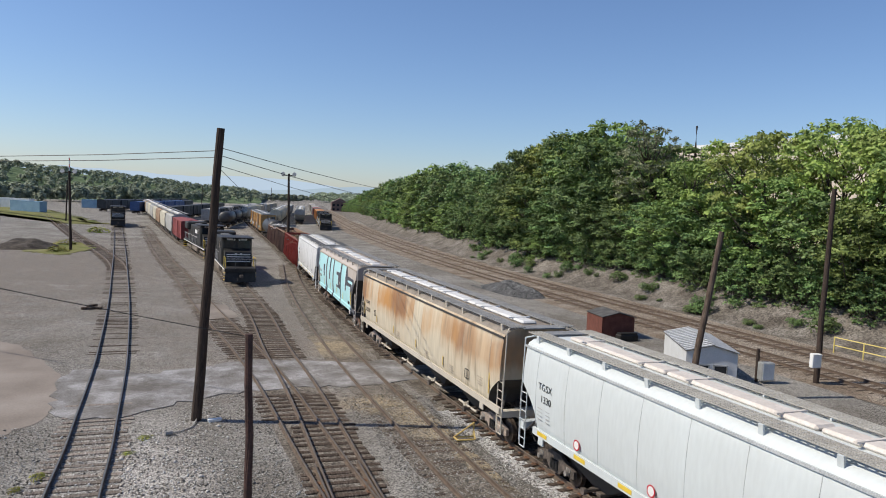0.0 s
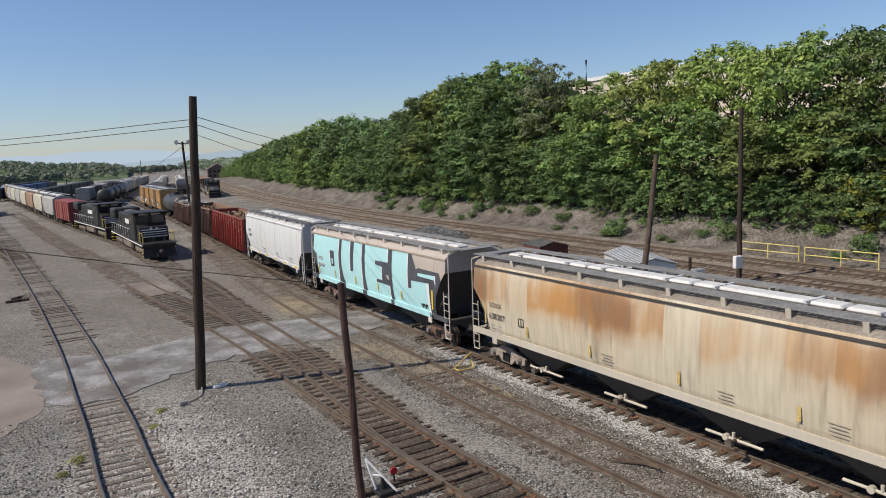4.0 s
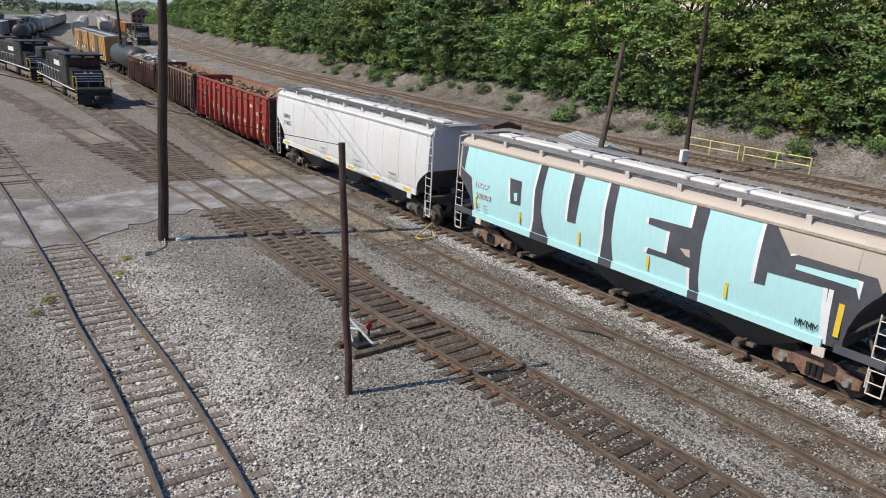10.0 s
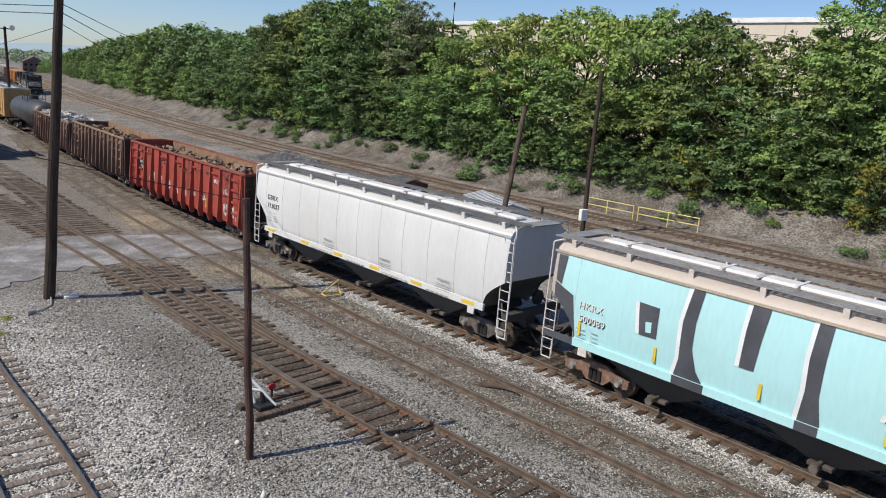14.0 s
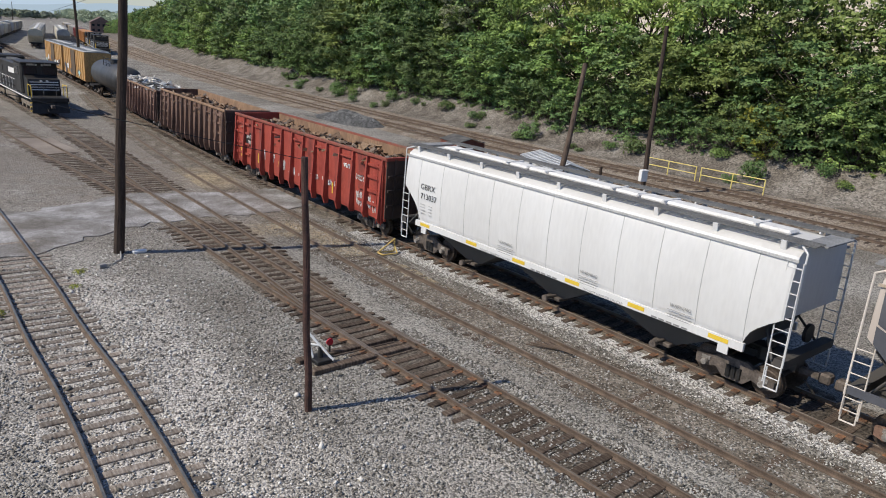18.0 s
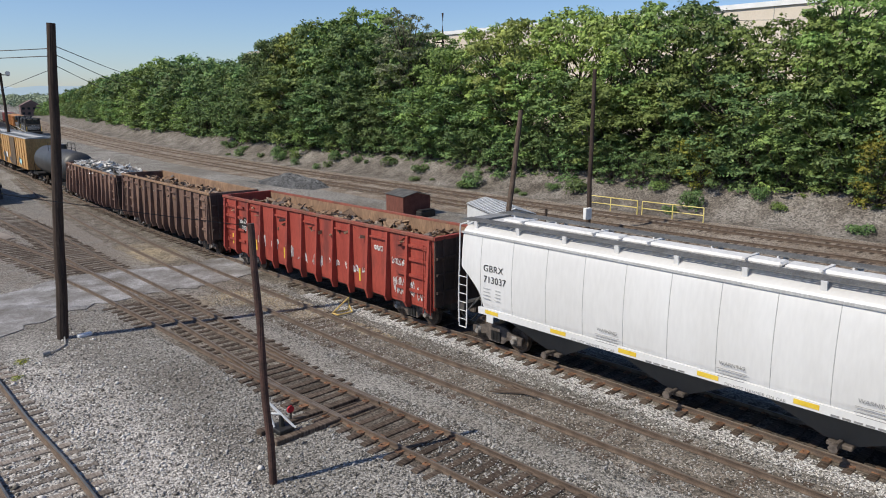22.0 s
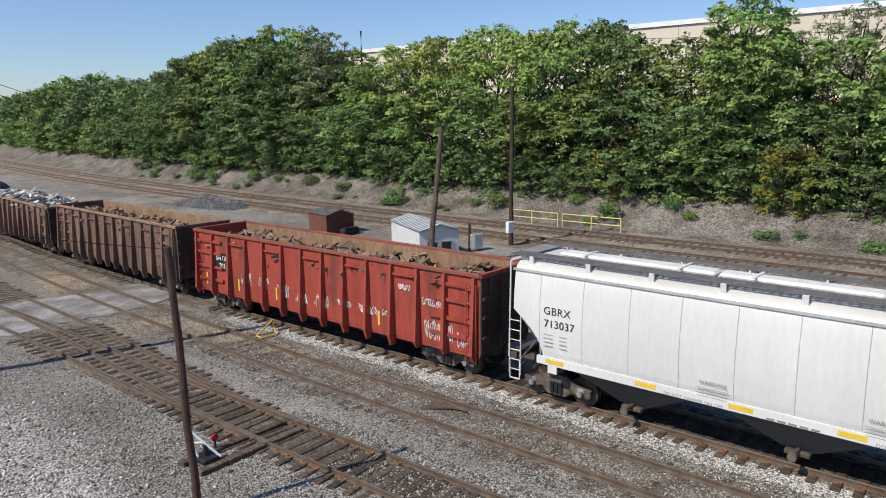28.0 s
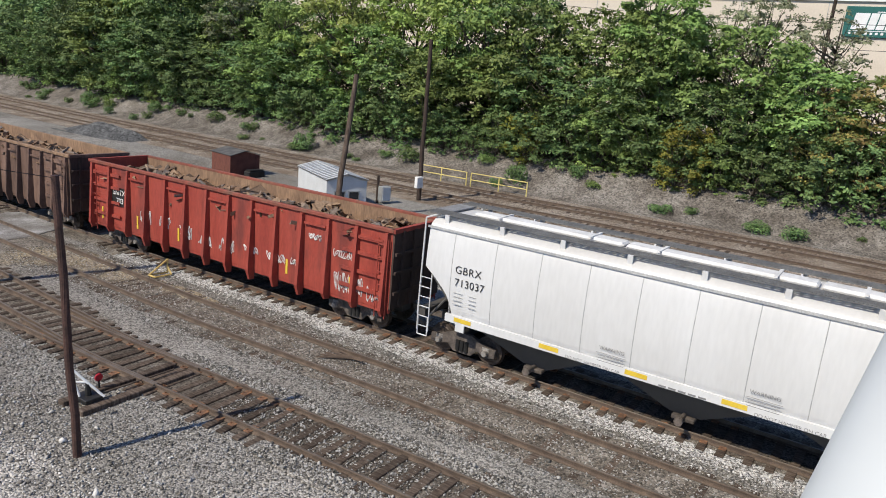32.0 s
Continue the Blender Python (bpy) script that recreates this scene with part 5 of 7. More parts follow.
# each car: y along the track (ahead = away from the bridge), -x its side towards the yard, z from the rail heads
def add_wheelsets(car, centres, axle=0.88, steel=None):
    """Two trucks: side frames, bolster, springs and turning wheelsets."""
    sets = []
    for c in centres:
        for s in (-1, 1):
            bm = bmesh.new()
            x = s * 0.98
            prism(bm, [(x - 0.06, c - 1.2, 0.36), (x - 0.06, c - 0.95, 0.30), (x - 0.06, c - 0.55, 0.42), (x - 0.06, c - 0.32, 0.20), (x - 0.06, c + 0.32, 0.20), (x - 0.06, c + 0.55, 0.42),
                       (x - 0.06, c + 0.95, 0.30), (x - 0.06, c + 1.2, 0.36), (x - 0.06, c + 1.2, 0.60), (x - 0.06, c + 0.7, 0.70), (x - 0.06, c + 0.35, 0.86), (x - 0.06, c - 0.35, 0.86), (x - 0.06, c - 0.7, 0.70), (x - 0.06, c - 1.2, 0.60)], (0.13, 0, 0))
            frame_ = part("side_frame", bm, steel or TRUCK, car, "cast steel truck side frame")
            bm = bmesh.new()
            for dy in (-0.16, 0.0, 0.16):
                tube(bm, (x + s * 0.05, c + dy, 0.28), (x + s * 0.05, c + dy, 0.62), 0.085, n=8)
            part("spring", bm, BLACK, frame_)
            for q in (-1, 1):
                bm = bmesh.new()
                tube(bm, (x, c + q * axle, 0.46), (x + s * 0.2, c + q * axle, 0.46), 0.12, 0.09, 10)
                box(bm, (0.16, 0.26, 0.12), (x, c + q * axle, 0.57))
                part("bearing", bm, BEARING, frame_, "roller bearing end")
        bm = bmesh.new()
        box(bm, (2.0, 0.45, 0.28), (0, c, 0.7))
        tube(bm, (0, c, 0.8), (0, c, 1.05), 0.35, n=10)
        part("bolster", bm, BLACK, car)
        for q in (-1, 1):
            bm = bmesh.new()
            for s in (-1, 1):
                tube(bm, (s * 0.68, 0, 0), (s * 0.80, 0, 0), 0.457, 0.457, 24)
                tube(bm, (s * 0.80, 0, 0), (s * 0.815, 0, 0), 0.36, 0.33, 24)
                for k in range(5):
                    a = k * 1.2566
                    tube(bm, (s * 0.81, 0.24 * math.cos(a), 0.24 * math.sin(a)), (s * 0.822, 0.24 * math.cos(a), 0.24 * math.sin(a)), 0.045, n=6)
                tube(bm, (s * 0.655, 0, 0), (s * 0.68, 0, 0), 0.49, 0.49, 24)
            tube(bm, (-1.0, 0, 0), (1.0, 0, 0), 0.08, n=8)
            w = part("wheelset", bm, WHEEL, car, "steel wheels on their axle")
            w.matrix_basis = pose(0, c + q * axle, 0.457)
            sets.append(w)
    return sets


def add_coupler(car, y, s):
    bm = bmesh.new()
    box(bm, (0.16, 0.75, 0.18), (0, y + s * 0.3, 0.86))
    box(bm, (0.34, 0.32, 0.30), (0.04, y + s * 0.62, 0.86), bevel=0.05)
    part("coupler", bm, TRUCK, car)
    bm = bmesh.new()
    tube(bm, (-0.35, y + s * 0.2, 0.75), (-0.3, y + s * 0.55, 0.42), 0.03, n=6)
    part("air_hose", bm, BLACK, car)


def ladder_part(car, x, y, z0, z1, w, n, material, axis="y"):
    bm = bmesh.new()
    for d in (-w / 2, w / 2):
        p = (x, y + d, 0) if axis == "y" else (x + d, y, 0)
        tube(bm, (p[0], p[1], z0), (p[0], p[1], z1), 0.022, n=6)
    for k in range(n):
        z = z0 + (z1 - z0) * (k + 0.5) / n
        a = (x, y - w / 2, z) if axis == "y" else (x - w / 2, y, z)
        b = (x, y + w / 2, z) if axis == "y" else (x + w / 2, y, z)
        tube(bm, a, b, 0.016, n=5)
    return part("ladder", bm, material, car)


def side_x(z, z0, z1, half, bow):
    """Half width of a rounded hopper side at height z."""
    u = (z - z0) / (z1 - z0)
    return half - bow + bow * (1 - (2 * u - 1) ** 2) if 0 <= u <= 1 else half - bow


def hopper(name, label, L, paint, roof_paint, sill_paint, ladder_paint, hatch_paint, bays, seams, seam_mat, mark, number, ink, stripes, frame_paint, cuts=(3.6, 3.3), inset=1.3, zmark=3.07, step=0.44, size=0.40, truck=2.15, small=1.0):
    """A covered hopper car with rounded sides, sloped ends, roof hatches, running boards and discharge bays."""
    car = thing(name, label, "freight car", "cars of the freight train")
    Z0, Z1, ZT, HALF, BOW = 1.44, 4.18, 4.53, 1.6, 0.10
    e = L / 2 - 0.26
    cut = 1.3
    zs = list(np.linspace(Z0, Z1, 9))

    def ring(y, zb, k=1.0):
        pts = []
        for z in zs:
            z2 = max(z, zb)
            pts.append((-side_x(z2, Z0, Z1, HALF, BOW) * k, y, z2))
        for u in (0.25, 0.5, 0.75, 1.0):
            pts.append((-(HALF - BOW) * k * math.cos(u * 1.1), y, Z1 + (ZT - Z1) * math.sin(u * math.pi / 2)))
        return pts + [(-p[0], p[1], p[2]) for p in reversed(pts)]

    def end_cut(top):
        return [(d, Z0 + (top - Z0) * u, k) for d, u, k in ((0.0, 1.0, 0.985), (0.06, 0.97, 1.0), (0.35, 0.8, 1.0), (0.62, 0.62, 1.0), (0.8, 0.46, 1.0), (0.9, 0.3, 1.0), (0.96, 0.16, 1.0), (1.0, 0.0, 1.0))]

    stations = [(-e + d, z, k) for d, z, k in end_cut(cuts[0])] + [(y, Z0, 1.0) for y in np.linspace(-e + 2.2, e - 2.2, 8)] + [(e - d * 1.1, z, k) for d, z, k in reversed(end_cut(cuts[1]))]
    bm = bmesh.new()
    rows = [[bm.verts.new(p) for p in ring(*s)] for s in stations]
    n = len(rows[0])
    for a, b in zip(rows, rows[1:]):
        for i in range(n):
            f = bm.faces.new((a[i], a[(i + 1) % n], b[(i + 1) % n], b[i]))
            f.smooth = i != n - 1 and a[0].co.z < Z0 + 0.01 and b[0].co.z < Z0 + 0.01
            f.material_index = 1 if 8 < i < n - 10 else (2 if i == n - 1 else 0)
    for r in (rows[0], rows[-1]):
        bm.faces.new(r)
    bmesh.ops.remove_doubles(bm, verts=bm.verts, dist=0.0005)
    part("body", bm, [paint, roof_paint, frame_paint], car)
    bm = bmesh.new()
    for s in (-1, 1):
        box(bm, (0.05, 2 * e + 0.1, 0.07), (s * (HALF - BOW + 0.02), 0, Z1 + 0.03))
    part("roof_angle", bm, P_DARK if paint is P_RUST else seam_mat, car, "roof edge angle")
    for s in (-1, 1):
        bm = bmesh.new()
        if paint is P_PINK:
            box(bm, (0.10, L - 3.0, 0.24), (s * (HALF - 0.05), 0.2, Z0 + 0.03))
            for q in (-1, 1):
                eb = bmesh.new()
                box(eb, (0.09, 1.25, 0.2), (s * (HALF - 0.05), q * (L / 2 - 0.75) , Z0 + 0.02))
                part("end_step_sill", eb, GRAF, car)
        else:
            box(bm, (0.10, L - (2.3 if paint in (P_WHITE, P_PALE) else 0.3), 0.24), (s * (HALF - 0.05), 0, Z0 + 0.03))
        part("side_sill", bm, sill_paint, car)
    for k, y in enumerate(np.linspace(-e + cut * 0.75, e - cut * 0.75, seams)):
        for s in (-1, 1):
            bm = bmesh.new()
            q = [(s * (side_x(z, Z0, Z1, HALF, BOW) - 0.004), z) for z in np.linspace(Z0 + 0.1, Z1 - 0.02, 7)]
            for (xa, za), (xb, zb) in zip(q, q[1:]):
                v = [bm.verts.new(p) for p in ((xa, y - 0.018, za), (xb, y - 0.018, zb), (xb + s * 0.014, y, zb), (xa + s * 0.014, y, za))]
                bm.faces.new(v)
                v = [bm.verts.new(p) for p in ((xa, y + 0.018, za), (xb, y + 0.018, zb), (xb + s * 0.014, y, zb), (xa + s * 0.014, y, za))]
                bm.faces.new(v)
            part("panel_seam", bm, seam_mat, car)
    # roof: hatch troughs and running boards
    count = max(3, int(L / 4.4))
    w = (2 * e - 1.6) / count
    for k in range(count):
        y = -e + 0.8 + w * (k + 0.5)
        bm = bmesh.new()
        box(bm, (0.62, w * 0.985, 0.14), (0, y, ZT + 0.06), bevel=0.06)
        box(bm, (0.95, 0.09, 0.05), (0, y - w * 0.3, ZT + 0.13))
        box(bm, (0.95, 0.09, 0.05), (0, y + w * 0.3, ZT + 0.13))
        part("hatch", bm, hatch_paint, car)
    for s in (-1, 1):
        bm = bmesh.new()
        for dx in (-0.24, -0.12, 0, 0.12, 0.24):
            box(bm, (0.05, 2 * e + 0.6, 0.04), (s * 1.04 + dx, 0, ZT + 0.10))
        for y in np.arange(-e, e, 0.22):
            box(bm, (0.52, 0.06, 0.03), (s * 1.04, y, ZT + 0.095))
        board = part("running_board", bm, RUNTAN if paint is P_PALE else RUNDARK if paint is P_WHITE else RUNBOARD, car, "grey grated running board")
        for y in np.linspace(-e + 0.5, e - 0.5, max(8, int(L / 1.9))):
            bm = bmesh.new()
            box(bm, (0.05, 0.15, 0.36), (s * 1.335, y, ZT - 0.085), (0, s * 8, 0))
            box(bm, (0.6, 0.05, 0.05), (s * 1.04, y, ZT + 0.05))
            part("board_bracket", bm, ladder_paint, board)
    for s in (-1, 1):
        bm = bmesh.new()
        box(bm, (1.7, 0.6, 0.04), (0, s * (e + 0.1), ZT + 0.06))
        part("end_board", bm, RUNBOARD, car)
        for x in (-1, 1):
            bm = bmesh.new()
            box(bm, (0.05, 0.32, 0.26), (x * (HALF - 0.02), s * (L / 2 - 1.72), Z0 - 0.2))
            part("jacking_pad", bm, ladder_paint, car)
    # ends: posts, ladders, platform
    for s in (-1, 1):
        for x in (-1, 1):
            full = s < 0 and paint is P_WHITE
            ladder_part(car, x * 1.52, s * (L / 2 - 0.28), 0.75, 4.2 if full else 2.7, 0.42, 10 if full else 6, ladder_paint)
            bm = bmesh.new()
            tube(bm, (x * 1.52, s * (L / 2 - 0.06), 1.3), (x * 1.46, s * (L / 2 - 0.06), 4.45), 0.028, n=6)
            tube(bm, (x * 1.46, s * (L / 2 - 0.06), 4.45), (x * 1.2, s * (e - 0.1), ZT + 0.05), 0.028, n=6)
            tube(bm, (x * 1.5, s * (L / 2 - 0.45), 0.6), (x * 1.5, s * (L / 2 - 0.45), 1.2), 0.022, n=6)
            tube(bm, (x * 1.5, s * (L / 2 - 0.08), 0.6), (x * 1.5, s * (L / 2 - 0.08), 1.2), 0.022, n=6)
            tube(bm, (x * 1.5, s * (L / 2 - 0.45), 0.6), (x * 1.5, s * (L / 2 - 0.08), 0.6), 0.022, n=6)
            part("corner_post", bm, ladder_paint, car)
            bm = bmesh.new()
            tube(bm, (x * 1.35, s * (e - 1.5), 1.3), (x * 1.35, s * (e - 0.2), 2.6), 0.05, n=6)
            tube(bm, (x * 1.35, s * (L / 2 - 0.4), 1.25), (x * 0.9, s * (e - 0.7), 2.1), 0.04, n=6)
            part("end_brace", bm, frame_paint, car)
        bm = bmesh.new()
        box(bm, (3.0, 0.3, 0.24), (0, s * (L / 2 - 0.18), 1.36))
        box(bm, (0.5, 2.2, 0.4), (0, s * (L / 2 - 1.3), 1.0))
        part("end_sill", bm, P_DARK if paint in (P_PINK, P_WHITE) else sill_paint, car)
        bm = bmesh.new()
        tube(bm, (0.55, s * (L / 2 - 0.45), 1.75), (0.55, s * (L / 2 - 0.35), 1.75), 0.28, n=14)
        tube(bm, (-0.5, s * (L / 2 - 0.9), 1.5), (0.1, s * (L / 2 - 0.9), 1.5), 0.16, n=10)
        part("brake_gear", bm, BLACK, car, "brake wheel and cylinder")
        add_coupler(car, s * (L / 2 - 0.1), s)
    bm = bmesh.new()
    box(bm, (0.5, L - 2.5, 0.35), (0, 0, 0.98))
    part("centre_sill", bm, BLACK, car)
    # discharge bays
    inner = 2 * (e - cut) - 0.4
    w = inner / bays
    for k in range(bays):
        y = -inner / 2 + w * (k + 0.5)
        bm = bmesh.new()
        a = [(-1.25, y - w * 0.46, 1.34), (1.25, y - w * 0.46, 1.34), (1.25, y + w * 0.46, 1.34), (-1.25, y + w * 0.46, 1.34)]
        b = [(-0.75, y - 0.42, 0.42), (0.75, y - 0.42, 0.42), (0.75, y + 0.42, 0.42), (-0.75, y + 0.42, 0.42)]
        va, vb = [bm.verts.new(p) for p in a], [bm.verts.new(p) for p in b]
        bm.faces.new(va), bm.faces.new(vb)
        for i in range(4):
            bm.faces.new((va[i], va[(i + 1) % 4], vb[(i + 1) % 4], vb[i]))
        part("discharge_bay", bm, frame_paint, car, "sloped discharge hopper")
        bm = bmesh.new()
        box(bm, (1.9, 0.62, 0.12), (0, y, 0.36), bevel=0.02)
        tube(bm, (-1.35, y, 0.45), (1.35, y, 0.45), 0.06, n=8)
        tube(bm, (-1.42, y, 0.45), (-1.3, y, 0.45), 0.12, n=8)
        part("outlet_gate", bm, TRUCK, car)
    sets = add_wheelsets(car, (-L / 2 + truck, L / 2 - truck), steel=TRUCKPALE if paint is P_RUST else TRUCKRUST if paint is P_PINK else None)
    # lettering on the yard side, near the rear end
    xs = -(HALF + 0.012)
    ym = L / 2 - 1.85 - inset + 1.3
    rot = (90, 0, -90)
    if ink is PALEINK:
        letters("lettering_shadow", mark, size * small, INK, car, pose(xs + 0.006, ym - 0.025, zmark - 0.02, *rot), 1.1)
        letters("lettering_shadow", number, size, INK, car, pose(xs + 0.004, ym - 0.105, zmark - step - 0.02, *rot), 1.05)
    letters("reporting_mark", mark, size * small, ink, car, pose(xs, ym, zmark, *rot), 1.1)
    letters("reporting_mark", number, size, ink, car, pose(xs - 0.004, ym - 0.08, zmark - step, *rot), 1.05)
    bm = bmesh.new()
    for k in range(4):
        box(bm, (0.006, 0.34, 0.022), (xs + 0.012, ym + 0.3, zmark - step - 0.34 - 0.12 * k))
        box(bm, (0.006, 0.26, 0.022), (xs + 0.012, ym - 0.22, zmark - step - 0.34 - 0.12 * k))
    tagged(part("capacity_data", bm, SEAMG, car, "small stencilled data lines"), kind="stuff")
    if stripes:
        for y in (stripes if isinstance(stripes, tuple) else np.linspace(-L / 2 + 1.8, L / 2 - 1.8, stripes)):
            bm = bmesh.new()
            box(bm, (0.008, 0.62, 0.13), (-(HALF + 0.004), y, Z0 + 0.04))
            part("reflector", bm, YELLOW, car, "yellow reflective strip")
    return car, sets, (Z0, Z1, HALF, BOW, e)


def paint_mat(name, base, dirt, streak=0.35, rough=0.55):
    """Car paint with vertical dirt streaks and fading."""
    return mat(name, [base, tuple(0.86 * b + 0.14 * d for b, d in zip(base, dirt)), tuple((1 - streak) * b + streak * d for b, d in zip(base, dirt))], 0.55, rough, 0, 0.02, 7, (1, 1.3, 0.3), contrast=0.035)


def rust_paint(name, base, rust, dark):
    """Faded cream paint with rust that bleeds down in bands."""
    m = bpy.data.materials.new(name)
    m.use_nodes = True
    nt, b = m.node_tree, m.node_tree.nodes["Principled BSDF"]
    n, l = nt.nodes, nt.links
    b.inputs["Roughness"].default_value = 0.75
    co = n.new("ShaderNodeTexCoord")

    def nz(scale, stretch, lo, hi, detail=5):
        mp = n.new("ShaderNodeMapping")
        mp.inputs["Scale"].default_value = stretch
        l.new(co.outputs["Object"], mp.inputs[0])
        t = n.new("ShaderNodeTexNoise")
        t.inputs["Scale"].default_value, t.inputs["Detail"].default_value = scale, detail
        l.new(mp.outputs[0], t.inputs[0])
        r = n.new("ShaderNodeMapRange")
        r.inputs[1].default_value, r.inputs[2].default_value = lo, hi
        l.new(t.outputs[0], r.inputs[0])
        return r.outputs[0]

    def mul(a, c):
        k = n.new("ShaderNodeMath")
        k.operation, k.use_clamp = "MULTIPLY", True
        l.new(a, k.inputs[0]), l.new(c, k.inputs[1])
        return k.outputs[0]

    def mix(f, a, c):
        k = n.new("ShaderNodeMix")
        k.data_type = "RGBA"
        l.new(f, k.inputs[0])
        for s, v in ((6, a), (7, c)):
            if isinstance(v, tuple):
                k.inputs[s].default_value = (*v, 1)
            else:
                l.new(v, k.inputs[s])
        return k.outputs[2]

    sep = n.new("ShaderNodeSeparateXYZ")
    l.new(co.outputs["Object"], sep.inputs[0])
    band = n.new("ShaderNodeValToRGB")
    cr = band.color_ramp.elements
    for k, (p, v) in enumerate(((0.42, 0.08), (0.56, 0.4), (0.66, 1.0), (0.80, 1.0), (0.92, 0.8), (0.98, 0.45))):
        e = cr[k] if k < 2 else cr.new(p)
        e.position, e.color = p, (v, v, v, 1)
    hgt = n.new("ShaderNodeMapRange")
    hgt.inputs[1].default_value, hgt.inputs[2].default_value = 1.0, 4.3
    wob = n.new("ShaderNodeMath")
    wob.operation = "ADD"
    ww = nz(0.9, (1, 1, 0.3), 0.3, 0.7)
    wm = n.new("ShaderNodeMath")
    wm.operation = "MULTIPLY_ADD"
    wm.inputs[1].default_value, wm.inputs[2].default_value = 0.6, -0.3
    l.new(ww, wm.inputs[0])
    l.new(sep.outputs[2], wob.inputs[0]), l.new(wm.outputs[0], wob.inputs[1])
    l.new(wob.outputs[0], hgt.inputs[0]), l.new(hgt.outputs[0], band.inputs[0])
    snap = n.new("ShaderNodeMath")
    snap.operation = "SNAP"
    snap.inputs[1].default_value = 1.32
    l.new(sep.outputs[1], snap.inputs[0])
    wh = n.new("ShaderNodeTexWhiteNoise")
    wh.noise_dimensions = "1D"
    l.new(snap.outputs[0], wh.inputs["W"])
    panel = n.new("ShaderNodeMapRange")
    panel.inputs[3].default_value, panel.inputs[4].default_value = 0.0, 1.15
    l.new(wh.outputs[0], panel.inputs[0])
    streaks = nz(0.8, (0.3, 1.1, 0.35), 0.22, 0.46)
    patches = nz(0.30, (0.3, 1.0, 0.3), 0.22, 0.40)
    c1 = mix(nz(3.0, (1, 2.0, 0.2), 0.35, 0.7), base, tuple(v * 0.82 for v in base))
    f = mul(mul(mul(streaks, band.outputs[0]), patches), panel.outputs[0])
    c2 = mix(f, c1, rust)
    g = mul(mul(mul(nz(0.42, (0.3, 1.2, 0.35), 0.44, 0.60), band.outputs[0]), patches), panel.outputs[0])
    c3 = mix(g, c2, dark)
    grime = mul(nz(5.0, (0.3, 1.0, 0.12), 0.5, 0.72), nz(0.5, (0.3, 1.0, 0.3), 0.4, 0.6))
    l.new(mix(grime, c3, (0.22, 0.175, 0.12)), b.inputs["Base Color"])
    return m


GREYROOF = mat("grey_brown_roof", [(0.19, 0.16, 0.13), (0.27, 0.235, 0.195)], 1.2, 0.75, 0, 0.05, 12)
P_WHITE = paint_mat("white_car_paint", (0.66, 0.66, 0.655), (0.36, 0.34, 0.31), 0.18)
P_WROOF = paint_mat("white_car_roof", (0.55, 0.54, 0.52), (0.33, 0.31, 0.28), 0.3)
P_PALE = paint_mat("pale_grey_car_paint", (0.58, 0.62, 0.62), (0.40, 0.40, 0.38), 0.14)
P_BLUE = paint_mat("sky_blue_spray_paint", (0.42, 0.71, 0.73), (0.38, 0.58, 0.59), 0.3)
P_PINK = paint_mat("pinkish_tan_car_paint", (0.47, 0.41, 0.36), (0.34, 0.28, 0.24), 0.3)
P_RUST = rust_paint("rust_streaked_paint", (0.61, 0.545, 0.42), (0.46, 0.225, 0.065), (0.27, 0.135, 0.065))
P_DARK = paint_mat("dark_underframe", (0.05, 0.047, 0.045), (0.10, 0.085, 0.07), 0.4, 0.8)
P_BAY = paint_mat("grey_bay_paint", (0.085, 0.082, 0.078), (0.05, 0.045, 0.04), 0.5, 0.8)
P_CREAM = paint_mat("cream_sill", (0.55, 0.50, 0.42), (0.35, 0.28, 0.2), 0.3)
HATCHW = mat("white_hatch", [(0.56, 0.55, 0.53), (0.70, 0.69, 0.67)], 1.5, 0.6, 0, 0.05, 10, contrast=0.1)
HATCHT = mat("tan_hatch", [(0.56, 0.50, 0.44), (0.66, 0.60, 0.54)], 1.5, 0.6, 0, 0.05, 10, contrast=0.1)
SEAMG = mat("grey_seam", [(0.36, 0.36, 0.36), (0.46, 0.46, 0.455)], 2, 0.7)
SEAMP = mat("pale_seam", [(0.40, 0.42, 0.42), (0.48, 0.5, 0.5)], 2, 0.7)
SEAMT = mat("tan_seam", [(0.36, 0.30, 0.23), (0.44, 0.37, 0.29)], 2, 0.7)
GRAF = mat("charcoal_spray_paint", [(0.05, 0.052, 0.064), (0.08, 0.083, 0.097)], 1.0, 0.7, 0, 0, 5, contrast=0.08)
GRAFW = mat("white_spray_outline", [(0.66, 0.69, 0.70), (0.74, 0.76, 0.76)], 2, 0.7, 0, 0, 6, contrast=0.03)

CARS = {}
CARS["lead"] = hopper("hopper_car", "pale grey covered hopper car with rounded sides", 17.4, P_PALE, P_PALE, P_PALE, P_PALE, HATCHT, 3, 9, SEAMP, "TGSX", "1330", INK, 7, P_DARK, (2.8, 2.95), step=0.40, size=0.33, truck=1.8)
CARS["rusty"] = hopper("hopper_car", "cream covered hopper car streaked with orange rust", 21.0, P_RUST, GREYROOF, P_CREAM, P_CREAM, HATCHW, 4, 2, SEAMT, "SOXX", "638387", INK, 0, P_DARK, cuts=(2.6, 3.3), zmark=2.72, step=0.46, size=0.34, truck=1.75, small=0.82)
CARS["blue"] = hopper("hopper_car", "tan covered hopper car with large pale blue graffiti", 17.5, P_PINK, P_PINK, P_BLUE, HATCHT, HATCHW, 3, 2, SEAMT, "HKRX", "500089", PALEINK, 0, P_DARK, (3.6, 2.9), zmark=2.72, step=0.42, size=0.31, truck=1.95)
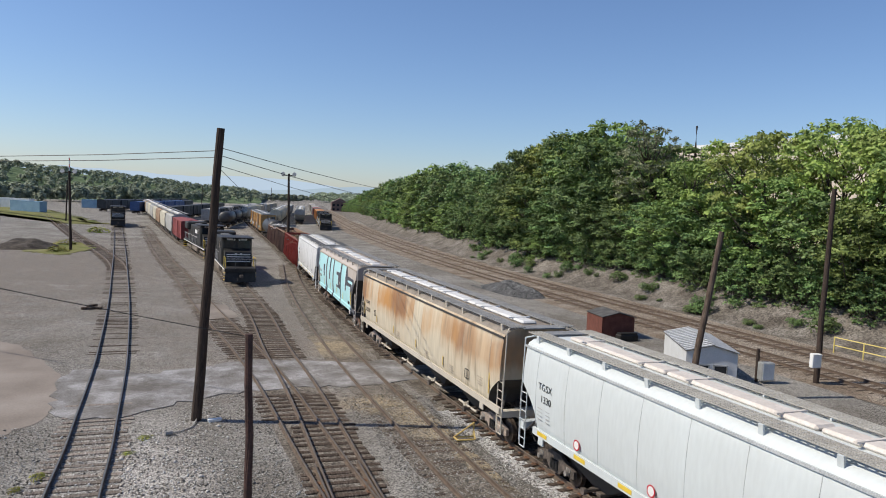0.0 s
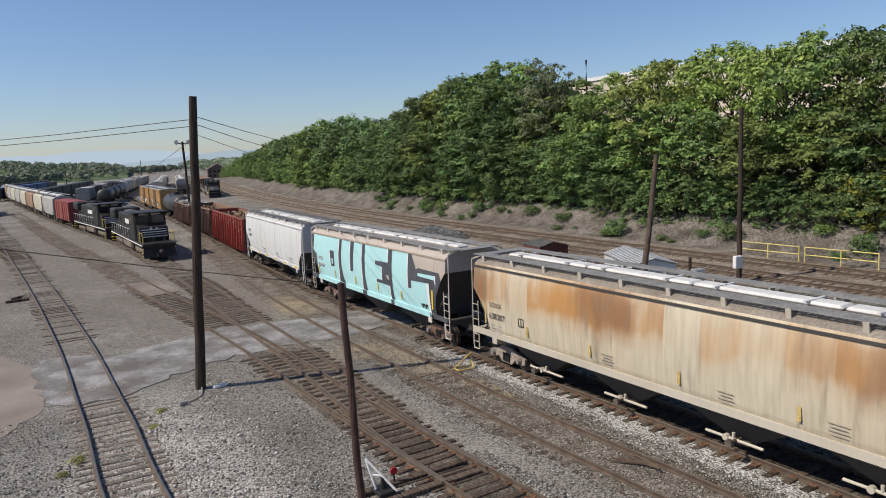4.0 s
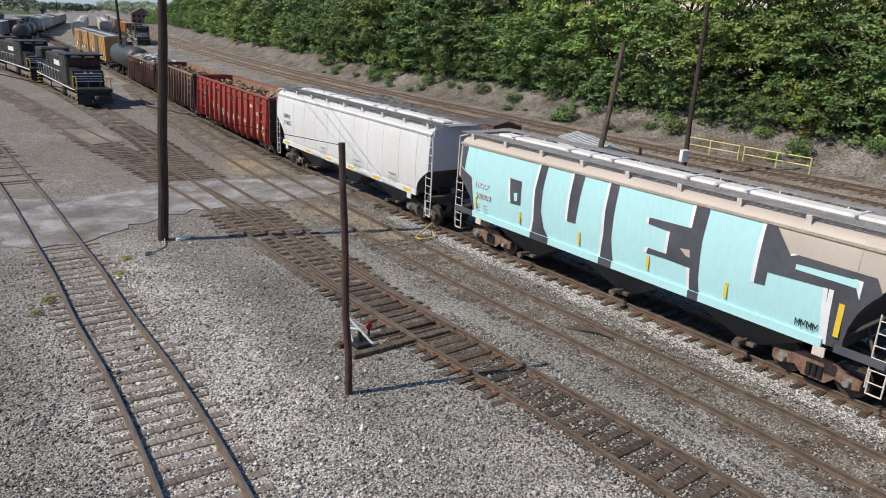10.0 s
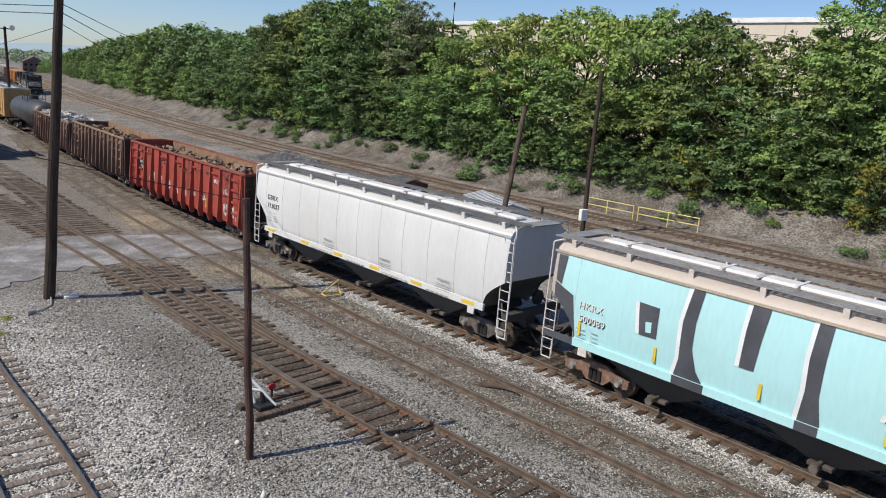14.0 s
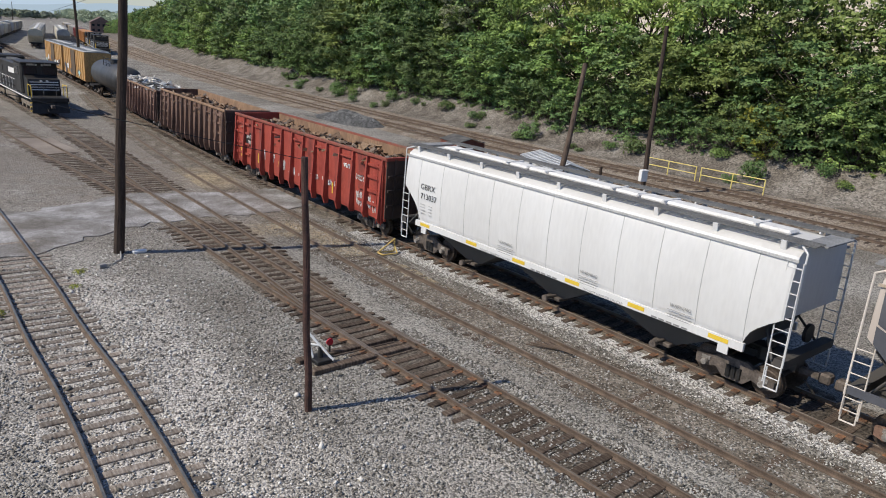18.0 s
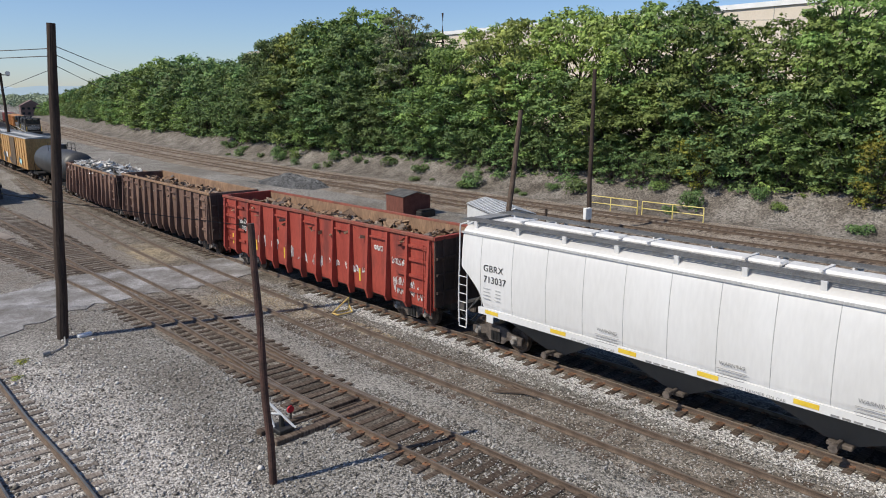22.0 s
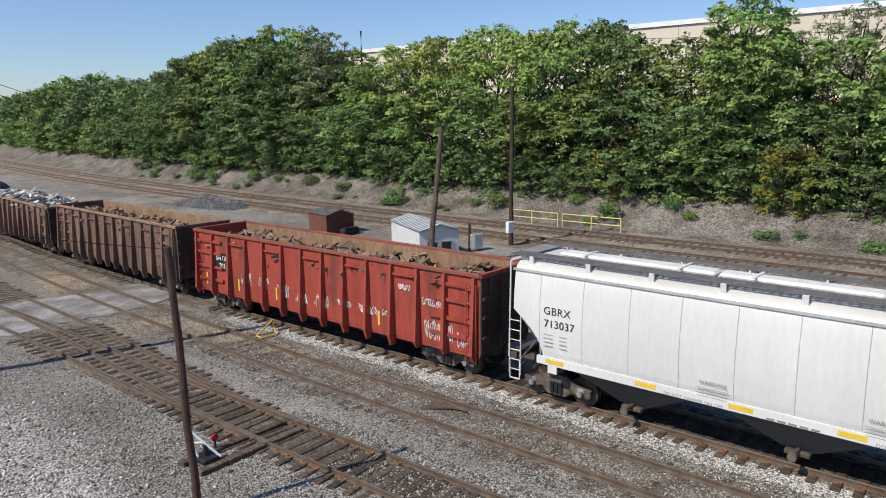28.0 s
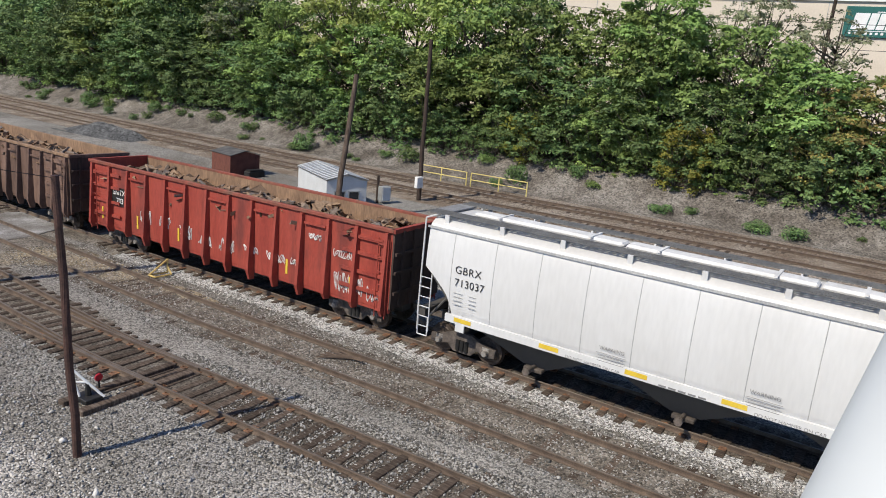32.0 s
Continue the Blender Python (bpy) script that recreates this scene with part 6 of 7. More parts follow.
CARS["white"] = hopper("hopper_car", "clean white covered hopper car with yellow reflective strips", 17.2, P_WHITE, P_WROOF, P_WHITE, P_WHITE, HATCHW, 3, 11, SEAMG, "GBRX", "713037", INK, (6.8, 3.85, 1.25, -1.3, -3.9, -6.7), P_BAY, (2.6, 2.95), step=0.40, size=0.34, truck=1.55)


def gondola(name, label, L, H, paint, ribs, load, load_label, seed, rise=0.0):
    """An open gondola: ribbed sides with thickness, top chord, ends, and a heap of scrap in it."""
    car = thing(name, label, "freight car", "cars of the freight train")
    rnd = random.Random(seed)
    zb, hw = 1.0, 1.5
    for s in (-1, 1):
        bm = bmesh.new()
        box(bm, (0.06, L - 0.5, H - zb), (s * (hw - 0.08), 0, (H + zb) / 2))
        part("side_wall", bm, paint, car)
        bm = bmesh.new()
        box(bm, (0.02, L - 0.6, H - zb - 0.1), (s * (hw - 0.125), 0, (H + zb) / 2))
        part("inner_lining", bm, RUSTIN, car, "rusty brown inner wall")
        bm = bmesh.new()
        box(bm, (0.16, L - 0.4, 0.14), (s * (hw - 0.05), 0, H - 0.02), bevel=0.02)
        part("top_chord", bm, RUSTIN if paint is not P_RED else P_CHORD, car)
        bm = bmesh.new()
        box(bm, (0.10, L - 0.5, 0.2), (s * (hw - 0.12), 0, zb - 0.02))
        part("side_sill", bm, paint, car)
        for k in range(ribs):
            y = -L / 2 + 0.45 + (L - 0.9) * k / (ribs - 1)
            bm = bmesh.new()
            x = s * (hw - 0.03)
            deep = 0.62 if 2 < k < ribs - 3 else 0.78
            va = [bm.verts.new(p) for p in ((x - s * 0.06, y - 0.1, H - 0.1), (x + s * 0.10, y - 0.06, H - 0.1), (x + s * 0.10, y + 0.06, H - 0.1), (x - s * 0.06, y + 0.1, H - 0.1))]
            vb = [bm.verts.new(p) for p in ((x - s * 0.06, y - 0.1, zb), (x + s * 0.26, y - 0.07, zb), (x + s * 0.26, y + 0.07, zb), (x - s * 0.06, y + 0.1, zb))]
            vc = [bm.verts.new(p) for p in ((x - s * 0.06, y - 0.08, deep), (x + s * 0.14, y - 0.05, deep), (x + s * 0.14, y + 0.05, deep), (x - s * 0.06, y + 0.08, deep))]
            for lo, hi in ((va, vb), (vb, vc)):
                for i in range(4):
                    bm.faces.new((lo[i], lo[(i + 1) % 4], hi[(i + 1) % 4], hi[i]))
            bm.faces.new(va), bm.faces.new(vc)
            part("rib", bm, paint, car)
            if k < ribs - 1 and k % 2 == 0:
                bm = bmesh.new()
                box(bm, (0.07, (L - 0.9) / (ribs - 1) * 0.8, 0.07), (x + s * 0.05, y + (L - 0.9) / (ribs - 1) / 2, H - 0.42))
                part("grab_bar", bm, paint, car)
        for a, b in ((0.55, 2.4), (L - 2.4, L - 0.55)):
            for z in (1.5, 2.1, 2.75, 3.3):
                bm = bmesh.new()
                box(bm, (0.08, b - a, 0.12), (s * (hw + 0.0), -L / 2 + (a + b) / 2, z))
                part("corner_stiffener", bm, paint, car)
    for s in (-1, 1):
        bm = bmesh.new()
        box(bm, (2 * hw - 0.1, 0.07, H - zb - 0.05), (0, s * (L / 2 - 0.22), (H + zb) / 2))
        # the end towards the bridge has its shade painted in as darker brown
        part("end_wall", bm, P_ENDSHADE if s < 0 else paint, car)
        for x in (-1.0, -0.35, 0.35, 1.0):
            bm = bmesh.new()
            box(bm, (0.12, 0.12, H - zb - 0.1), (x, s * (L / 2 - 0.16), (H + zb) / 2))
            part("end_post", bm, P_ENDSHADE if s < 0 else paint, car)
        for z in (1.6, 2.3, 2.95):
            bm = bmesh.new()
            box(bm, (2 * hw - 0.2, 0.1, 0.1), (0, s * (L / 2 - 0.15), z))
            part("end_rib", bm, P_ENDSHADE if s < 0 else paint, car)
        bm = bmesh.new()
        box(bm, (2 * hw, 0.16, 0.14), (0, s * (L / 2 - 0.22), H - 0.02))
        part("top_chord", bm, paint, car)
        for x in (-1, 1):
            ladder_part(car, x * (hw + 0.05), s * (L / 2 - 0.55), 0.7, H - 0.3, 0.42, 6, paint)
        add_coupler(car, s * (L / 2 - 0.1), s)
    bm = bmesh.new()
    box(bm, (2 * hw - 0.3, L - 0.6, 0.12), (0, 0, zb + 0.02))
    box(bm, (0.5, L - 1, 0.4), (0, 0, 0.8))
    part("floor", bm, P_DARK, car)
    # scrap: bent plates, beams, pipes and lumps heaped over the rim
    bm = bmesh.new()
    for k in range(620):
        y = rnd.uniform(-L / 2 + 0.6, L / 2 - 0.6)
        x = rnd.uniform(-hw + 0.3, hw - 0.3)
        top = H - 0.56 + rise + 0.4 * noise.noise(Vector((y * 0.5, seed, 0))) + (0.18 + rise) * (1 - (x / hw) ** 2)
        z = top - rnd.uniform(0, 0.25)
        kind = rnd.random()
        r = (rnd.uniform(-35, 35), rnd.uniform(-35, 35), rnd.uniform(0, 360))
        if kind < 0.45:
            v = box(bm, (rnd.uniform(0.3, 0.9), rnd.uniform(0.2, 0.6), 0.03), (x, y, z), r)
        elif kind < 0.75:
            v = box(bm, (rnd.uniform(0.6, 1.3), 0.08, 0.08), (x, y, z), r)
        else:
            v = box(bm, (rnd.uniform(0.15, 0.4), rnd.uniform(0.15, 0.4), rnd.uniform(0.1, 0.3)), (x, y, z), r)
        for q in v:
            q.co += Vector((rnd.uniform(-0.07, 0.07), rnd.uniform(-0.07, 0.07), rnd.uniform(-0.05, 0.05)))
    ns = 24
    for j in range(ns):
        y0 = -L / 2 + 0.35 + (L - 0.7) * j / ns
        box(bm, (2 * hw - 0.36, (L - 0.7) / ns, 1.0), (0, y0 + (L - 0.7) / ns / 2, H - 1.3 + 0.36 * noise.noise(Vector((y0 * 0.5, seed, 0)))))
    tagged(part("scrap_load", bm, load, car, load_label), kind="stuff")
    return car, add_wheelsets(car, (-L / 2 + 2.0, L / 2 - 2.0)), None


def island_mat(name, cols, rough=0.8, metal=0.2):
    m = mat(name, cols, 3, rough, metal, 0.2, 14)
    nt = m.node_tree
    g = nt.nodes.new("ShaderNodeNewGeometry")
    r = nt.nodes.new("ShaderNodeValToRGB")
    el = r.color_ramp.elements
    for k, c in enumerate(cols):
        e = el[k] if k < 2 else el.new(1.0)
        e.position, e.color = k / max(1, len(cols) - 1), (*c, 1)
    nt.links.new(g.outputs["Random Per Island"], r.inputs[0])
    hs = next(n for n in nt.nodes if n.bl_idname == "ShaderNodeHueSaturation")
    nt.links.new(r.outputs[0], hs.inputs["Color"])
    return m


RUSTIN = mat("rusty_inner_steel", [(0.19, 0.115, 0.07), (0.28, 0.175, 0.105)], 1.2, 0.85, 0, 0.1, 10, (1, 1.5, 0.4))
P_RED = mat("faded_red_car_paint", [(0.25, 0.034, 0.022), (0.32, 0.052, 0.033), (0.17, 0.034, 0.025)], 0.9, 0.7, 0, 0.1, 10, (1, 1.5, 0.4), contrast=0.15)
P_CHORD = mat("rust_worn_red_chord", [(0.15, 0.055, 0.035), (0.24, 0.06, 0.04), (0.17, 0.09, 0.06)], 1.4, 0.85, 0, 0.1, 10, (1, 0.6, 1), contrast=0.2)
P_BROWN = mat("rust_brown_car_paint", [(0.06, 0.035, 0.027), (0.135, 0.078, 0.056), (0.19, 0.115, 0.085)], 0.9, 0.8, 0, 0.1, 10, (1, 1.5, 0.4), contrast=0.2)
# rusty brown of a car end, darkened to hold its shade
P_ENDSHADE = mat("shaded_rusty_car_end", [(0.04, 0.026, 0.02), (0.085, 0.052, 0.04)], 0.9, 0.85, 0, 0.1, 10, (1, 1.5, 0.4), contrast=0.2)
P_MAROON = mat("dull_maroon_car_paint", [(0.075, 0.04, 0.032), (0.155, 0.085, 0.062), (0.21, 0.13, 0.095)], 0.9, 0.8, 0, 0.1, 10, (1, 1.5, 0.4), contrast=0.2)
SCRAP = island_mat("rusty_scrap", [(0.08, 0.055, 0.04), (0.22, 0.13, 0.075), (0.32, 0.22, 0.14), (0.15, 0.13, 0.12)])
SCRAPW = island_mat("shiny_scrap", [(0.25, 0.24, 0.23), (0.6, 0.6, 0.58), (0.45, 0.43, 0.40), (0.15, 0.12, 0.10)], 0.5, 0.3)
CARS["red"] = gondola("gondola_car", "faded red gondola car heaped with rusty scrap", 17.3, 3.75, P_RED, 14, SCRAP, "rusty steel scrap", 3)
CARS["brown"] = gondola("gondola_car", "dark brown gondola car heaped with rusty scrap", 15.3, 3.65, P_BROWN, 14, SCRAP, "rusty steel scrap", 4)
CARS["maroon"] = gondola("gondola_car", "dull maroon gondola car heaped with pale scrap", 15.8, 3.3, P_MAROON, 14, SCRAPW, "pale shredded metal scrap", 5, 0.28)


def tank_car():
    L = 15.5
    car = thing("tank_car", "black cylindrical tank car", "freight car", "cars of the freight train")
    bm = bmesh.new()
    sweep(bm, [(0, y, 2.55) for y in (-7.25, -7.1, -6.9, -6.6, 6.6, 6.9, 7.1, 7.25)], [0.3, 0.85, 1.2, 1.45, 1.45, 1.2, 0.85, 0.3], 28)
    part("tank", bm, P_TANK, car, smooth=True)
    bm = bmesh.new()
    tube(bm, (0, 0, 3.9), (0, 0, 4.4), 0.5, n=16)
    part("dome", bm, P_TANK, car)
    bm = bmesh.new()
    for s in (-1, 1):
        box(bm, (2.9, 2.6, 0.2), (0, s * 6.5, 1.05))
        for x in (-1.3, 1.3):
            tube(bm, (x, s * 7.6, 1.1), (x, s * 7.6, 2.1), 0.03, n=6)
        tube(bm, (-1.3, s * 7.6, 2.1), (1.3, s * 7.6, 2.1), 0.03, n=6)
    box(bm, (0.5, 14.6, 0.3), (0, 0, 0.9))
    part("frame", bm, BLACK, car)
    for s in (-1, 1):
        bm = bmesh.new()
        tube(bm, (s * 0.9, -1.6, 4.0), (s * 0.9, 1.6, 4.0), 0.03, n=6)
        tube(bm, (s * 0.9, -1.6, 4.5), (s * 0.9, 1.6, 4.5), 0.03, n=6)
        for y in (-1.6, 0, 1.6):
            tube(bm, (s * 0.9, y, 3.6), (s * 0.9, y, 4.5), 0.03, n=6)
        part("railing", bm, BLACK, car)
        add_coupler(car, s * 7.6, s)
    return car, add_wheelsets(car, (-5.6, 5.6)), None


P_TANK = mat("dull_black_tank", [(0.028, 0.028, 0.03), (0.06, 0.058, 0.055)], 0.7, 0.5, 0, 0.03, 8, (1, 1, 0.4))
P_YBOX = mat("faded_yellow_boxcar", [(0.40, 0.22, 0.075), (0.52, 0.31, 0.12)], 0.8, 0.7, 0, 0.05, 9, (1, 2, 0.3))
DOORDARK = mat("dark_brown_boxcar_door", [(0.07, 0.05, 0.035), (0.15, 0.105, 0.06)], 1.2, 0.8, 0, 0.05, 9, (1, 2, 0.3))
P_SILVER = mat("dull_silver_roof", [(0.34, 0.34, 0.33), (0.44, 0.435, 0.42)], 0.8, 0.75, 0.1, 0.03, 9)
CARS["tank"] = tank_car()


def boxcar(name, label, L, H, paint, roof, group="cars of the freight train", seed=1, tags=True, wheels=True, ribs=12):
    car = thing(name, label, "freight car", group)
    bm = bmesh.new()
    box(bm, (2.9, L - 0.6, H - 1.1), (0, 0, (H + 1.1) / 2))
    part("body", bm, paint, car)
    bm = bmesh.new()
    prism(bm, [(-1.5, -L / 2 + 0.25, H), (1.5, -L / 2 + 0.25, H), (1.5, -L / 2 + 0.25, H + 0.06), (0, -L / 2 + 0.25, H + 0.22), (-1.5, -L / 2 + 0.25, H + 0.06)], (0, L - 0.5, 0))
    top_ = part("roof", bm, roof, car)
    if tags:
        for y in np.arange(-L / 2 + 1, L / 2 - 0.5, 1.2):
            bm = bmesh.new()
            box(bm, (2.9, 0.08, 0.06), (0, y, H + 0.16))
            part("roof_rib", bm, roof, top_)
    for s in (-1, 1):
        for k in range(ribs):
            y = -L / 2 + 0.4 + (L - 0.8) * k / (ribs - 1)
            if abs(y) > 1.7:
                bm = bmesh.new()
                box(bm, (0.08, 0.14, H - 1.2), (s * 1.47, y, (H + 1.1) / 2))
                part("side_post", bm, paint, car)
        bm = bmesh.new()
        box(bm, (0.1, 2.9, H - 1.3), (s * 1.5, 0.1, (H + 1.1) / 2))
        part("door", bm, DOORDARK if tags else paint, car, "sliding side door")
        bm = bmesh.new()
        for z in np.arange(1.7, H - 0.2, 0.6):
            box(bm, (2.8, 0.08, 0.12), (0, s * (L / 2 - 0.28), z))
        part("end_rib", bm, paint, car)
        add_coupler(car, s * (L / 2 - 0.1), s)
    if tags:
        rnd = random.Random(seed)
        for k in range(7):
            bm = bmesh.new()
            y, z = rnd.uniform(-L / 2 + 1, L / 2 - 1), rnd.uniform(1.5, 2.3)
            pts = [(-1.562 - 0.004 * k, y + rnd.uniform(0.3, 0.9) * math.cos(a), z + rnd.uniform(0.2, 0.5) * math.sin(a)) for a in np.arange(0, 6.2, 0.6)]
            prism(bm, pts, (0.003, 0, 0))
            part("graffiti", bm, rnd.choice((GRAFW, GRAF, P_BLUE)), car, "spray-painted graffiti shape")
    bm = bmesh.new()
    box(bm, (0.5, L - 1, 0.4), (0, 0, 0.9))
    part("underframe", bm, BLACK, car)
    return car, add_wheelsets(car, (-L / 2 + 2.1, L / 2 - 2.1)) if wheels else [], None


CARS["box1"] = boxcar("boxcar", "faded yellow boxcar with silver roof and graffiti", 17, 4.5, P_YBOX, P_SILVER, seed=3)
CARS["box2"] = boxcar("boxcar", "faded yellow boxcar with silver roof and graffiti", 17, 4.5, P_YBOX, P_SILVER, seed=6)

# graffiti on the blue car: charcoal letter forms with white edges on a pale blue ground
def side_patch(car, info, outline, material, lift, name, label=""):
    """A painted shape that follows the rounded side; outline in metres (along the car, up)."""
    z0, z1, half, bow, e = info
    bm = bmesh.new()
    f = bm.faces.new([bm.verts.new((0, y, z)) for y, z in outline])
    for z in np.arange(1.35, 4.0, 0.22):
        bmesh.ops.bisect_plane(bm, geom=bm.verts[:] + bm.edges[:] + bm.faces[:], plane_co=(0, 0, z), plane_no=(0, 0, 1))
    for v in bm.verts:
        v.co.x = -(side_x(v.co.z, z0, z1, half, bow) + lift)
    return part(name, bm, material, car, label)


def blue_graffiti():
    car, _, info = CARS["blue"]
    # outlines in metres: along the car (rear positive), up from the rail
    ground = [(8.0, 4.14), (-5.0, 4.16), (-5.0, 2.5), (-5.3, 2.5), (-5.3, 2.9), (-6.95, 2.95), (-7.0, 1.46), (7.42, 1.46), (7.5, 1.8), (7.68, 2.15), (7.98, 2.5), (8.3, 2.8), (8.1, 3.2)]
    side_patch(car, info, ground, P_BLUE, 0.004, "graffiti_ground", "pale blue spray-painted ground")
    forms = [
        ([(5.28, 3.38), (4.63, 3.36), (4.61, 2.44), (5.17, 2.42)], 1),
        ([(3.74, 4.17), (3.4, 4.17), (3.5, 3.28), (3.5, 2.5), (3.32, 1.9), (3.02, 1.47), (4.0, 1.47), (3.86, 2.1), (3.88, 3.2)], 1),
        ([(2.09, 4.17), (1.62, 4.17), (1.71, 3.29), (1.78, 2.46), (2.17, 2.45), (2.14, 3.45)], 1),
        ([(0.46, 4.17), (0.11, 4.17), (0.14, 3.29), (0.14, 2.35), (0.0, 1.47), (0.58, 1.47), (0.48, 2.41), (0.51, 3.24)], 1),
        ([(-1.26, 3.43), (-2.79, 3.47), (-2.8, 4.17), (-3.25, 4.17), (-3.2, 3.18), (-3.24, 2.01), (-3.33, 1.47), (-2.98, 1.47), (-2.93, 2.27), (-2.06, 2.3), (-1.31, 2.28), (-1.37, 2.47), (-2.06, 2.46), (-2.08, 3.18), (-1.26, 3.22)], 1),
        ([(-5.0, 4.17), (-5.3, 4.17), (-5.84, 3.5), (-6.02, 3.58), (-8.0, 3.56), (-8.2, 3.2), (-7.82, 2.75), (-7.6, 2.1), (-7.52, 1.6), (-7.06, 1.6), (-6.94, 2.96), (-5.3, 2.89), (-5.29, 2.5), (-4.98, 2.48)], 1),
        ([(8.36, 4.12), (8.02, 4.12), (8.1, 3.2), (8.32, 3.3)], 0),
        ([(8.34, 3.25), (7.6, 2.95), (7.42, 1.6), (7.5, 1.8), (7.68, 2.15), (7.98, 2.5), (8.32, 2.8)], 0),
    ]
    for f, edge in forms:
        if edge:
            side_patch(car, info, [(u + 0.12, v) for u, v in f], GRAFW, 0.014, "graffiti_outline", "white spray outline")
        side_patch(car, info, f, GRAF, 0.022, "graffiti_letter", "charcoal spray-painted letter form")
    side_patch(car, info, [(5.0, 2.86), (4.8, 2.89), (4.79, 2.57), (4.96, 2.55)], P_BLUE, 0.030, "graffiti_letter")
    side_patch(car, info, [(-2.5, 2.78), (-2.85, 2.82), (-2.9, 2.58), (-2.75, 2.6)], P_PINK, 0.030, "graffiti_gap", "bare tan gap")
    side_patch(car, info, [(-7.5, 3.4), (-7.72, 3.38), (-7.72, 2.9), (-7.6, 3.16)], GRAFW, 0.028, "graffiti_outline")
    side_patch(car, info, [(-6.03, 3.34), (-7.62, 3.38), (-7.64, 3.18), (-6.03, 3.2)], P_BLUE, 0.034, "graffiti_letter")
    side_patch(car, info, [(-6.98, 2.96), (-7.1, 2.96), (-7.14, 1.46), (-6.98, 1.46)], GRAFW, 0.034, "graffiti_outline")
    for y, w in ((3.5, 0.95), (0.3, 0.56), (-3.16, 0.36)):
        bm = bmesh.new()
        box(bm, (0.008, w, 0.25), (-(info[2] + 0.003), y, info[0] + 0.03))
        part("graffiti_letter", bm, GRAF, car, "charcoal paint running over the sill")
    rnd = random.Random(8)
    for k in range(4):
        bm = bmesh.new()
        y = -6.3 - 0.16 * k
        pts = [(y, 1.72), (y + 0.02, 1.92), (y - 0.06, 1.8), (y - 0.1, 1.93), (y - 0.11, 1.72)][: 5 - k % 2]
        for (a, b), (c, d) in zip(pts, pts[1:]):
            tube(bm, (-(info[2] + 0.005), a, b), (-(info[2] + 0.005), c, d), 0.014, n=4)
        part("graffiti", bm, INK, car, "small dark marker tag")
    for y in (7.25, 4.59, 1.54, -1.42, -4.19):
        bm = bmesh.new()
        box(bm, (0.006, 0.09, 0.45), (-(info[2] + 0.006), y, 1.98))
        part("reflector", bm, YELLOW, car, "yellow vertical reflector")
    bm = bmesh.new()
    box(bm, (0.006, 0.14, 0.9), (-(info[2] + 0.022), -7.36, 2.23))
    part("reflector", bm, YELLOW, car, "yellow vertical reflector")


blue_graffiti()
car, _, info = CARS["rusty"]
for y, z, h in ((9.37, 2.28, 0.8), (6.63, 2.02, 0.4), (3.2, 2.02, 0.4), (-0.6, 2.02, 0.4), (-4.4, 2.02, 0.4), (-9.37, 2.28, 0.8)):
    bm = bmesh.new()
    box(bm, (0.008, 0.1, h), (-(info[2] + 0.002), y, z))
    part("reflector", bm, OLDYELLOW, car, "yellow vertical reflector")
for y, z, w, h in ((-7.2, 2.12, 0.45, 0.36), (7.0, 2.3, 0.3, 0.3)):
    bm = bmesh.new()
    for dz in (-h / 2, h / 2):
        box(bm, (0.006, w, 0.03), (-(info[2] + 0.003), y, z + dz))
    for dy in (-w / 2, 0, w / 2):
        box(bm, (0.006, 0.03, h), (-(info[2] + 0.003), y + dy, z))
    part("stencil_box", bm, INK, car, "black stencilled box")
bm = bmesh.new()
for y, z in ((-8.5, 2.3), (-5.4, 2.05), (-2.2, 2.0), (2.4, 2.05)):
    for k in range(4):
        box(bm, (0.005, 0.55 - 0.12 * (k % 2), 0.025), (-(info[2] + 0.001), y, z - 0.09 * k))
tagged(part("stencil_print", bm, SEAMT, car, "faded unreadable stencil print"), kind="stuff")
for y in (-6.2, -2.1, 2.1, 6.2):
    bm = bmesh.new()
    tube(bm, (-1.05, y - 0.95, 0.46), (-1.05, y + 0.95, 0.46), 0.045, n=10)
    tube(bm, (-1.12, y + 0.25, 0.46), (-0.98, y + 0.25, 0.46), 0.1, n=10)
    tube(bm, (-1.05, y, 0.45), (-1.05, y, 0.66), 0.05, n=8)
    part("outlet_pipe", bm, P_CREAM, car, "cream pneumatic outlet pipe")
car, _, info = CARS["white"]
for y, s in ((2.5, "DO NOT HAMMER ON CAR"), (-2.6, "DO NOT HAMMER ON CAR")):
    letters("warning_text", s, 0.13, PRINT, car, pose(-(info[2] + 0.004), y, 1.39, 90, 0, -90))
for y in (2.0, -1.95, -5.4):
    letters("warning_text", "WARNING", 0.15, PRINT, car, pose(-(info[2] + 0.006), y, 1.95, 90, 0, -90))
    bm = bmesh.new()
    for k in range(4):
        box(bm, (0.004, 0.85 - 0.1 * (k % 2), 0.014), (-(info[2] + 0.002), y, 1.80 - 0.075 * k))
    tagged(part("warning_text", bm, PRINT, car, "small unreadable print"), kind="stuff")
for y in (0.0, -5.1):
    bm = bmesh.new()
    for k in range(5):
        box(bm, (0.004, 0.2, 0.05), (-(info[2] + 0.006), y - 0.26 * (k - 2), 1.39))
    tagged(part("sill_print", bm, PRINT, car, "small unreadable print on the sill"), kind="stuff")
car, _, info = CARS["lead"]
for y in (4.8, 1.2):
    bm = bmesh.new()
    tube(bm, (-(info[2] + 0.006), y, 1.85), (-(info[2] + 0.002), y, 1.85), 0.17, n=20)
    part("hazard_sign", bm, REDPAINT, car, "red ringed round sticker")
    bm = bmesh.new()
    tube(bm, (-(info[2] + 0.009), y, 1.85), (-(info[2] + 0.005), y, 1.85), 0.13, n=20)
    part("hazard_sign", bm, WHITE, car)
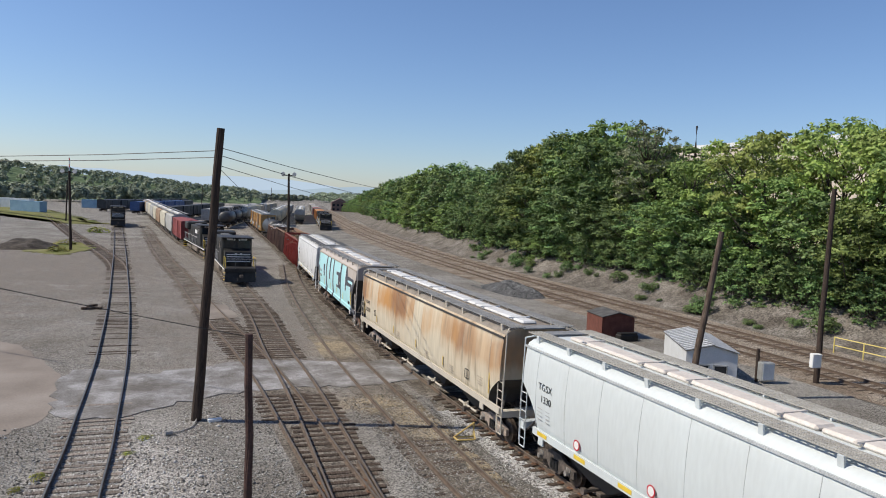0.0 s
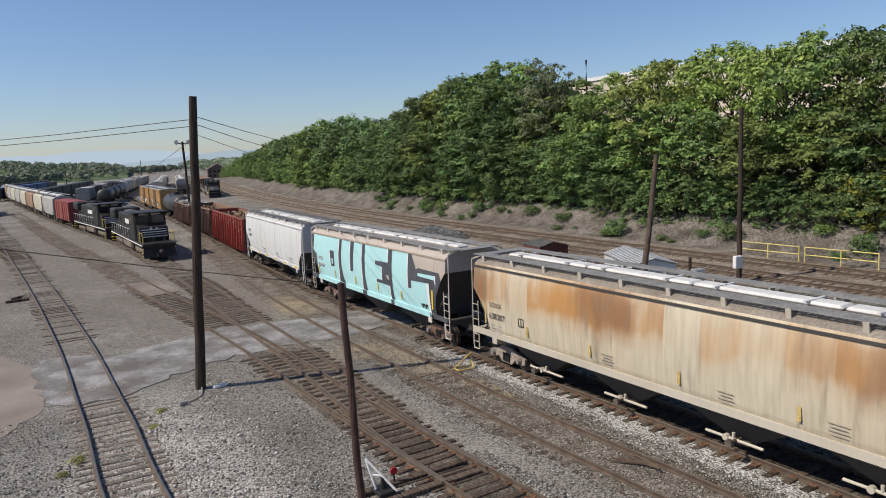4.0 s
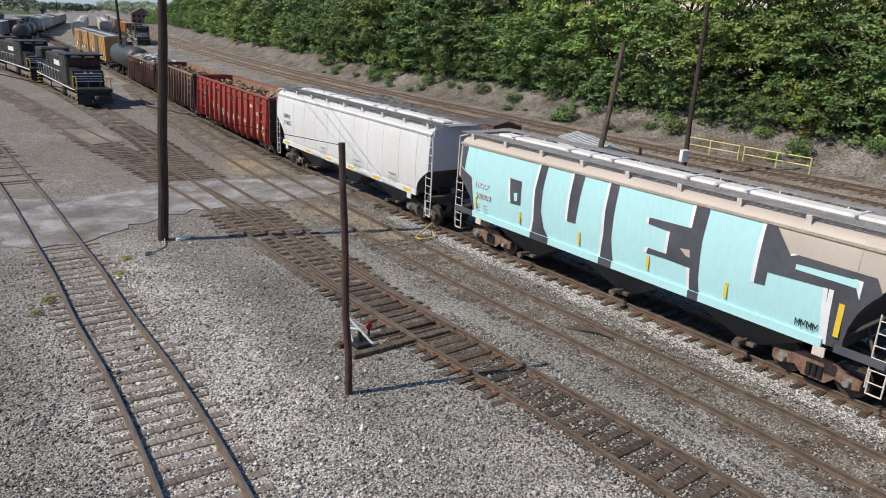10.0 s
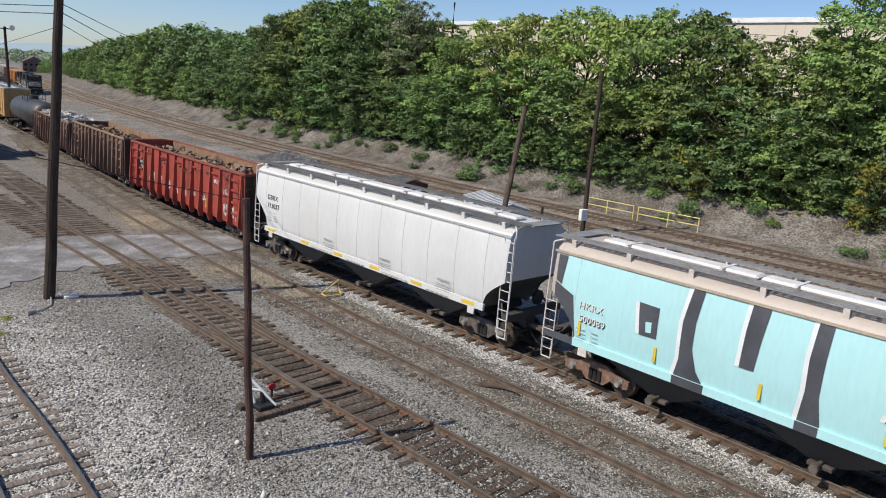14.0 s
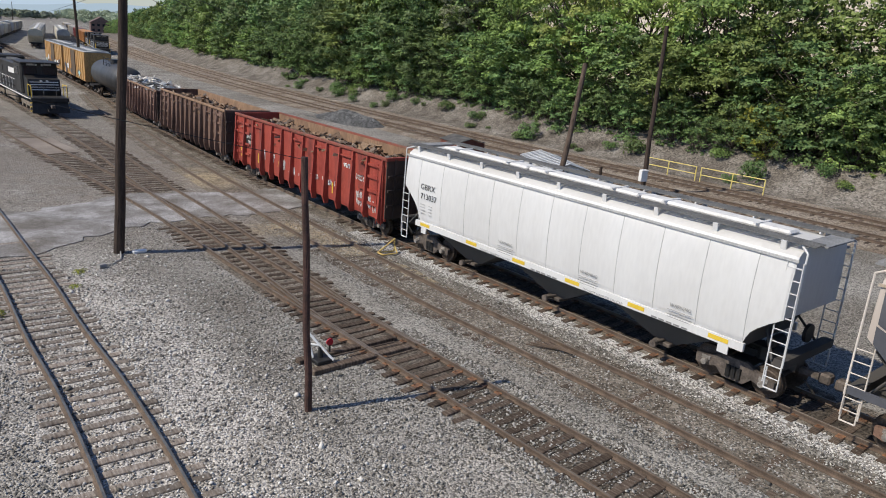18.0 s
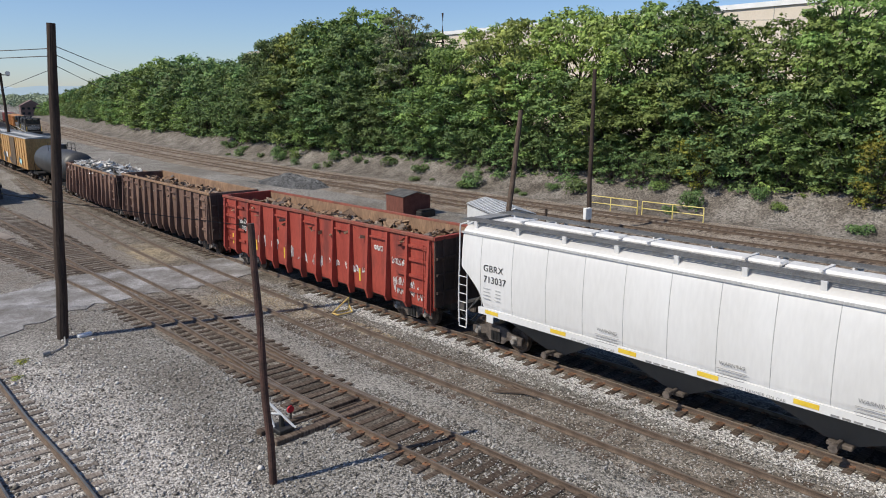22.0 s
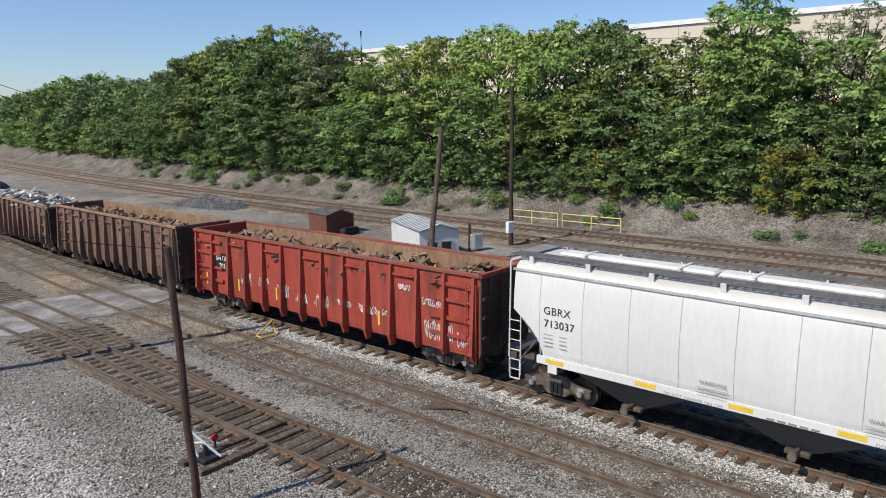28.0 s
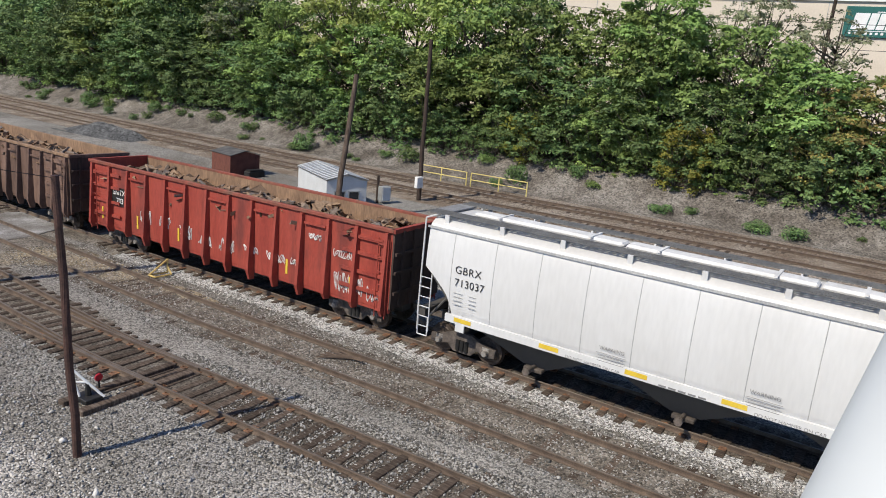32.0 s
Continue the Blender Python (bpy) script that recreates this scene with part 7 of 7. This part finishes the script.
car = CARS["red"][0]
rnd = random.Random(5)
bm = bmesh.new()
box(bm, (0.03, 1.12, 0.8), (-1.47, 6.31, 2.4))
part("number_panel", bm, BLACK, car, "black painted number panel")
letters("reporting_mark", "SNTX", 0.33, PALEINK, car, pose(-1.488, 6.33, 2.58, 90, 0, -90))
letters("reporting_mark", "7031", 0.33, PALEINK, car, pose(-1.488, 6.2, 2.22, 90, 0, -90))
def scrawl(y0, z0, w, h, n, x, thick=0.015):
    """A row of looping spray strokes, like letters run together."""
    bm = bmesh.new()
    n *= 2
    for k in range(n):
        yc, ht = y0 - w * (k + 0.5) / n, h * rnd.uniform(0.6, 1.0)
        a0, turn, lean = rnd.uniform(0, 6.28), rnd.choice((-1, 1)) * rnd.uniform(3.2, 6.0), rnd.uniform(-0.1, 0.1)
        p = [(yc + 0.5 * w / n * math.cos(a0 + turn * i / 6) * rnd.uniform(0.8, 1.2) + lean * math.sin(a0 + turn * i / 6), z0 + h / 2 + 0.5 * ht * math.sin(a0 + turn * i / 6)) for i in range(7)]
        if rnd.random() < 0.6:
            p += [(yc - 0.5 * w / n, z0 + h * rnd.uniform(0, 1))]
        for (c, d), (e, f) in zip(p, p[1:]):
            tube(bm, (x, c, d), (x, e, f), thick, n=4)
    return tagged(part("graffiti", bm, PALEINK, car, "white graffiti scrawl"), kind="stuff")


for y0, z0, w, h, n, x in ((-6.0, 1.15, 1.25, 0.75, 7, -1.462), (-5.9, 2.35, 1.1, 0.32, 6, -1.462), (-7.45, 1.1, 0.75, 0.55, 4, -1.462), (-4.75, 2.75, 0.55, 0.25, 4, -1.462),
                           (4.9, 1.5, 0.7, 0.7, 4, -1.462), (3.6, 1.6, 0.7, 0.5, 4, -1.462), (2.3, 1.4, 0.7, 0.6, 4, -1.462), (1.1, 1.35, 0.7, 0.45, 5, -1.462), (-0.1, 1.35, 0.8, 0.55, 5, -1.462), (-1.4, 1.6, 0.8, 0.3, 4, -1.462), (-2.7, 1.55, 0.9, 0.35, 5, -1.462), (-3.9, 1.6, 0.5, 0.3, 3, -1.462)):
    scrawl(y0, z0, w, h, n, x)
for y in (7.4, 4.9, 2.2, -6.9, -3.9):
    bm = bmesh.new()
    box(bm, (0.012, 0.1, 0.55), (-1.46, y + 0.2, 1.5))
    part("reflector", bm, YELLOW, car, "yellow vertical reflector")

# ---- locomotives ----
LOCO = mat("black_locomotive_paint", [(0.016, 0.015, 0.014), (0.045, 0.041, 0.037)], 0.8, 0.55, 0, 0.05, 10, spec=0.35)
DUSTY = mat("dust_caked_steel", [(0.13, 0.105, 0.08), (0.22, 0.18, 0.14)], 1.2, 0.85, 0, 0.1, 10)
LOCOGREY = mat("dusty_locomotive_grey", [(0.11, 0.105, 0.10), (0.17, 0.165, 0.155)], 0.8, 0.7, 0, 0.05, 10)
def locomotive(label, m, name="locomotive"):
    """A hood diesel; its cab end faces the bridge (-y)."""
    t = thing(name, label, "locomotive", "parked locomotives", at=m)
    L = 22.0
    bm = bmesh.new()
    box(bm, (3.0, L - 1.2, 0.28), (0, 0, 1.45), bevel=0.03)
    part("frame", bm, LOCO, t)
    bm = bmesh.new()
    box(bm, (1.9, 13.2, 2.3), (0, 3.4, 2.75), bevel=0.12)
    part("hood", bm, LOCO, t)
    bm = bmesh.new()
    box(bm, (2.9, 3.2, 1.1), (0, 8.8, 3.65), bevel=0.15)
    part("radiator_wing", bm, LOCO, t)
    bm = bmesh.new()
    for y in np.arange(-2, 7, 1.3):
        tube(bm, (0, y, 3.85), (0, y, 4.05), 0.5, n=14)
    part("roof_fans", bm, LOCOGREY, t)
    bm = bmesh.new()
    box(bm, (3.05, 3.1, 2.75), (0, -5.2, 2.95), bevel=0.15)
    box(bm, (3.25, 4.1, 0.12), (0, -5.5, 4.36), bevel=0.04)
    part("cab", bm, LOCO, t)
    bm = bmesh.new()
    prism(bm, [(-1.3, -6.7, 1.55), (-1.3, -8.5, 1.55), (-1.3, -8.7, 2.0), (-1.3, -8.4, 3.0), (-1.3, -6.7, 3.25)], (2.6, 0, 0))
    part("nose", bm, LOCO, t)
    for x in (-0.75, 0.75):
        bm = bmesh.new()
        box(bm, (1.1, 0.05, 0.75), (x, -6.77, 3.65), bevel=0.02)
        part("windscreen", bm, GLASS, t, "dark windscreen")
    for s in (-1, 1):
        bm = bmesh.new()
        box(bm, (0.05, 1.6, 0.75), (s * 1.53, -5.1, 3.55))
        part("side_window", bm, GLASS, t, "dark side window")
    for z in (2.1, 2.32, 2.54, 2.76):
        bm = bmesh.new()
        box(bm, (2.3, 0.03, 0.07), (0, -8.715 + (z - 2.0) * 0.3, z), (-16, 0, 0))
        part("nose_stripe", bm, PALEINK, t, "white nose stripe")
    bm = bmesh.new()
    box(bm, (0.02, 3.0, 0.5), (-0.965, 1.0, 3.1))
    part("side_lettering", bm, PALEINK, t, "white lettering block")
    for y in (-2.2, 3.9, 6.4):
        for z in (2.2, 3.0):
            bm = bmesh.new()
            box(bm, (0.03, 1.5, 0.6), (-0.965, y, z), bevel=0.01)
            part("hood_door", bm, LOCO, t)
    for x in (-0.7, 0.7):
        bm = bmesh.new()
        box(bm, (0.6, 0.04, 0.22), (x, -6.79, 4.2))
        part("number_board", bm, HATCHW, t, "pale blank number board")
    for x in (-1.42, 1.42):
        bm = bmesh.new()
        tube(bm, (x, -10.3, 1.5), (x, -10.3, 2.6), 0.035, n=6)
        tube(bm, (x, -8.9, 1.5), (x, -8.9, 2.6), 0.035, n=6)
        tube(bm, (x, -10.3, 2.6), (x, -8.9, 2.6), 0.03, n=6)
        part("step_railing", bm, YELLOW, t, "yellow step railing")
    for s in (-1, 1):
        bm = bmesh.new()
        box(bm, (0.02, L - 1.4, 0.1), (s * 1.51, 0, 1.42))
        part("sill_stripe", bm, PALEINK, t, "white sill stripe")
        bm = bmesh.new()
        for y in np.arange(-3.4, 10.6, 1.6):
            tube(bm, (s * 1.42, y, 1.6), (s * 1.42, y, 2.55), 0.02, n=5)
        tube(bm, (s * 1.42, -3.4, 2.55), (s * 1.42, 10.4, 2.55), 0.02, n=5)
        part("handrail", bm, PALEINK, t)
        bm = bmesh.new()
        tube(bm, (-1.4, s * 10.6, 2.5), (1.4, s * 10.6, 2.5), 0.025, n=6)
        for x in (-1.4, -0.5, 0.5, 1.4):
            tube(bm, (x, s * 10.6, 1.5), (x, s * 10.6, 2.5), 0.025, n=6)
        part("end_railing", bm, LOCOGREY, t)
        bm = bmesh.new()
        prism(bm, [(-1.4, s * 10.4, 1.35), (1.4, s * 10.4, 1.35), (1.5, s * 10.7, 0.25), (-1.5, s * 10.7, 0.25)], (0, -s * 0.12, 0))
        box(bm, (3.0, 0.3, 0.3), (0, s * 10.5, 1.4))
        part("pilot", bm, BLACK, t, "black steel pilot plow")
        for x in (-1.3, 1.3):
            bm = bmesh.new()
            for z in (0.4, 0.75, 1.1):
                box(bm, (0.5, 0.3, 0.05), (x, s * 10.2, z))
            part("steps", bm, YELLOW, t)
        add_coupler(t, s * 10.6, s)
    bm = bmesh.new()
    box(bm, (2.7, 5.4, 0.9), (0, 0, 0.85), bevel=0.2)
    part("fuel_tank", bm, DUSTY, t, "dusty tan fuel tank")
    bm = bmesh.new()
    for x in (-0.25, 0.25):
        tube(bm, (x, -6.85, 4.15), (x, -6.78, 4.15), 0.1, n=10)
        tube(bm, (x, -8.62, 2.85), (x, -8.5, 2.85), 0.1, n=10)
    part("headlight", bm, HATCHW, t, "unlit round headlight")
    for c in (-6.6, 6.6):
        for s in (-1, 1):
            bm = bmesh.new()
            box(bm, (0.2, 4.6, 0.35), (s * 1.1, c, 0.75))
            for q in (-1.7, 0, 1.7):
                box(bm, (0.25, 0.45, 0.5), (s * 1.12, c + q, 0.55), bevel=0.04)
            part("truck_frame", bm, DUSTY, t)
        for q in (-1.7, 0, 1.7):
            bm = bmesh.new()
            for s in (-1, 1):
                tube(bm, (s * 0.68, c + q, 0.51), (s * 0.80, c + q, 0.51), 0.51, n=18)
            tube(bm, (-1, c + q, 0.51), (1, c + q, 0.51), 0.1, n=8)
            part("wheelset", bm, WHEEL, t)
    return t


def on_track(curve, y, z=0.19):
    return pose(curve(y), y, z, 0, 0, -math.degrees(math.atan(heading(curve, y))))


first = locomotive("black diesel locomotive with white nose stripes, parked", on_track(LADDER_B, 83.5))
copy_thing(first, on_track(LADDER_B, 106.5))
tagged(copy_thing(first, on_track(STUB, 180)), "black diesel locomotive parked far off on the old track")
tagged(copy_thing(first, on_track(YARD_E, 195)), "dark diesel locomotive heading a far freight train")
copy_thing(first, on_track(YARD_E, 218))

P_CARS = {"red": mat("far_red_paint", [(0.20, 0.04, 0.035), (0.27, 0.06, 0.05)], 0.8, 0.7), "tan": mat("far_tan_paint", [(0.40, 0.34, 0.25), (0.50, 0.43, 0.33)], 0.8, 0.7),
          "grey": mat("far_grey_paint", [(0.30, 0.285, 0.265), (0.40, 0.38, 0.355)], 0.8, 0.8), "dark": mat("far_black_paint", [(0.025, 0.025, 0.027), (0.05, 0.048, 0.045)], 0.8, 0.6),
          "blue": mat("far_blue_paint", [(0.03, 0.07, 0.19), (0.05, 0.10, 0.24)], 0.8, 0.6), "orange": mat("far_orange_paint", [(0.40, 0.17, 0.05), (0.46, 0.22, 0.08)], 0.8, 0.7)}
FAR = {}
for key, p in P_CARS.items():
    FAR[key] = boxcar("boxcar", "far parked " + {"red": "red", "tan": "tan", "grey": "grey", "dark": "black", "blue": "blue", "orange": "orange"}[key] + " freight car", 15.5, 3.9, p, p, "parked cars in the yard", tags=False, ribs=8)[0]


def far_hopper(label, L, paint):
    """A far covered hopper: rounded roof, sides that slope in at both ends, three bays."""
    car = thing("hopper_car", label, "freight car", "parked cars in the yard")
    bm = bmesh.new()
    rows = []
    for y, zb in ((-L / 2 + 0.3, 2.9), (-L / 2 + 1.9, 1.3), (L / 2 - 1.9, 1.3), (L / 2 - 0.3, 2.9)):
        half = [(-1.5, zb), (-1.58, max(zb, 2.6)), (-1.5, 4.0), (-1.0, 4.35), (-0.4, 4.5)]
        rows.append([bm.verts.new((x, y, z)) for x, z in half] + [bm.verts.new((-x, y, z)) for x, z in reversed(half)])
    for a, b in zip(rows, rows[1:]):
        for i in range(10):
            bm.faces.new((a[i], a[(i + 1) % 10], b[(i + 1) % 10], b[i]))
    bm.faces.new(rows[0]), bm.faces.new(rows[-1])
    part("body", bm, paint, car)
    for k in (-1, 0, 1):
        bm = bmesh.new()
        prism(bm, [(-1.1, k * 3.9 - 1.7, 1.32), (-1.1, k * 3.9 + 1.7, 1.32), (-1.1, k * 3.9 + 0.4, 0.5), (-1.1, k * 3.9 - 0.4, 0.5)], (2.2, 0, 0))
        part("discharge_bay", bm, BLACK, car)
    bm = bmesh.new()
    box(bm, (0.6, L - 1.6, 0.16), (0, 0, 4.55))
    part("hatch", bm, HATCHW, car)
    for s in (-1, 1):
        bm = bmesh.new()
        box(bm, (0.4, L - 0.4, 0.05), (s * 1.1, 0, 4.6))
        part("running_board", bm, RUNBOARD, car)
        bm = bmesh.new()
        box(bm, (2.8, 0.2, 0.22), (0, s * (L / 2 - 0.2), 1.25))
        part("end_sill", bm, BLACK, car)
        ladder_part(car, -1.5, s * (L / 2 - 0.4), 0.8, 4.2, 0.42, 7, paint)
        add_coupler(car, s * (L / 2 - 0.1), s)
    bm = bmesh.new()
    box(bm, (0.5, L - 1, 0.4), (0, 0, 0.9))
    part("underframe", bm, BLACK, car)
    add_wheelsets(car, (-L / 2 + 2.0, L / 2 - 2.0))
    return car


FAR["cream_hopper"] = far_hopper("far parked cream covered hopper car", 15.5, mat("far_cream_paint", [(0.42, 0.38, 0.29), (0.54, 0.50, 0.40)], 0.8, 0.7))
FAR["grey_hopper"] = far_hopper("far parked grey covered hopper car", 15.5, mat("far_hopper_grey", [(0.30, 0.29, 0.27), (0.42, 0.41, 0.385)], 0.8, 0.7))
FAR["rust_hopper"] = far_hopper("far parked rust-brown covered hopper car", 15.5, mat("far_hopper_rust", [(0.22, 0.13, 0.08), (0.36, 0.25, 0.16)], 0.8, 0.8))
FAR["tank"] = copy_thing(CARS["tank"][0], Matrix.Identity(4))
tagged(FAR["tank"], "far parked dark cylindrical tank car", "freight car", "parked cars in the yard")
used = set()


def park(key, m):
    if key in used:
        return copy_thing(FAR[key], m)
    used.add(key)
    FAR[key].matrix_basis = m
    return FAR[key]


y = 127.0
for key in ("red", "grey_hopper", "cream_hopper", "rust_hopper", "cream_hopper", "grey_hopper", "cream_hopper", "grey_hopper", "rust_hopper", "grey_hopper"):
    park(key, on_track(LADDER_B, y))
    y += 16.6 * math.cos(math.atan(heading(LADDER_B, y)))
y = 241.0
for key in ("orange", "orange", "dark", "red", "grey", "grey", "tan", "dark", "grey", "grey", "tan", "grey"):
    park(key, on_track(YARD_E, y))
    y += 16.6
LINES = ((-14, 190, "tank tank tank grey_hopper grey_hopper cream_hopper tan grey_hopper tan grey tan tan".split()), (-20, 205, "grey dark grey dark dark grey dark grey".split()), (-32, 215, "dark dark dark dark dark dark".split()),
         (-52, 260, "blue blue blue blue dark".split()), (-66, 270, "dark dark dark dark dark dark dark".split()), (-3, 215, "cream_hopper cream_hopper grey_hopper cream_hopper grey_hopper grey grey grey grey".split()), (3.5, 232, "grey_hopper cream_hopper cream_hopper grey_hopper tan grey".split()))
for x0, y0, keys in LINES:
    for k, key in enumerate(keys):
        c = spline([(100, x0), (200, x0), (400, x0 * 0.8), (900, x0 * 0.4)])
        park(key, on_track(c, y0 + 16.6 * k, 0.15))

# ---- heaps and litter ----
def heap(name, x, y, w, l, h, material, label, seed):
    n = 14
    bm = bmesh.new()
    rows = []
    for j in range(n + 1):
        row = []
        for i in range(n + 1):
            u, v = 2 * i / n - 1, 2 * j / n - 1
            z = h * max(0, 1 - (u * u + v * v)) ** 0.8 * (0.8 + 0.7 * noise.noise(Vector((u * 2, v * 2, seed))))
            row.append(bm.verts.new((u * w, v * l, max(0, z) - 0.02)))
        rows.append(row)
    for a, b in zip(rows, rows[1:]):
        for i in range(n):
            bm.faces.new((a[i], a[i + 1], b[i + 1], b[i]))
    ob = tagged(part(name, bm, material), label, "heap")
    ob.matrix_basis = pose(x, y, ground_z(x, y), 0, 0, 12)
    return ob


heap("mound", 26.5, 70, 2.2, 5.5, 1.0, gravel_mat("dark_stone", [(0.06, 0.06, 0.06), (0.09, 0.09, 0.09), (0.13, 0.13, 0.13)], 8, 0.8, 0.6), "low heap of dark grey stone", 3)
heap("rubble_mound", -33.2, 111.5, 4.2, 6, 1.3, SHADERUBBLE, "heap of old brown timber and rubble", 5)
bm = bmesh.new()
box(bm, (0.55, 0.2, 0.12), (0, 0, 0.06), (0, 0, 20), bevel=0.02)
tagged(part("concrete_block", bm, WHITE), "white concrete block at the foot of the pole", "block").matrix_basis = pose(2.65, 30.2, 0.0)
bm = bmesh.new()
pts = [(1.95, 30.3, 0.1), (1.9, 29.4, 0.04), (1.6, 28.9, 0.04), (1.25, 28.55, 0.06)]
for p, q in zip(pts, pts[1:]):
    tube(bm, p, q, 0.03, n=6)
tube(bm, (1.3, 28.6, 0.09), (1.05, 28.45, 0.09), 0.1, n=8)
tagged(part("cable_end", bm, mat("grey_cable", [(0.3, 0.29, 0.27)], 2, 0.7)), "loose grey cable end lying in the gravel", "cable")
for k in range(5):
    bm = bmesh.new()
    box(bm, (1.2, 0.05, 0.04), (0.1 * k - 0.2, 0.06 * k, 0.03 + 0.012 * k), (0, 0, 20 - 12 * k))
    tagged(part("scrap_bar", bm, RAIL), "rusty steel bar lying between the tracks", "scrap", "steel bars between the tracks").matrix_basis = pose(13.3, 16.6, 0.06, 0, 0, -60)
blk = bmesh.new()
for a, b, r in ((0, 0, 20), (0.5, 0.25, -15), (0.15, 0.5, 60)):
    box(blk, (0.9, 0.24, 0.18), (a, b, 0.09 + 0.12 * (r == 60)), (0, 0, r), bevel=0.02)
tagged(part("tie_scrap", blk, TIE), "broken brown tie ends dumped on the gravel", "scrap").matrix_basis = pose(-9.8, 57.5, 0)

# ---- the footbridge from which the view is seen ----
CONC = mat("grey_bridge_concrete", [(0.33, 0.33, 0.32), (0.42, 0.42, 0.41)], 0.8, 0.85, 0, 0.1, 12)
bm = bmesh.new()
box(bm, (120, 3.0, 0.3), (10, -1.45, 7.35))
bridge = thing("bridge", "grey concrete footbridge with steel rail over the yard", "bridge", kind="structure")
part("deck", bm, CONC, bridge)
BEAM = mat("light_grey_bridge_paint", [(0.50, 0.52, 0.52), (0.56, 0.58, 0.58)], 1.5, 0.45, 0, 0.02, 8, contrast=0.04)
bm = bmesh.new()
tube(bm, (0.418, 0.11, 8.45), (0.627, 0.026, 9.025), 0.079, n=28)
bmesh.ops.create_uvsphere(bm, u_segments=28, v_segments=16, radius=0.079, matrix=Matrix.Translation((0.627, 0.026, 9.025)))
tube(bm, (0.627, 0.026, 9.025), (14, -0.9, 8.9), 0.079, n=28)
part("hand_rail", bm, BEAM, bridge, "light grey painted steel pipe", True)

# ---- the train's way ----
ys_ = np.arange(-120, 330, 0.25)
xs_ = np.array([TRAIN(y) for y in ys_])
arc = np.concatenate([[0], np.cumsum(np.hypot(np.diff(ys_), np.diff(xs_)))])
arc -= np.interp(0, ys_, arc)
TIMES = [0, 1, 2, 3, 4.5, 6, 7, 8, 9, 10, 11, 12, 13, 14.5, 16.5, 17, 18, 19, 20, 21, 22, 23, 24.5, 26, 27, 28, 29, 30, 32]
ALONG = [83.0, 77.9, 73.1, 68.6, 62.3, 56.6, 53.0, 49.7, 46.7, 43.9, 41.3, 38.8, 36.4, 33.05, 29.1, 28.15, 26.35, 24.6, 22.95, 21.4, 20.0, 18.7, 17.0, 15.6, 14.9, 14.4, 14.15, 14.05, 14.05]
OFFSETS = {"lead": -57.4 - 8.7, "rusty": -35.5 - 10.5, "blue": -16.45 - 8.75, "white": 2.25 - 8.6, "red": 3.24 + 8.65, "brown": 21.85 + 7.65, "maroon": 38.35 + 7.9, "tank": 55.2 + 7.75, "box1": 73.0 + 8.5, "box2": 91.2 + 8.5}


def place_on(s):
    def at(v):
        y = float(np.interp(v, arc, ys_))
        return Vector((TRAIN(y), y, 0.19))
    a, b = at(s - 5.5), at(s + 5.5)
    d, c = b - a, (a + b) / 2
    return pose(c.x, c.y, c.z, 0, 0, -math.degrees(math.atan2(d.x, d.y)))


def motions():
    walk_at = spline(list(zip(TIMES, ALONG)))
    ts = sorted(set(list(np.arange(0, 10, 0.5)) + list(np.arange(10, 32.5, 1.0))))
    for key, (car, sets, _) in CARS.items():
        walk(car, [(t, place_on(walk_at(t) + OFFSETS[key])) for t in ts])
    fine = np.arange(0, 32.01, 0.05)
    way = np.array([walk_at(t) for t in fine])
    marks = [0.0]
    for t, w in zip(fine, way):
        if walk_at(marks[-1]) - w > 0.5:
            marks.append(float(round(t * 30) / 30))
    marks = sorted(set(marks + [32.0]))
    for key in ("rusty", "blue", "white", "red"):
        for w in CARS[key][1]:
            p = w.matrix_basis.translation.copy()
            walk(w, [(t, pose(p.x, p.y, p.z, math.degrees((83.0 - walk_at(t)) / 0.457), 0, 0)) for t in marks])


motions()
